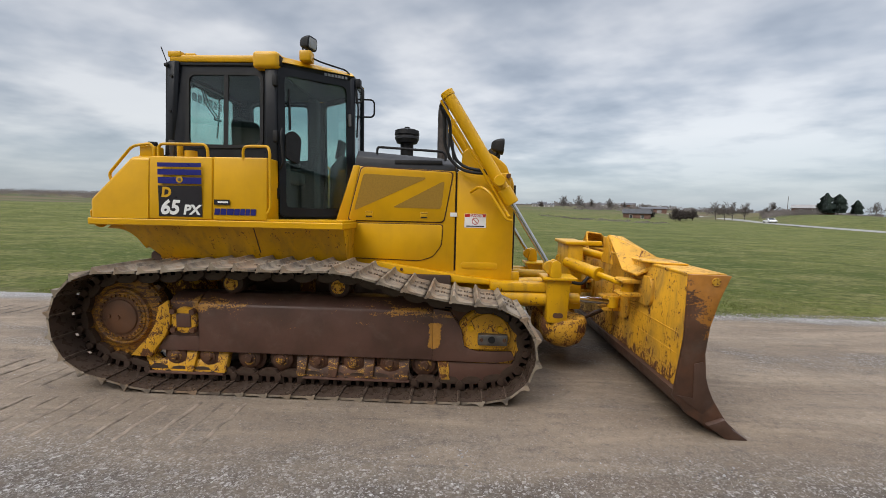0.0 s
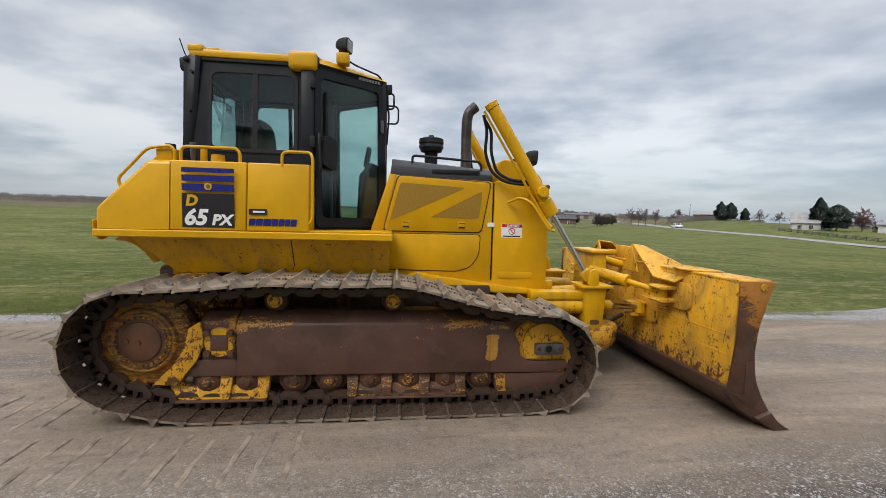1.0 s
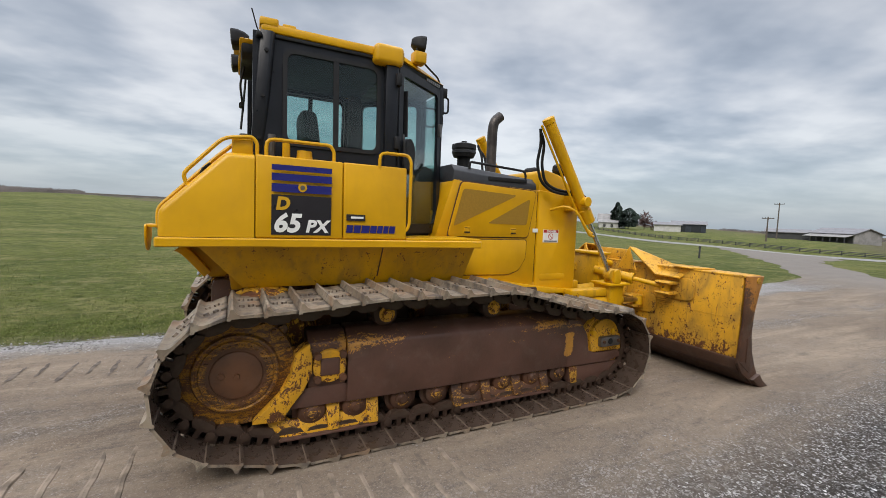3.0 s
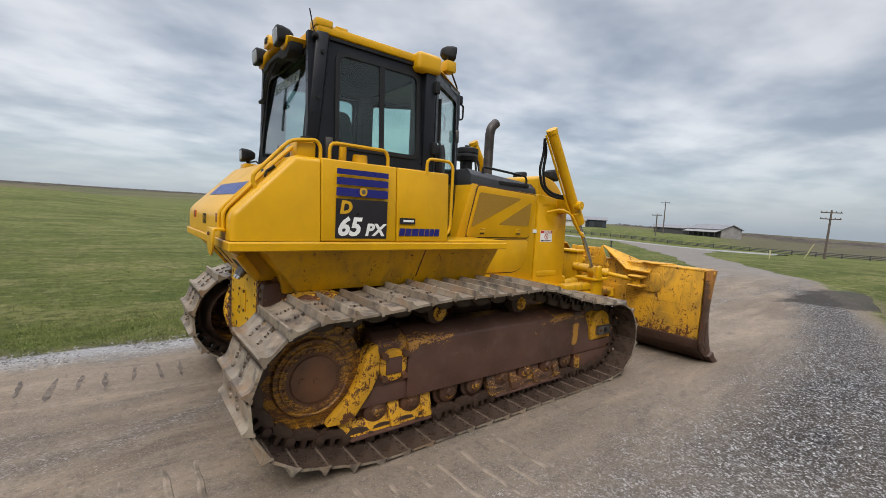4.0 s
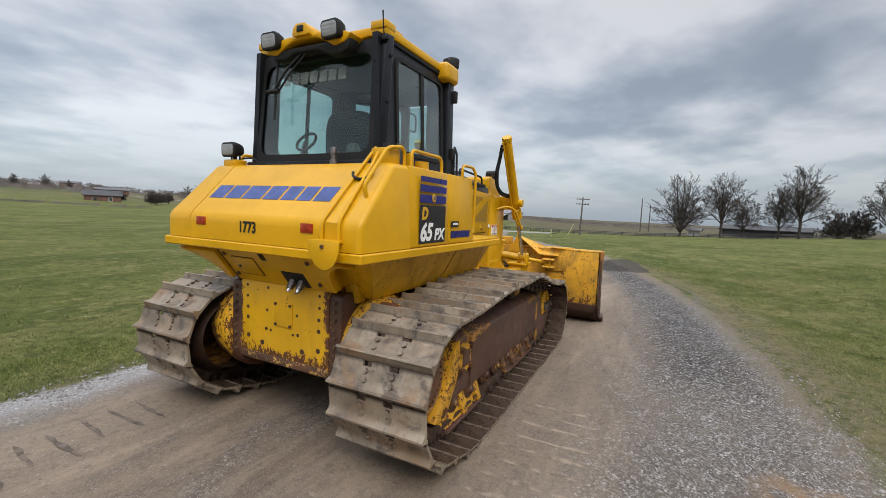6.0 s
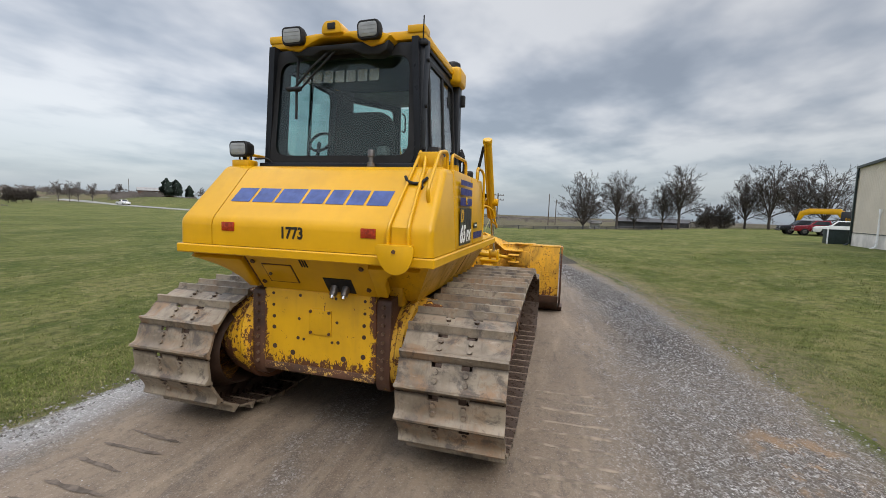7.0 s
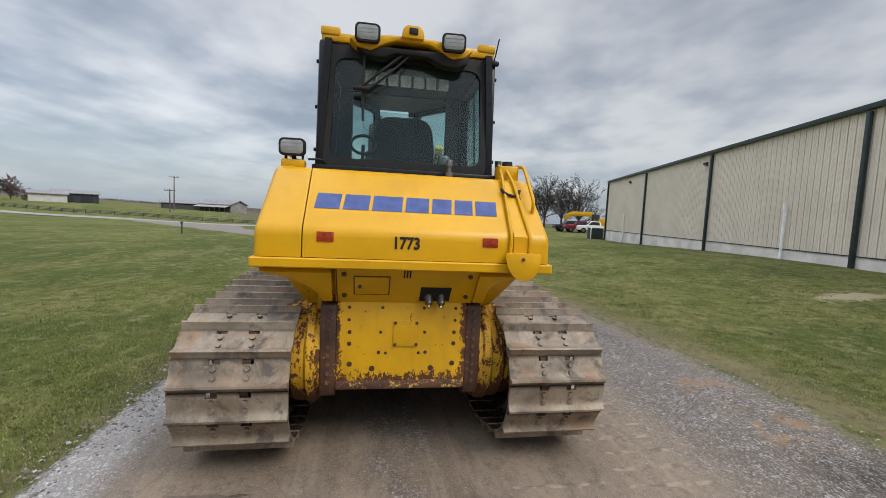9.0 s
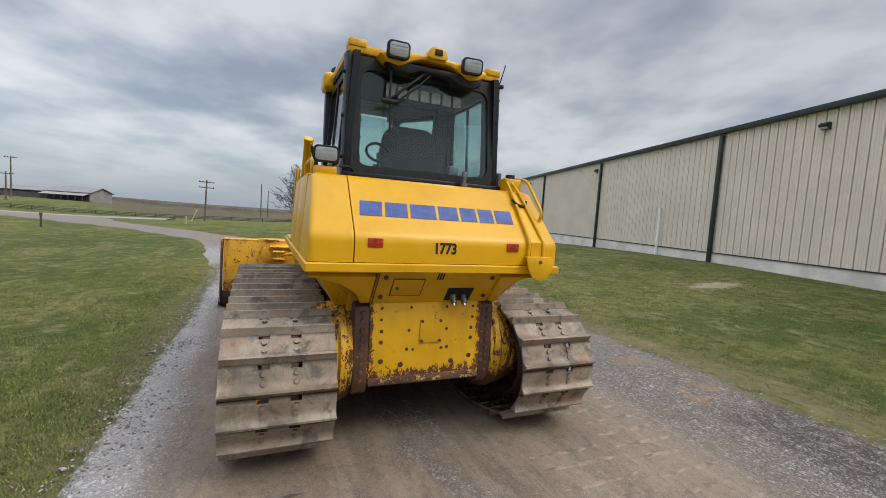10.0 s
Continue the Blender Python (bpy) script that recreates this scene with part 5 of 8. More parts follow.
        for x in ribs:
            bm = prism([(x - 0.052, 0.330), (x + 0.052, 0.330), (x + 0.040, 0.142), (x - 0.040, 0.142)], "y", min(Y(1.13), Y(1.21)), max(Y(1.13), Y(1.21)), 0.010)
            for v in bm.verts:
                v.co.y += s * (0.235 - v.co.z) * 0.36
            part("gusset", bm, mat, g)
    for x in (-2.62, -2.30, -1.92, -1.615, -1.28, -0.95, -0.62, -0.30):
        prof = [(0, 0.130), (0.035, 0.130), (0.045, 0.112), (0.075, 0.108), (0.095, 0.095), (0.105, 0.06), (0.135, 0.055), (0.135, 0.03), (0.11, 0.02), (0.11, -0.10), (0, -0.10)]
        part("track_roller", lathe([(r, h if s < 0 else -h) for r, h in prof], (x, Y(1.085), 0.275), "y", 20), M_brown, fr, "rusty track roller with yellow flakes")
        part("roller_cap", lathe([(r, h if s < 0 else -h) for r, h in ((0, 0.138), (0.028, 0.138), (0.036, 0.120), (0.060, 0.116), (0.064, 0.10))], (x, Y(1.085), 0.275), "y", 14), M_guard, fr)
    for x, z in ((-2.074, 0.968), (-1.094, 0.962)):
        prof = [(0, 0.11), (0.03, 0.11), (0.04, 0.09), (0.068, 0.088), (0.078, 0.075), (0.095, 0.06), (0.105, 0.0), (0.09, -0.02), (0.09, -0.2), (0, -0.2)]
        c = part("carrier_roller", lathe([(r, h if s < 0 else -h) for r, h in prof], (x, Y(1.11), z), "y", 24), M_chain, dozer, "carrier roller with flaking yellow cap")
        part("cap", lathe([(r, (h if s < 0 else -h)) for r, h in ((0, 0.114), (0.034, 0.114), (0.045, 0.094), (0.062, 0.092), (0.066, 0.07))], (x, Y(1.113), z), "y", 20), M_yellow_worn, c)
        part("bracket", prism([(x - 0.06, 0.80), (x + 0.06, 0.80), (x + 0.045, z + 0.06), (x - 0.045, z + 0.06)], "y", min(Y(0.84), Y(0.95)), max(Y(0.84), Y(0.95)), 0.01), M_brown, c)


SHOE = shoe_mesh()
LINK = bpy.data.meshes.new("track_link")
link_bm().to_mesh(LINK)
LINK.materials.append(M_chain)
make_side(-1)
make_side(1)

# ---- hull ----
hull = part("main_frame", box(-3.20, 0.45, -0.44, 0.44, 0.50, 0.96, 0.03), M_dark_frame, dozer, "dark yellow-brown main frame")
part("rear_case", box(-3.20, -2.30, -0.52, 0.52, 0.95, 1.22, 0.03), M_dark_frame, hull)
for s in (-1, 1):
    part("frame_side", box(-2.55, -0.10, s * 0.54 - 0.03, s * 0.54 + 0.03, 0.52, 1.00, 0.02), M_recess, hull, "dark brown side of the main frame")
    for x in (-2.45, -1.58, -0.62):
        part("frame_rib", box(x - 0.06, x + 0.06, s * 0.62 - 0.08, s * 0.62 + 0.08, 0.62, 1.00, 0.02), M_dark_frame, hull)
part("belly_shade_plate", box(-3.0, 0.6, -0.50, 0.50, 0.44, 0.505, 0.01), M_brown, hull)
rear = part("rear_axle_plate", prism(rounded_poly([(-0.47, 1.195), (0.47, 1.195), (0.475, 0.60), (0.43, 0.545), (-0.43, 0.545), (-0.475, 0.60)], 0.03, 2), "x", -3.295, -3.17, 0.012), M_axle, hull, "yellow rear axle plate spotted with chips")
part("lower_lip", box(-3.305, -3.2, -0.47, 0.47, 0.545, 0.612, 0.014), M_lip, rear, "lower lip rubbed down to rust")
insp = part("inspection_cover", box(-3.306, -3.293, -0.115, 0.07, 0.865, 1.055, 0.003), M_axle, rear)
for y, z in ((-0.10, 0.88), (0.055, 0.88), (-0.10, 1.04), (0.055, 1.04)):
    part("bolt", rod((-3.305, y, z), (-3.318, y, z), 0.013, 0.011, 6), M_brown, insp)
hole_rows = [(sy * yy, zz, rr) for sy in (-1, 1) for yy, zz, rr in ((0.385, 1.15, 0.014), (0.385, 1.06, 0.014), (0.38, 0.97, 0.017), (0.38, 0.885, 0.019), (0.375, 0.735, 0.023), (0.215, 0.70, 0.025), (0.15, 1.15, 0.014), (0.16, 0.97, 0.014), (0.17, 0.82, 0.016), (0.12, 0.815, 0.013))]
for y, z, r in hole_rows:
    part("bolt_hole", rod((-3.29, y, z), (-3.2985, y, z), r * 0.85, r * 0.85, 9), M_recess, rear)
for s in (-1, 1):
    Y = lambda a: s * a
    part("side_flange", prism(rounded_poly([(-3.285, 1.18), (-2.60, 1.18), (-2.60, 0.47), (-3.25, 0.47), (-3.295, 0.56)], 0.05, 2), "y", min(Y(0.47), Y(0.585)), max(Y(0.47), Y(0.585)), 0.012), M_flange, hull, "rust-brown steering case flange with flakes of yellow paint")
    prof = [(0.385, -0.585), (0.385, -0.615), (0.405, -0.630), (0.408, -0.675), (0.390, -0.695), (0.388, -0.780), (0.370, -0.800), (0.365, -0.86), (0.30, -0.98)]
    fd = part("final_drive_case", lathe([(0, -0.56)] + [(r, h) for r, h in prof] + [(0, -0.96)] if s < 0 else [(0, 0.56)] + [(r, -h) for r, h in prof] + [(0, 0.96)], (-2.915, 0, 0.735), "y", 40), M_drum, hull, "worn yellow final drive case")
    for i in range(9):
        z = 0.60 + i * 0.065
        part("bolt", rod((-3.285, Y(0.528), z), (-3.309, Y(0.528), z), 0.015, 0.013, 6), M_steelrust, hull)
    part("fender_stay", prism([(-3.20, 1.44), (-3.05, 1.44), (-2.95, 1.10), (-3.15, 1.10)], "y", min(Y(0.46), Y(0.62)), max(Y(0.46), Y(0.62)), 0.01), M_yellow_low, hull)

# ---- platform, tanks and side boxes ----
part("platform_sill", ring([(-3.60, -0.985), (-1.11, -0.985), (-1.11, 0.985), (-3.60, 0.985)], [(-3.50, -0.40), (-1.15, -0.40), (-1.15, 0.40), (-3.50, 0.40)], "z", 1.462, 1.526, None, 0.008), M_yellow, dozer, "yellow platform sill")
for s in (-1, 1):
    Y = lambda a: s * a
    bm = bmesh.new()
    top = [(-3.36, Y(0.885), 1.462), (-1.13, Y(0.885), 1.462), (-1.13, Y(0.45), 1.462), (-3.36, Y(0.45), 1.462)]
    bot = [(-3.07, Y(0.70), 1.13), (-1.15, Y(0.70), 1.13), (-1.15, Y(0.45), 1.13), (-3.07, Y(0.45), 1.13)]
    a = [bm.verts.new(p) for p in top]
    b = [bm.verts.new(p) for p in bot]
    bm.faces.new(a), bm.faces.new(b[::-1])
    for i in range(4):
        bm.faces.new((a[i], b[i], b[(i + 1) % 4], a[(i + 1) % 4]))
    part("platform_skirt", bm, M_yellow_low, hull, "sloping soiled yellow skirt under the platform", smooth=False)
    part("skirt_seam", prism([(Y(0.60), 1.20), (Y(0.744), 1.20), (Y(0.885), 1.455), (Y(0.60), 1.455)], "x", -2.022, -2.012), M_brown, hull)
lower_rear = [(-3.52, 1.47), (-3.30, 1.19), (-3.10, 1.19), (-3.10, 1.47)]
pan = part("rear_skirt", prism(lower_rear, "y", -0.50, 0.48, 0.006), M_yellow, dozer, "yellow rear skirt panel with hatch")
for s in (-1, 1):
    pts = [(0.50, 1.47), (0.95, 1.47), (0.84, 1.435), (0.74, 1.395), (0.66, 1.34), (0.60, 1.275), (0.565, 1.19), (0.50, 1.19)] if s > 0 else [(0.50, 1.47), (0.86, 1.47), (0.73, 1.455), (0.66, 1.425), (0.615, 1.38), (0.59, 1.32), (0.58, 1.19), (0.50, 1.19)]
    pts = [(s * a, b) for a, b in pts]
    bm = prism(pts, "x", -0.03, 0.03, 0.004)
    bm.transform(Matrix.Translation((-3.40, 0, 1.33)) @ pose(0, 0, 0, 0, -38) @ Matrix.Translation((0, 0, -1.33)))
    part("corner_skirt", bm, M_yellow, pan)
slope = Matrix.Translation((-3.41, 0, 1.33)) @ pose(0, 0, 0, 0, -38.2)
part("access_door", box(-0.008, 0.006, 0.12, 0.35, -0.085, 0.085, 0.003), M_yellow, pan, at=slope)
part("door_gap", ring([(0.112, -0.093), (0.358, -0.093), (0.358, 0.093), (0.112, 0.093)], [(0.119, -0.086), (0.351, -0.086), (0.351, 0.086), (0.119, 0.086)], "x", -0.0045, 0.004), M_brown, pan, at=slope)
part("latch", rod((-0.006, 0.315, 0.0), (-0.02, 0.315, 0.0), 0.012), M_steelgrey, pan, at=slope)
part("hydraulic_port", box(-0.0045, 0.004, -0.325, -0.105, -0.155, -0.01, 0.0), M_black, pan, "dark opening for hydraulic couplers", at=slope)
for y in (-0.17, -0.26):
    part("coupler", rod((0.02, y, -0.10), (-0.06, y, -0.125), 0.032, 0.026, 14), M_steelgrey, pan, at=slope)
    part("coupler_cap", rod((-0.055, y, -0.124), (-0.085, y, -0.132), 0.018, 0.016, 10), M_chrome, pan, at=slope)
for y, z in ((0.42, 0.11), (0.42, -0.10), (-0.44, 0.11), (-0.44, -0.10)):
    part("bolt", rod((-0.003, y, z), (-0.013, y, z), 0.018, 0.016, 12), M_brown, pan, at=slope)
for y in (0.02, 0.0, -0.02):
    part("vent_slot", box(-0.0045, 0.003, y - 0.005, y + 0.005, 0.085, 0.17, 0), M_black, pan, at=slope)
part("panel_gap", box(-0.0045, 0.003, 0.466, 0.474, -0.18, 0.18, 0), M_brown, pan, at=slope)

tank_side = [(-3.585, 1.530), (-3.585, 1.705), (-3.185, 2.125), (-3.004, 2.125), (-3.004, 1.530)]


def tank(name, y0, y1, label):
    """A rear tank with the sloped back, drawn in a little at the top."""
    bm = prism(tank_side, "y", y0, y1)
    for v in bm.verts:
        if v.co.z > 2.0:
            v.co.y *= 0.958 if abs(v.co.y) > 0.9 else 1.0
    es = [e for e in bm.edges if e.calc_face_angle(0) > radians(25) and not all(0.66 < v.co.y < 0.69 for v in e.verts) and not all(v.co.x > -3.01 for v in e.verts) and not all(v.co.z < 1.54 for v in e.verts)]
    bmesh.ops.bevel(bm, geom=es, offset=0.045, segments=6, profile=0.5, affect="EDGES", clamp_overlap=True)
    return part(name, bm, M_yellow, dozer, label)


tank("rear_tank", -0.968, 0.672, "glossy yellow fuel tank with a sloped back")
tank("rear_tank", 0.680, 0.968, "narrow yellow tank beside the fuel tank")
for s in (-1, 1):
    for x0, x1 in ((-2.997, -2.376), (-2.369, -1.845)):
        bm = box(x0, x1, s * 0.70, s * 0.968, 1.530, 2.125, 0)
        for v in bm.verts:
            if v.co.z > 2.0 and abs(v.co.y) > 0.9:
                v.co.y *= 0.965
        sharp_bevel(bm, 0.012, 3)
        part("side_box", bm, M_yellow, dozer, "yellow side compartment beside the cab")
    part("box_floor", box(-2.99, -1.85, s * 0.70, s * 0.95, 1.50, 1.535, 0), M_yellow_low, dozer)
part("step_plate", box(-1.845, -1.12, -0.97, -0.45, 1.526, 1.545, 0.003), M_yellow, dozer, "yellow step plate below the cab door")
part("step_plate", box(-1.845, -1.12, 0.45, 0.97, 1.526, 1.545, 0.003), M_yellow, dozer)

# a black plate drawn for the shaded opening under the platform's right rear corner, with hoses
mouth = part("hose_opening_plate", prism([(-0.60, 1.425), (-0.82, 1.430), (-0.68, 1.225), (-0.60, 1.20)], "x", -0.012, 0.0), M_black, hull, "black plate drawn as a dark opening with hydraulic hoses", at=Matrix(((1, 0, -0.894, -2.055), (0, 1, 0, 0), (0, 0, 1, 0), (0, 0, 0, 1))))
for a, c in ((-0.625, 1.30), (-0.67, 1.33), (-0.715, 1.36)):
    x = -2.075 - 0.894 * c
    part("hose", tube([(x + 0.07, a, c - 0.09), (x - 0.005, a, c - 0.04), (x - 0.06, a - 0.01, c + 0.04), (x - 0.05, a - 0.02, c + 0.07)], 0.014), M_chain, mouth, "black hydraulic hose")
# grab rails
RAIL = 0.0135
part("grab_rail", tube([(-2.925, -0.90, 2.10), (-2.925, -0.90, 2.245), (-2.47, -0.90, 2.245), (-2.44, -0.90, 2.20), (-2.44, -0.90, 2.10)], RAIL), M_yellow, dozer, "bent yellow tube grab rail")
part("grab_rail", tube([(-2.08, -0.93, 2.10), (-2.08, -0.93, 2.23), (-1.84, -0.93, 2.23), (-1.815, -0.95, 2.18), (-1.815, -0.95, 1.66), (-1.84, -0.95, 1.60), (-1.90, -0.95, 1.60)], RAIL), M_yellow, dozer, "bent yellow tube grab rail")
part("grab_rail", tube([(-3.41, -0.88, 1.86), (-3.45, -0.88, 1.95), (-3.20, -0.88, 2.225), (-3.02, -0.88, 2.25), (-2.985, -0.88, 2.21), (-2.985, -0.88, 2.10)], RAIL), M_yellow, dozer, "bent yellow tube grab rail")
part("grab_rail", tube([(-2.955, 0.90, 2.10), (-2.955, 0.90, 2.245), (-2.47, 0.90, 2.245), (-2.44, 0.90, 2.10)], RAIL), M_yellow, dozer)
part("grab_rail", tube([(-2.08, 0.93, 2.10), (-2.08, 0.93, 2.23), (-1.84, 0.93, 2.23), (-1.815, 0.95, 1.66), (-1.90, 0.95, 1.60)], RAIL), M_yellow, dozer)
cap = part("filler_neck", box(-3.15, -3.01, -0.86, -0.70, 2.11, 2.235, 0.015), M_yellow, dozer, "yellow filler box with a black cap")
part("filler_cap", rod((-3.06, -0.79, 2.23), (-3.06, -0.79, 2.275), 0.045, 0.04, 14), M_black, cap)
part("tank_cap", rod((-2.65, -0.83, 2.11), (-2.65, -0.83, 2.19), 0.06, 0.055, 18), M_yellow, dozer)
part("breather", rod((-2.78, -0.80, 2.11), (-2.78, -0.80, 2.24), 0.03, 0.028, 10), M_yellow, dozer)
part("breather", rod((-2.88, -0.77, 2.11), (-2.88, -0.77, 2.30), 0.022, 0.03, 10), M_steelgrey, dozer)
part("breather", lathe([(0, 2.255), (0.022, 2.255), (0.026, 2.245), (0.026, 2.205), (0.018, 2.20), (0.018, 2.165), (0.030, 2.16), (0.030, 2.13), (0.015, 2.125), (0.015, 2.10), (0, 2.10)], (-3.10, -0.32, 0), "z", 16), M_steelgrey, dozer, "grey tank breather")
# folding ripper-lever shield on the tank's corner
hook = part("tow_lever_rail", tube([(-3.598, -0.675, 1.58), (-3.602, -0.68, 1.715), (-3.20, -0.71, 2.145), (-3.10, -0.71, 2.24)], 0.012), M_yellow, dozer, "yellow folding rail on the tank's back")
part("second_rail", tube([(-3.598, -0.815, 1.58), (-3.602, -0.81, 1.715), (-3.24, -0.785, 2.105), (-3.14, -0.76, 2.20)], 0.012), M_yellow, hook)
part("channel_plate", prism([(-3.586, 1.60), (-3.594, 1.60), (-3.594, 1.710), (-3.21, 2.112), (-3.204, 2.106), (-3.586, 1.706)], "y", -0.80, -0.70), M_yellow, hook)
part("foot_plate", prism(rounded_poly([(-0.615, 1.605), (-0.875, 1.605), (-0.865, 1.51), (-0.83, 1.445), (-0.76, 1.415), (-0.69, 1.44), (-0.645, 1.50)], 0.03, 3), "x", -3.668, -3.656, 0.003), M_yellow, hook)
part("foot_bolt", rod((-3.668, -0.745, 1.565), (-3.679, -0.745, 1.565), 0.014, 0.012, 6), M_brown, hook)
part("foot_stay", box(-3.66, -3.585, -0.84, -0.65, 1.585, 1.603, 0.004), M_yellow, hook)
part("rubber_latch", tube([(-3.305, -0.675, 2.045), (-3.335, -0.70, 2.01), (-3.335, -0.76, 1.995), (-3.325, -0.80, 2.005), (-3.285, -0.825, 2.04)], 0.011), M_black, hook)
part("latch_cord", tube([(-3.33, -0.80, 2.01), (-3.345, -0.815, 1.97), (-3.335, -0.79, 1.95)], 0.007), M_black, hook)

# ---- cab ----
DOOR_R, DOOR_F = (-1.87, 0.69), (-1.235, 0.225)
cab_floor = [(-3.0, -0.68), (-1.88, -0.68), (-1.25, -0.22), (-1.25, 0.22), (-1.88, 0.68), (-3.0, 0.68)]
cab = part("cab", prism(cab_floor, "z", 1.50, 1.60, 0.01), M_interior, dozer, "charcoal six-sided operator cab with tinted glass")


def slab(a, b, zs, outline, inner, thick, name, material, label=""):
    """A wall panel on the plan line a-b, drawn in (u, z) with a hole; leans by zs: metres of inward lean a metre up."""
    a, b = Vector(a), Vector(b)
    d = (b - a).normalized()
    nrm = Vector((d.y, -d.x)) if True else None
    bm = bmesh.new()
    if inner:
        bm.free()
        bm = ring(outline, inner, "y", 0.0, thick)
    else:
        bm = prism(outline, "y", 0.0, thick)
    for v in bm.verts:
        u, t, z = v.co
        p = a + d * u + nrm * (t + (2.15 - z) * zs)
        v.co = (p.x, p.y, z)
    return part(name, bm, material, cab, label)


LEAN_IN = 0.055
for s in (-1, 1):
    # side wall behind the door: plan line from rear to pillar
    a, b = (-3.01, s * 0.685), (-1.875, s * 0.685)
    if s > 0:
        a, b = b, a
    L = 1.135
    outl = [(0.0, 2.13), (L, 2.13), (L, 3.09), (0.0, 3.09)]
    if s < 0:
        outl = [(0.0, 2.13), (L, 1.56), (L, 3.09), (0.075, 3.09)]
        win = (0.225, 0.995)
    else:
        outl = [(0.0, 1.56), (L, 2.13), (L - 0.075, 3.09), (0.0, 3.09)]
        win = (0.14, 0.91)
    hole = rounded(win[0], win[1], 2.255, 2.985, 0.07, 5)
    k = len(hole)
    cx, cz = (win[0] + win[1]) / 2, 2.62
    order = []
    for (u, z) in hole:
        dx, dz = u - cx, z - cz
        # the outer outline's point in the same direction
        u0, u1 = (0.0, L)
        tx = ((u1 - cx) / dx if dx > 0 else (u0 - cx) / dx) if abs(dx) > 1e-6 else 1e9
        tz = ((3.09 - cz) / dz if dz > 0 else (2.13 - cz) / dz) if abs(dz) > 1e-6 else 1e9
        t = min(tx, tz)
        order.append((cx + dx * t, cz + dz * t))
    slab(a, b, LEAN_IN, order, hole, -0.05, "side_wall", M_cabframe, "charcoal cab side wall")
    seal_o = rounded(win[0] - 0.012, win[1] + 0.012, 2.243, 2.997, 0.08, 5)
    seal_i = rounded(win[0] + 0.022, win[1] - 0.022, 2.277, 2.963, 0.06, 5)
    w = slab(a, b, LEAN_IN, seal_o, seal_i, 0.012, "side_window", M_black, "sliding tinted side window in black rubber")
    g = slab(a, b, LEAN_IN, rounded(win[0], win[1], 2.26, 2.98, 0.06, 5), None, -0.006, "pane", M_glass)
    g.parent = w
    g.visible_shadow = False
    mx = win[0] + (win[1] - win[0]) * (0.52 if s < 0 else 0.48)
    bar = slab(a, b, LEAN_IN, [(mx - 0.022, 2.27), (mx + 0.022, 2.27), (mx + 0.022, 2.97), (mx - 0.022, 2.97)], None, 0.010, "slider_bar", M_black)
    bar.parent = w
    # lower side below the window, down to the floor in front
    slab(a, b, 0.0, [(0.0, 1.56), (L, 1.56), (L, 2.14), (0.0, 2.14)], None, -0.03, "lower_side", M_cabframe)
    # the pillar at the door's hinge
    part("pillar", prism([(-1.97, s * 0.700), (-1.86, s * 0.700), (-1.83, s * 0.66), (-1.86, s * 0.60), (-1.97, s * 0.60)], "z", 1.56, 3.08, 0.012), M_cabframe, cab, "charcoal cab pillar")
    part("pillar_trim", box(-1.985, -1.86, min(s * 0.47, s * 0.62), max(s * 0.47, s * 0.62), 1.60, 3.05, 0.02), M_interior, cab)
    part("rain_channel", box(-2.93, -1.95, s * 0.640 - 0.012, s * 0.640 + 0.012, 3.055, 3.085, 0.004), M_black, cab)
    for z in (2.28, 2.60, 2.94):
        part("bolt", rod((-2.97 + (z - 2.2) * 0.07, s * 0.66, z), (-2.97 + (z - 2.2) * 0.07, s * 0.70, z), 0.016, 0.014, 8), M_black, cab)
    # the slanted door
    p, q = (DOOR_R[0], s * DOOR_R[1]), (DOOR_F[0], s * DOOR_F[1])
    if s > 0:
        p, q = q, p
    D = math.hypot(DOOR_F[0] - DOOR_R[0], DOOR_F[1] - DOOR_R[1])
    f = (lambda u: u) if s < 0 else (lambda u: D - u)
    o = rounded_poly([(f(0.02), 1.57), (f(D - 0.05), 1.57), (f(D), 1.75), (f(D - 0.005), 3.04), (f(0.02), 3.04)], 0.06, 4)
    i = rounded_poly([(f(0.085), 1.66), (f(D - 0.10), 1.66), (f(D - 0.055), 1.80), (f(D - 0.06), 2.965), (f(0.085), 2.965)], 0.06, 4)
    door = slab(p, q, 0.02, o, i, 0.030, "door", M_cabframe, "closed charcoal cab door with full-height tinted glass")
    g = slab(p, q, 0.02, i, None, 0.010, "pane", M_glass)
    g.parent = door
    g.visible_shadow = False
    if s < 0:
        for z in (2.90, 2.36, 1.80):
            hg = part("hinge", box(-1.885, -1.835, -0.735, -0.685, z - 0.055, z + 0.055, 0.01), M_black, cab)
            hg.parent = door
        gr = slab(p, q, 0.02, rounded_poly([(0.075, 2.16), (0.21, 2.10), (0.235, 2.36), (0.16, 2.43), (0.085, 2.40)], 0.035, 4), None, 0.07, "door_mirror", M_black, "black door-side mirror housing")
        gr.parent = door
        ar = part("mirror_arm", tube([(-1.80, -0.70, 2.44), (-1.80, -0.73, 2.38), (-1.78, -0.73, 2.10), (-1.83, -0.70, 2.04)], 0.012), M_black, cab)
        ar.parent = door
        wp = slab(p, q, 0.02, [(0.125, 2.44), (0.14, 2.44), (0.135, 2.84), (0.125, 2.84)], None, 0.045, "wiper", M_black)
        wp.parent = door
        hd = slab(p, q, 0.02, rounded(D - 0.05, D - 0.02, 2.55, 2.68, 0.012, 3), None, 0.06, "door_handle", M_steelgrey)
        hd.parent = door

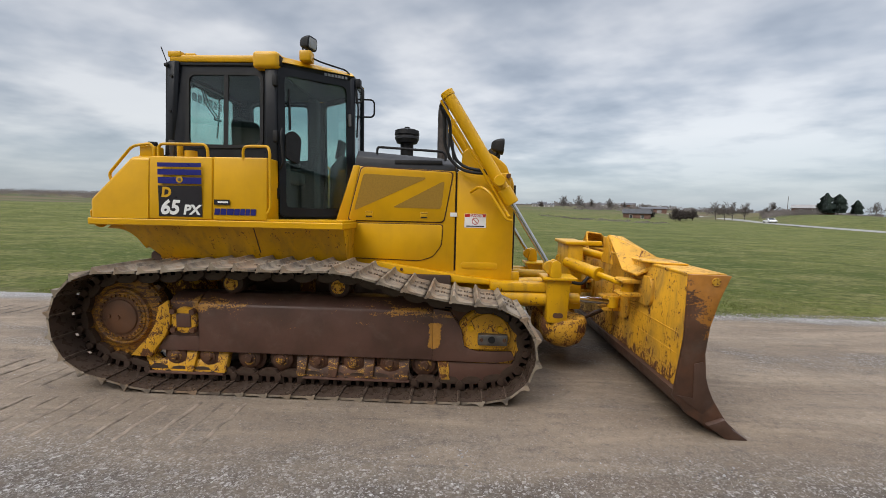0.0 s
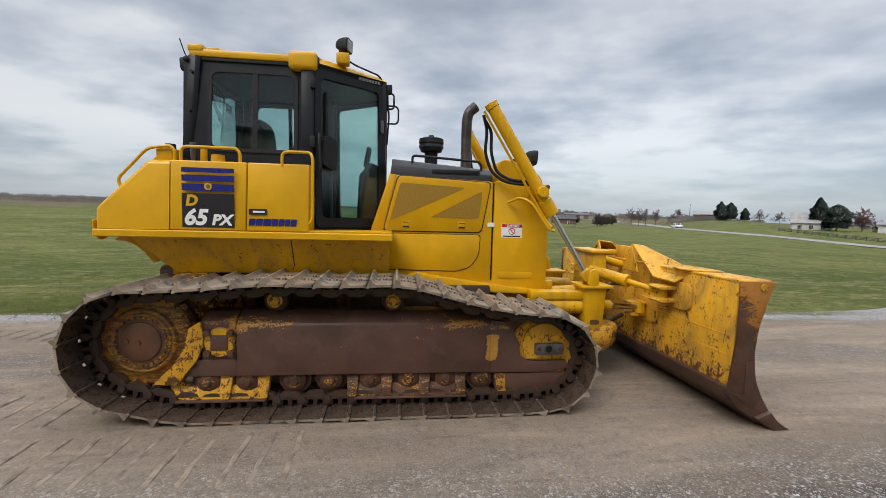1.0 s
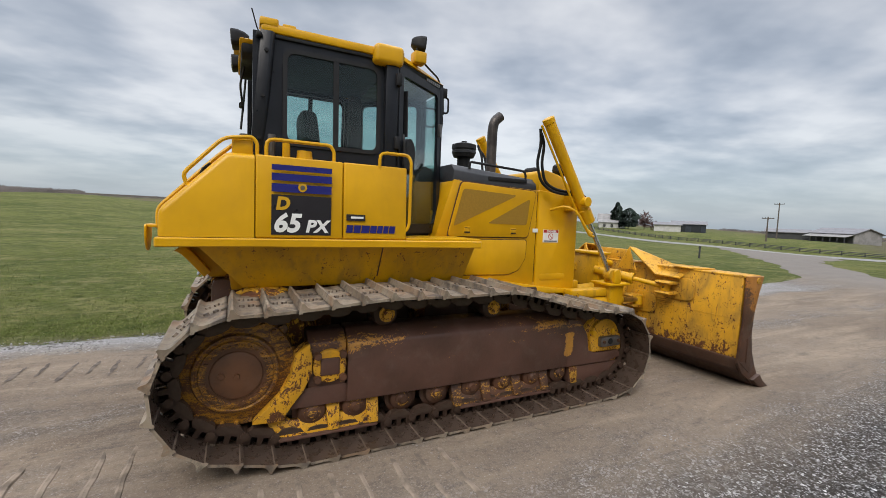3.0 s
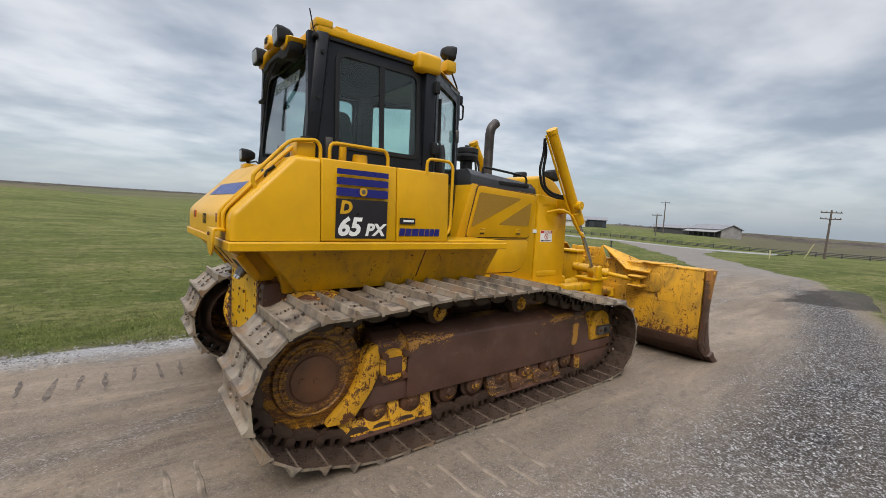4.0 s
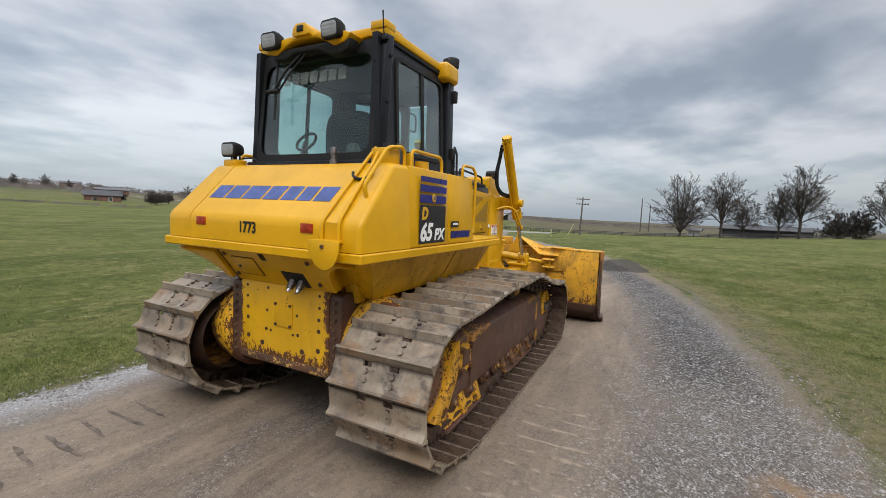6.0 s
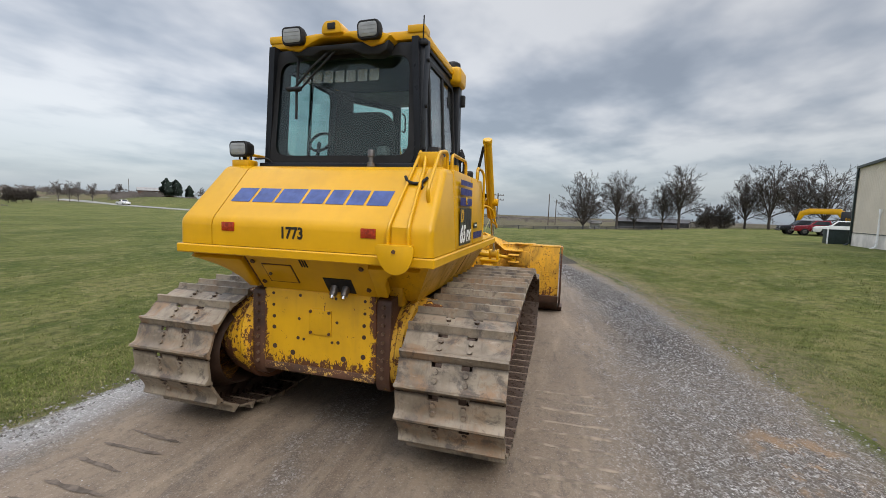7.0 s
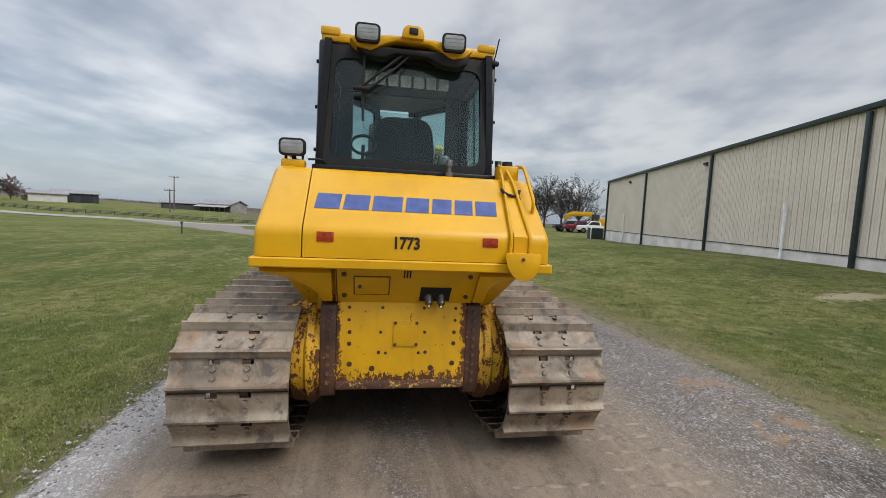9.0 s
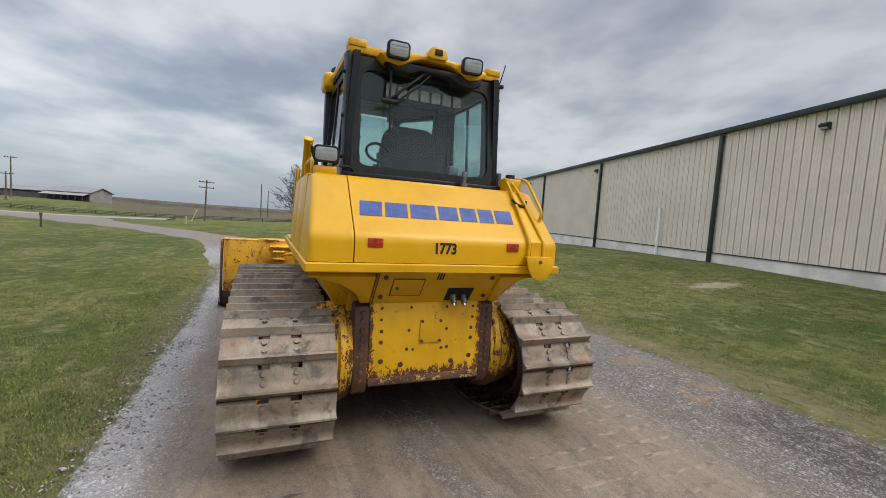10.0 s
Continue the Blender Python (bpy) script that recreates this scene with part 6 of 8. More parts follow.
# back of the cab
hole = rounded_poly([(-0.595, 2.215), (0.595, 2.215), (0.57, 2.985), (-0.57, 2.985)], 0.10, 5)
outer = []
for y, z in hole:
    dy, dz = y, z - 2.6
    ty = (0.66 / abs(dy)) if abs(dy) > 1e-6 else 1e9
    tz = ((3.07 - 2.6) / dz if dz > 0 else (2.14 - 2.6) / dz) if abs(dz) > 1e-6 else 1e9
    t = min(ty, tz)
    outer.append((dy * t * (1.0 - (2.6 + dz * t - 2.6) * 0.055), 2.6 + dz * t))


def lean_back(bm):
    for v in bm.verts:
        v.co.x += (v.co.z - 2.14) * 0.075
    return bm


part("rear_wall", lean_back(ring(outer, hole, "x", -3.02, -2.965)), M_cabframe, cab, "charcoal frame round the rear window")
rw = part("rear_window", lean_back(prism(rounded_poly([(-0.62, 2.17), (0.62, 2.17), (0.595, 3.05), (-0.595, 3.05)], 0.06, 4), "x", -3.010, -3.004)), M_glass, cab, "large tinted rear window with rounded corners")
rw.visible_shadow = False
part("window_edge", lean_back(ring(rounded_poly([(-0.628, 2.165), (0.628, 2.165), (0.602, 3.055), (-0.602, 3.055)], 0.06, 5), rounded_poly([(-0.580, 2.225), (0.580, 2.225), (0.556, 2.975), (-0.556, 2.975)], 0.10, 5), "x", -3.026, -3.020)), M_black, rw)
for s in (-1, 1):
    part("corner_post", lean_back(prism([(-3.030, s * 0.625), (-3.030, s * 0.675), (-2.95, s * 0.690), (-2.92, s * 0.66), (-2.93, s * 0.625)], "z", 2.13, 3.09, 0.01)), M_cabframe, cab)
part("rear_base", box(-3.06, -2.95, -0.70, 0.70, 2.115, 2.165, 0.012), M_cabframe, cab)
# wiper on the rear glass
wa = part("wiper_arm", tube([(-3.05, 0.05, 3.02), (-3.085, 0.20, 2.88), (-3.06, 0.37, 2.735)], 0.010), M_black, cab, "black rear wiper arm")
part("second_arm", tube([(-3.05, 0.00, 3.02), (-3.085, 0.15, 2.86), (-3.06, 0.33, 2.715)], 0.008), M_black, wa)
part("wiper_blade", tube([(-3.035, 0.345, 2.98), (-3.055, 0.35, 2.73), (-3.075, 0.34, 2.50)], 0.010), M_black, wa)
part("joint", rod((-3.075, 0.30, 2.73), (-3.075, 0.42, 2.73), 0.018), M_black, wa)

# front window and brow
fw = part("front_window", prism([(-0.21, 2.16), (0.21, 2.16), (0.21, 3.0), (-0.21, 3.0)], "x", -1.225, -1.219), M_glass, cab)
fw.visible_shadow = False
for s in (-1, 1):
    part("front_pillar", prism([(-1.262, s * 0.250), (-1.20, s * 0.240), (-1.195, s * 0.195), (-1.235, s * 0.195)], "z", 1.60, 3.07, 0.006), M_cabframe, cab)
part("dash_wall", box(-1.245, -1.205, -0.22, 0.22, 1.55, 2.17, 0.01), M_cabframe, cab)

# roof
roof = part("roof", prism([(-2.955, -0.665), (-1.86, -0.665), (-1.80, -0.63), (-1.80, 0.63), (-1.86, 0.665), (-2.955, 0.665)], "z", 3.085, 3.155, 0.018), M_yellow, cab, "yellow cab roof")
bm = bmesh.new()
up = [(-1.82, -0.62, 3.152), (-1.24, -0.20, 3.128), (-1.24, 0.20, 3.128), (-1.82, 0.62, 3.152)]
dn = [(-1.82, -0.67, 3.088), (-1.20, -0.235, 3.085), (-1.20, 0.235, 3.085), (-1.82, 0.67, 3.088)]
a, b = [bm.verts.new(p) for p in up], [bm.verts.new(p) for p in dn]
bm.faces.new(a), bm.faces.new(b[::-1])
for i in range(4):
    bm.faces.new((a[i], b[i], b[(i + 1) % 4], a[(i + 1) % 4]))
part("front_roof", sharp_bevel(bm, 0.012), M_yellow, roof)
bm = bmesh.new()
up = [(-1.88, -0.675, 3.085), (-1.205, -0.235, 3.083), (-1.205, 0.235, 3.083), (-1.88, 0.675, 3.085)]
dn = [(-1.88, -0.665, 3.02), (-1.225, -0.225, 3.02), (-1.225, 0.225, 3.02), (-1.88, 0.665, 3.02)]
a, b = [bm.verts.new(p) for p in up], [bm.verts.new(p) for p in dn]
bm.faces.new(a), bm.faces.new(b[::-1])
for i in range(4):
    bm.faces.new((a[i], b[i], b[(i + 1) % 4], a[(i + 1) % 4]))
part("door_brow", bm, M_cabframe, cab, smooth=False)
for s in (-1, 1):
    part("roof_lug", box(-2.965, -2.83, s * 0.60 - 0.07, s * 0.60 + 0.07, 3.13, 3.19, 0.012), M_yellow, roof)
    part("roof_lug", box(-2.80, -2.70, s * 0.62 - 0.03, s * 0.62 + 0.03, 3.14, 3.175, 0.01), M_yellow, roof)
    bg = part("roof_pod", box(-2.08, -1.82, s * 0.57, s * 0.735, 3.01, 3.175, 0.04, None, 4), M_yellow, roof, "yellow rounded pod at the roof's shoulder")
    part("pod_latch", box(-1.835, -1.812, s * 0.60, s * 0.70, 3.04, 3.14, 0.008), M_black, bg)


def work_lamp(x, y, z, yaw, pitch=0, w=0.180, h=0.130):
    """A square work lamp that looks along local +x, with bezel, lens and stalk."""
    m = pose(x, y, z, 0, pitch, yaw)
    bm = bmesh.new()
    loops = []
    for dx, k in ((0.056, 0.93), (0.050, 0.99), (0.040, 1.0), (0.005, 0.96), (-0.045, 0.76), (-0.072, 0.50), (-0.078, 0.40)):
        loops.append([bm.verts.new((dx, a * k, b * k)) for a, b in rounded(-w / 2, w / 2, -h / 2, h / 2, 0.034, 4)])
    for a, b in zip(loops, loops[1:]):
        for i in range(len(a)):
            bm.faces.new((a[i], b[i], b[(i + 1) % len(a)], a[(i + 1) % len(a)]))
    bm.faces.new(loops[0]), bm.faces.new(loops[-1][::-1])
    lamp = part("work_lamp", bm, M_black, dozer, "square black work lamp with clear lens", at=m)
    part("lens", prism(rounded(-w / 2 + 0.016, w / 2 - 0.016, -h / 2 + 0.016, h / 2 - 0.016, 0.024, 4), "x", 0.050, 0.060, 0.003), M_lens, lamp)
    for k in (-1, 0, 1):
        part("lens_rib", box(0.0595, 0.0615, -w / 2 + 0.024, w / 2 - 0.024, k * h * 0.2 - 0.002, k * h * 0.2 + 0.002, 0), M_lens, lamp)
    part("bracket", tube([(-0.02, -w * 0.32, -h / 2 + 0.01), (-0.02, -w * 0.32, -h / 2 - 0.035), (-0.02, w * 0.32, -h / 2 - 0.035), (-0.02, w * 0.32, -h / 2 + 0.01)], 0.008, 6), M_black, lamp)
    part("stalk", rod((-0.01, 0, -h / 2 + 0.01), (-0.02, 0, -h / 2 - 0.05), 0.016), M_black, lamp)
    return lamp


# rear lamp bar: a yellow visor with two lamps and a camera between them
vis = [(-0.46, 3.075), (-0.40, 3.02), (-0.30, 3.00), (-0.20, 3.055), (-0.12, 3.085), (0.12, 3.085), (0.20, 3.055), (0.30, 3.00), (0.40, 3.02), (0.46, 3.075), (0.38, 3.10), (0.16, 3.125), (-0.16, 3.125), (-0.38, 3.10)]
visor = part("lamp_bar", prism(vis, "x", -3.10, -2.93, 0.015), M_yellow, roof, "wavy yellow lamp bar over the rear window")
# black body that stands for the shaded void under the bar
part("bar_shade", prism([(-0.44, 3.05), (-0.42, 2.975), (-0.36, 2.945), (-0.24, 2.950), (-0.12, 3.00), (0.12, 3.00), (0.20, 2.965), (0.34, 2.970), (0.42, 3.04)], "x", -3.085, -2.97, 0.016), M_black, visor)
cam_pod = part("camera_pod", prism(rounded_poly([(-0.085, 3.10), (0.085, 3.10), (0.075, 3.16), (0.05, 3.19), (-0.05, 3.19), (-0.075, 3.16)], 0.02, 3), "x", -3.14, -3.0, 0.012), M_yellow, visor)
part("lens", box(-3.150, -3.138, -0.035, 0.03, 3.125, 3.172, 0.006), M_black, cam_pod)
work_lamp(-3.10, 0.325, 3.105, 180, 6)
work_lamp(-3.10, -0.305, 3.105, 176, 6)
work_lamp(-3.10, 0.82, 2.265, 176, 2, 0.185, 0.125)
work_lamp(-1.60, -0.52, 3.315, -18, 6, 0.15, 0.13)
work_lamp(-1.60, 0.52, 3.315, 18, 6, 0.15, 0.13)
for s in (-1, 1):
    part("lamp_bracket", box(-1.67, -1.55, s * 0.53 - 0.06, s * 0.53 + 0.06, 3.13, 3.235, 0.015), M_yellow, roof)
part("lamp_bracket", box(-3.14, -3.02, 0.74, 0.90, 2.115, 2.18, 0.012), M_yellow, dozer)
part("lamp_cable", tube([(-3.09, 0.72, 2.19), (-3.05, 0.62, 2.20), (-3.02, 0.58, 2.14)], 0.008), M_black, dozer)
for s in (-1, 1):
    part("lamp_cable", tube([(-3.03, s * 0.26, 3.09), (-3.05, s * 0.19, 3.125), (-3.0, s * 0.10, 3.12)], 0.007), M_black, visor)
part("aerial", tube([(-2.965, -0.66, 3.06), (-2.985, -0.665, 3.10), (-3.02, -0.68, 3.22)], 0.005), M_black, roof, "thin black radio aerial")
part("aerial_foot", box(-2.99, -2.95, -0.70, -0.64, 3.03, 3.065, 0.01), M_black, roof)
# mirrors and loops at the cab's front
part("mirror_loop", tube([(-1.21, -0.20, 2.98), (-1.14, -0.20, 2.98), (-1.12, -0.20, 2.96), (-1.12, -0.20, 2.84), (-1.14, -0.20, 2.82), (-1.21, -0.20, 2.82)], 0.010), M_black, cab, "black tube loop by the windscreen")
part("mirror_loop", tube([(-1.20, 0.18, 2.95), (-1.10, 0.19, 2.95), (-1.07, 0.19, 2.92), (-1.07, 0.19, 2.78), (-1.10, 0.19, 2.75), (-1.20, 0.18, 2.75)], 0.010), M_black, cab)
part("front_wiper", tube([(-1.20, -0.16, 3.0), (-1.17, -0.18, 2.75), (-1.19, -0.16, 2.45)], 0.009), M_black, cab)
part("cable_bundle", tube([(-1.62, -0.56, 3.20), (-1.50, -0.46, 3.16), (-1.28, -0.26, 3.14), (-1.19, -0.21, 3.02), (-1.18, -0.21, 2.80)], 0.009), M_black, cab)
part("brow_lamp", box(-1.21, -1.14, -0.22, -0.14, 2.98, 3.07, 0.012), M_black, cab)

# ---- inside the cab ----
seat = part("seat", box(-2.42, -1.92, -0.26, 0.26, 1.93, 2.08, 0.05, None, 3), M_interior, cab, "dark grey operator seat")
part("seat_base", box(-2.35, -2.0, -0.2, 0.2, 1.6, 1.94, 0.02), M_interior, seat)
bm = prism(rounded_poly([(-0.27, 2.04), (0.27, 2.04), (0.28, 2.40), (0.23, 2.66), (-0.23, 2.66), (-0.28, 2.40)], 0.13, 6), "x", -2.53, -2.40, 0.035)
for v in bm.verts:
    v.co.x -= (v.co.z - 2.05) * 0.10
part("backrest", bm, M_interior, seat)
for s in (-1, 1):
    part("armrest", box(-2.42, -2.02, s * 0.30, s * 0.38, 2.16, 2.22, 0.025), M_interior, seat)
    part("console", box(-2.30, -1.85, s * 0.36, s * 0.55, 1.60, 2.14, 0.03), M_interior, cab, "dark side console")
    part("lever", tube([(-1.92, s * 0.44, 2.12), (-1.90, s * 0.44, 2.27)], 0.014), M_black, cab)
    part("knob", rod((-1.90, s * 0.44, 2.25), (-1.89, s * 0.44, 2.35), 0.026, 0.03, 12), M_black, cab)
dash = part("dashboard", prism([(-1.50, 1.6), (-1.27, 1.6), (-1.27, 2.22), (-1.36, 2.26), (-1.48, 2.12)], "y", -0.20, 0.20, 0.02), M_interior, cab, "dark dashboard under the windscreen")
part("monitor", prism([(-1.44, 2.22), (-1.40, 2.20), (-1.36, 2.42), (-1.40, 2.43)], "y", -0.16, 0.06, 0.01), M_black, dash)
part("headliner", box(-2.92, -1.30, -0.22, 0.22, 3.03, 3.075, 0.01), M_interior, cab)
part("headliner", box(-2.92, -1.90, -0.60, 0.60, 3.02, 3.075, 0.01), M_interior, cab)
part("rear_shelf", box(-2.97, -2.62, -0.62, 0.62, 2.05, 2.17, 0.02), M_interior, cab)
part("steering_ring", lathe([(0.10 + 0.012 * math.cos(radians(a)), 0.014 * math.sin(radians(a))) for a in range(0, 361, 45)], (0, 0, 0), "z", 24), M_black, cab, at=pose(-2.72, 0.34, 2.38, 0, -55, 0))
part("joystick_post", tube([(-2.80, 0.34, 2.15), (-2.74, 0.34, 2.37)], 0.016), M_black, cab)
part("rear_fan", box(-2.90, -2.82, -0.36, -0.26, 2.18, 2.32, 0.03), M_steelgrey, cab)

# maker's mark on the rear glass and on the brow of the door, as plain pale blocks
for k in range(7):
    y0 = 0.36 - k * 0.098
    part("window_print", lean_back(prism([(y0, 2.80), (y0 - 0.078, 2.80), (y0 - 0.078, 2.89), (y0, 2.89)], "x", -3.0135, -3.0115)), M_ghost, rw, smooth=False)
brow_turn = math.degrees(math.atan2(0.44, 0.675))
for k in range(7):
    u = 0.50 + k * 0.036
    m = Matrix.Translation((-1.88 + u * math.cos(radians(brow_turn)), -0.672 + u * math.sin(radians(brow_turn)), 3.053)) @ pose(0, 0, 0, 0, 0, brow_turn)
    part("brow_print", box(-0.0135, 0.0135, -0.009, 0.004, -0.014, 0.014, 0), M_browprint, cab, at=m, smooth=False)

# ---- hood and radiator guard ----
hood = part("hood", prism([(-1.335, 1.52), (-1.145, 2.115), (-0.075, 2.075), (-0.075, 1.02), (-1.235, 1.02), (-1.235, 1.52)], "y", -0.45, 0.45, 0.012), M_yellow, dozer, "yellow engine hood with screened side panels")
cover = [(-0.43, 2.10), (-0.415, 2.20), (-0.34, 2.265), (0.34, 2.265), (0.415, 2.20), (0.43, 2.10)]
bm = prism(cover, "x", -1.15, -0.075)
for v in bm.verts:
    if v.co.z > 2.15:
        v.co.z += 0.02 - (v.co.x + 1.15) * 0.075
        if v.co.x < -1.0:
            v.co.x += 0.02
    elif v.co.x > -0.5:
        v.co.z -= 0.035
part("hood_cover", sharp_bevel(bm, 0.012), M_dark, hood, "charcoal plastic engine cover")
for s in (-1, 1):
    part("vent_strip", box(-0.72, -0.22, s * 0.424 - 0.006, s * 0.424 + 0.006, 2.145, 2.185, 0.002), M_black, hood)
    Yr = lambda a, b: (min(s * a, s * b), max(s * a, s * b))
    panel = [(-1.205, 1.545), (-1.060, 2.105), (-0.105, 2.060), (-0.195, 1.545)]
    side = part("side_panel", prism(rounded_poly(panel, 0.05, 4), "y", *Yr(0.452, 0.466), 0.006), M_yellow, hood, "yellow hinged side panel with two screens")
    part("panel_gap", prism(rounded_poly([(-1.217, 1.535), (-1.070, 2.115), (-0.093, 2.070), (-0.185, 1.535)], 0.05, 4), "y", *Yr(0.446, 0.4535)), M_brown, hood)
    sc1 = rounded_poly([(-1.142, 1.645), (-1.040, 2.035), (-0.385, 2.003), (-0.400, 1.985)], 0.03, 3)
    part("screen", prism(sc1, "y", *Yr(0.460, 0.4685)), M_mesh, side, "fine dull yellow wire screen")
    sc2 = rounded_poly([(-0.735, 1.688), (-0.190, 1.975), (-0.222, 1.682)], 0.035, 3)
    part("screen", prism(sc2, "y", *Yr(0.460, 0.4685)), M_mesh, side)
    for x in (-0.98, -0.40):
        lt = part("latch", box(x - 0.04, x + 0.04, *Yr(0.462, 0.472), 1.575, 1.645, 0.004), M_yellow, side)
        part("slot", box(x - 0.033, x + 0.033, *Yr(0.468, 0.4745), 1.583, 1.597, 0), M_black, lt)
        part("slot", box(x - 0.033, x + 0.033, *Yr(0.468, 0.4745), 1.632, 1.638, 0), M_black, lt)
    lowp = [(-1.225, 1.15), (-1.225, 1.515), (-0.20, 1.515), (-0.215, 1.30), (-0.30, 1.18), (-0.44, 1.135)]
    part("lower_panel", prism(rounded_poly(lowp, 0.04, 4), "y", *Yr(0.452, 0.462), 0.004), M_yellow, hood, "yellow lower engine panel")
    part("panel_gap", prism(rounded_poly([(-1.23, 1.14), (-1.23, 1.522), (-0.192, 1.522), (-0.207, 1.296), (-0.296, 1.172), (-0.44, 1.126)], 0.04, 4), "y", *Yr(0.446, 0.4535)), M_brown, hood)
    for x, z in ((-1.19, 1.46), (-1.19, 1.29)):
        part("bolt_hole", rod((x, s * 0.461, z), (x, s * 0.4645, z), 0.012, 0.012, 10), M_brown, hood)
    part("door_strip", prism([(-1.34, 1.525), (-1.15, 2.118), (-1.085, 2.118), (-1.215, 1.525)], "y", *Yr(0.449, 0.458), 0.003), M_yellow, hood)
# added black block that keeps light out of the gap before the guard
part("hood_gap_block", box(-0.16, 0.02, -0.43, 0.43, 1.02, 2.06, 0), M_black, hood)
guard = part("radiator_guard", prism(rounded_poly([(-0.058, 0.84), (-0.058, 2.085), (0.505, 2.03), (0.53, 1.95), (0.54, 0.84)], 0.02, 2), "y", -0.455, 0.455, 0.015), M_yellow, dozer, "yellow radiator guard plate")
bm = prism(rounded_poly([(-0.03, 2.05), (-0.01, 2.29), (0.06, 2.325), (0.30, 2.27), (0.46, 2.15), (0.50, 2.00)], 0.06, 4), "y", -0.40, 0.40)
part("guard_top", sharp_bevel(bm, 0.05, 3), M_yellow, guard, "rounded yellow cap of the guard")
part("embossed_bar", prism(rounded(0.0, 0.38, 1.06, 1.13, 0.03, 4), "y", -0.460, -0.452, 0.003), M_yellow, guard)
part("grille", box(0.535, 0.56, -0.38, 0.38, 1.05, 1.95, 0.01), M_black, guard)
for s in (-1, 1):
    part("lower_beam", box(-1.2, 0.62, s * 0.38, s * 0.448, 0.90, 1.04, 0.02), M_yellow_low, hull, "yellow lower side beam")
    bm = prism([(-0.95, 1.10), (-0.85, 1.12), (0.05, 0.985), (0.52, 0.94), (0.52, 0.90), (-0.95, 0.95)], "y", min(s * 0.45, s * 0.535), max(s * 0.45, s * 0.535), 0.01)
    part("fender", bm, M_yellow, hull, "yellow fender ledge above the track")
    for x, z in ((-0.62, 1.065), (-0.14, 0.995)):
        part("bolt", rod((x, s * 0.533, z - 0.02), (x, s * 0.547, z - 0.02), 0.017, 0.015, 8), M_brown, hull)

# exhaust, air cleaner and hood rail
stack = part("exhaust_pipe", tube([(-0.257, 0.27, 2.20), (-0.257, 0.27, 2.84), (-0.235, 0.27, 2.95), (-0.15, 0.27, 3.02)], 0.062, 18, None, 6), M_soot, dozer, "soot-dark curved exhaust stack")
part("collar", rod((-0.257, 0.27, 2.19), (-0.257, 0.27, 2.27), 0.085, 0.075, 18), M_dark, stack)
air = part("air_precleaner", lathe([(0, 2.645), (0.03, 2.645), (0.035, 2.62), (0.10, 2.615), (0.142, 2.60), (0.147, 2.55), (0.14, 2.545), (0.136, 2.49), (0.122, 2.455), (0.078, 2.445), (0.072, 2.20), (0, 2.20)], (-0.68, 0.215, 0), "z", 32), M_black, dozer, "black mushroom air precleaner")
part("band", lathe([(0.139, 2.53), (0.144, 2.525), (0.144, 2.50), (0.137, 2.495)], (-0.68, 0.215, 0), "z", 32), M_dark, air)
for s in (-1, 1):
    part("hood_rail", tube([(-0.92, s * 0.36, 2.25), (-0.92, s * 0.36, 2.325), (-0.22, s * 0.36, 2.285), (-0.19, s * 0.36, 2.25), (-0.19, s * 0.36, 2.18)], 0.013), M_black, dozer, "low black hood rail")

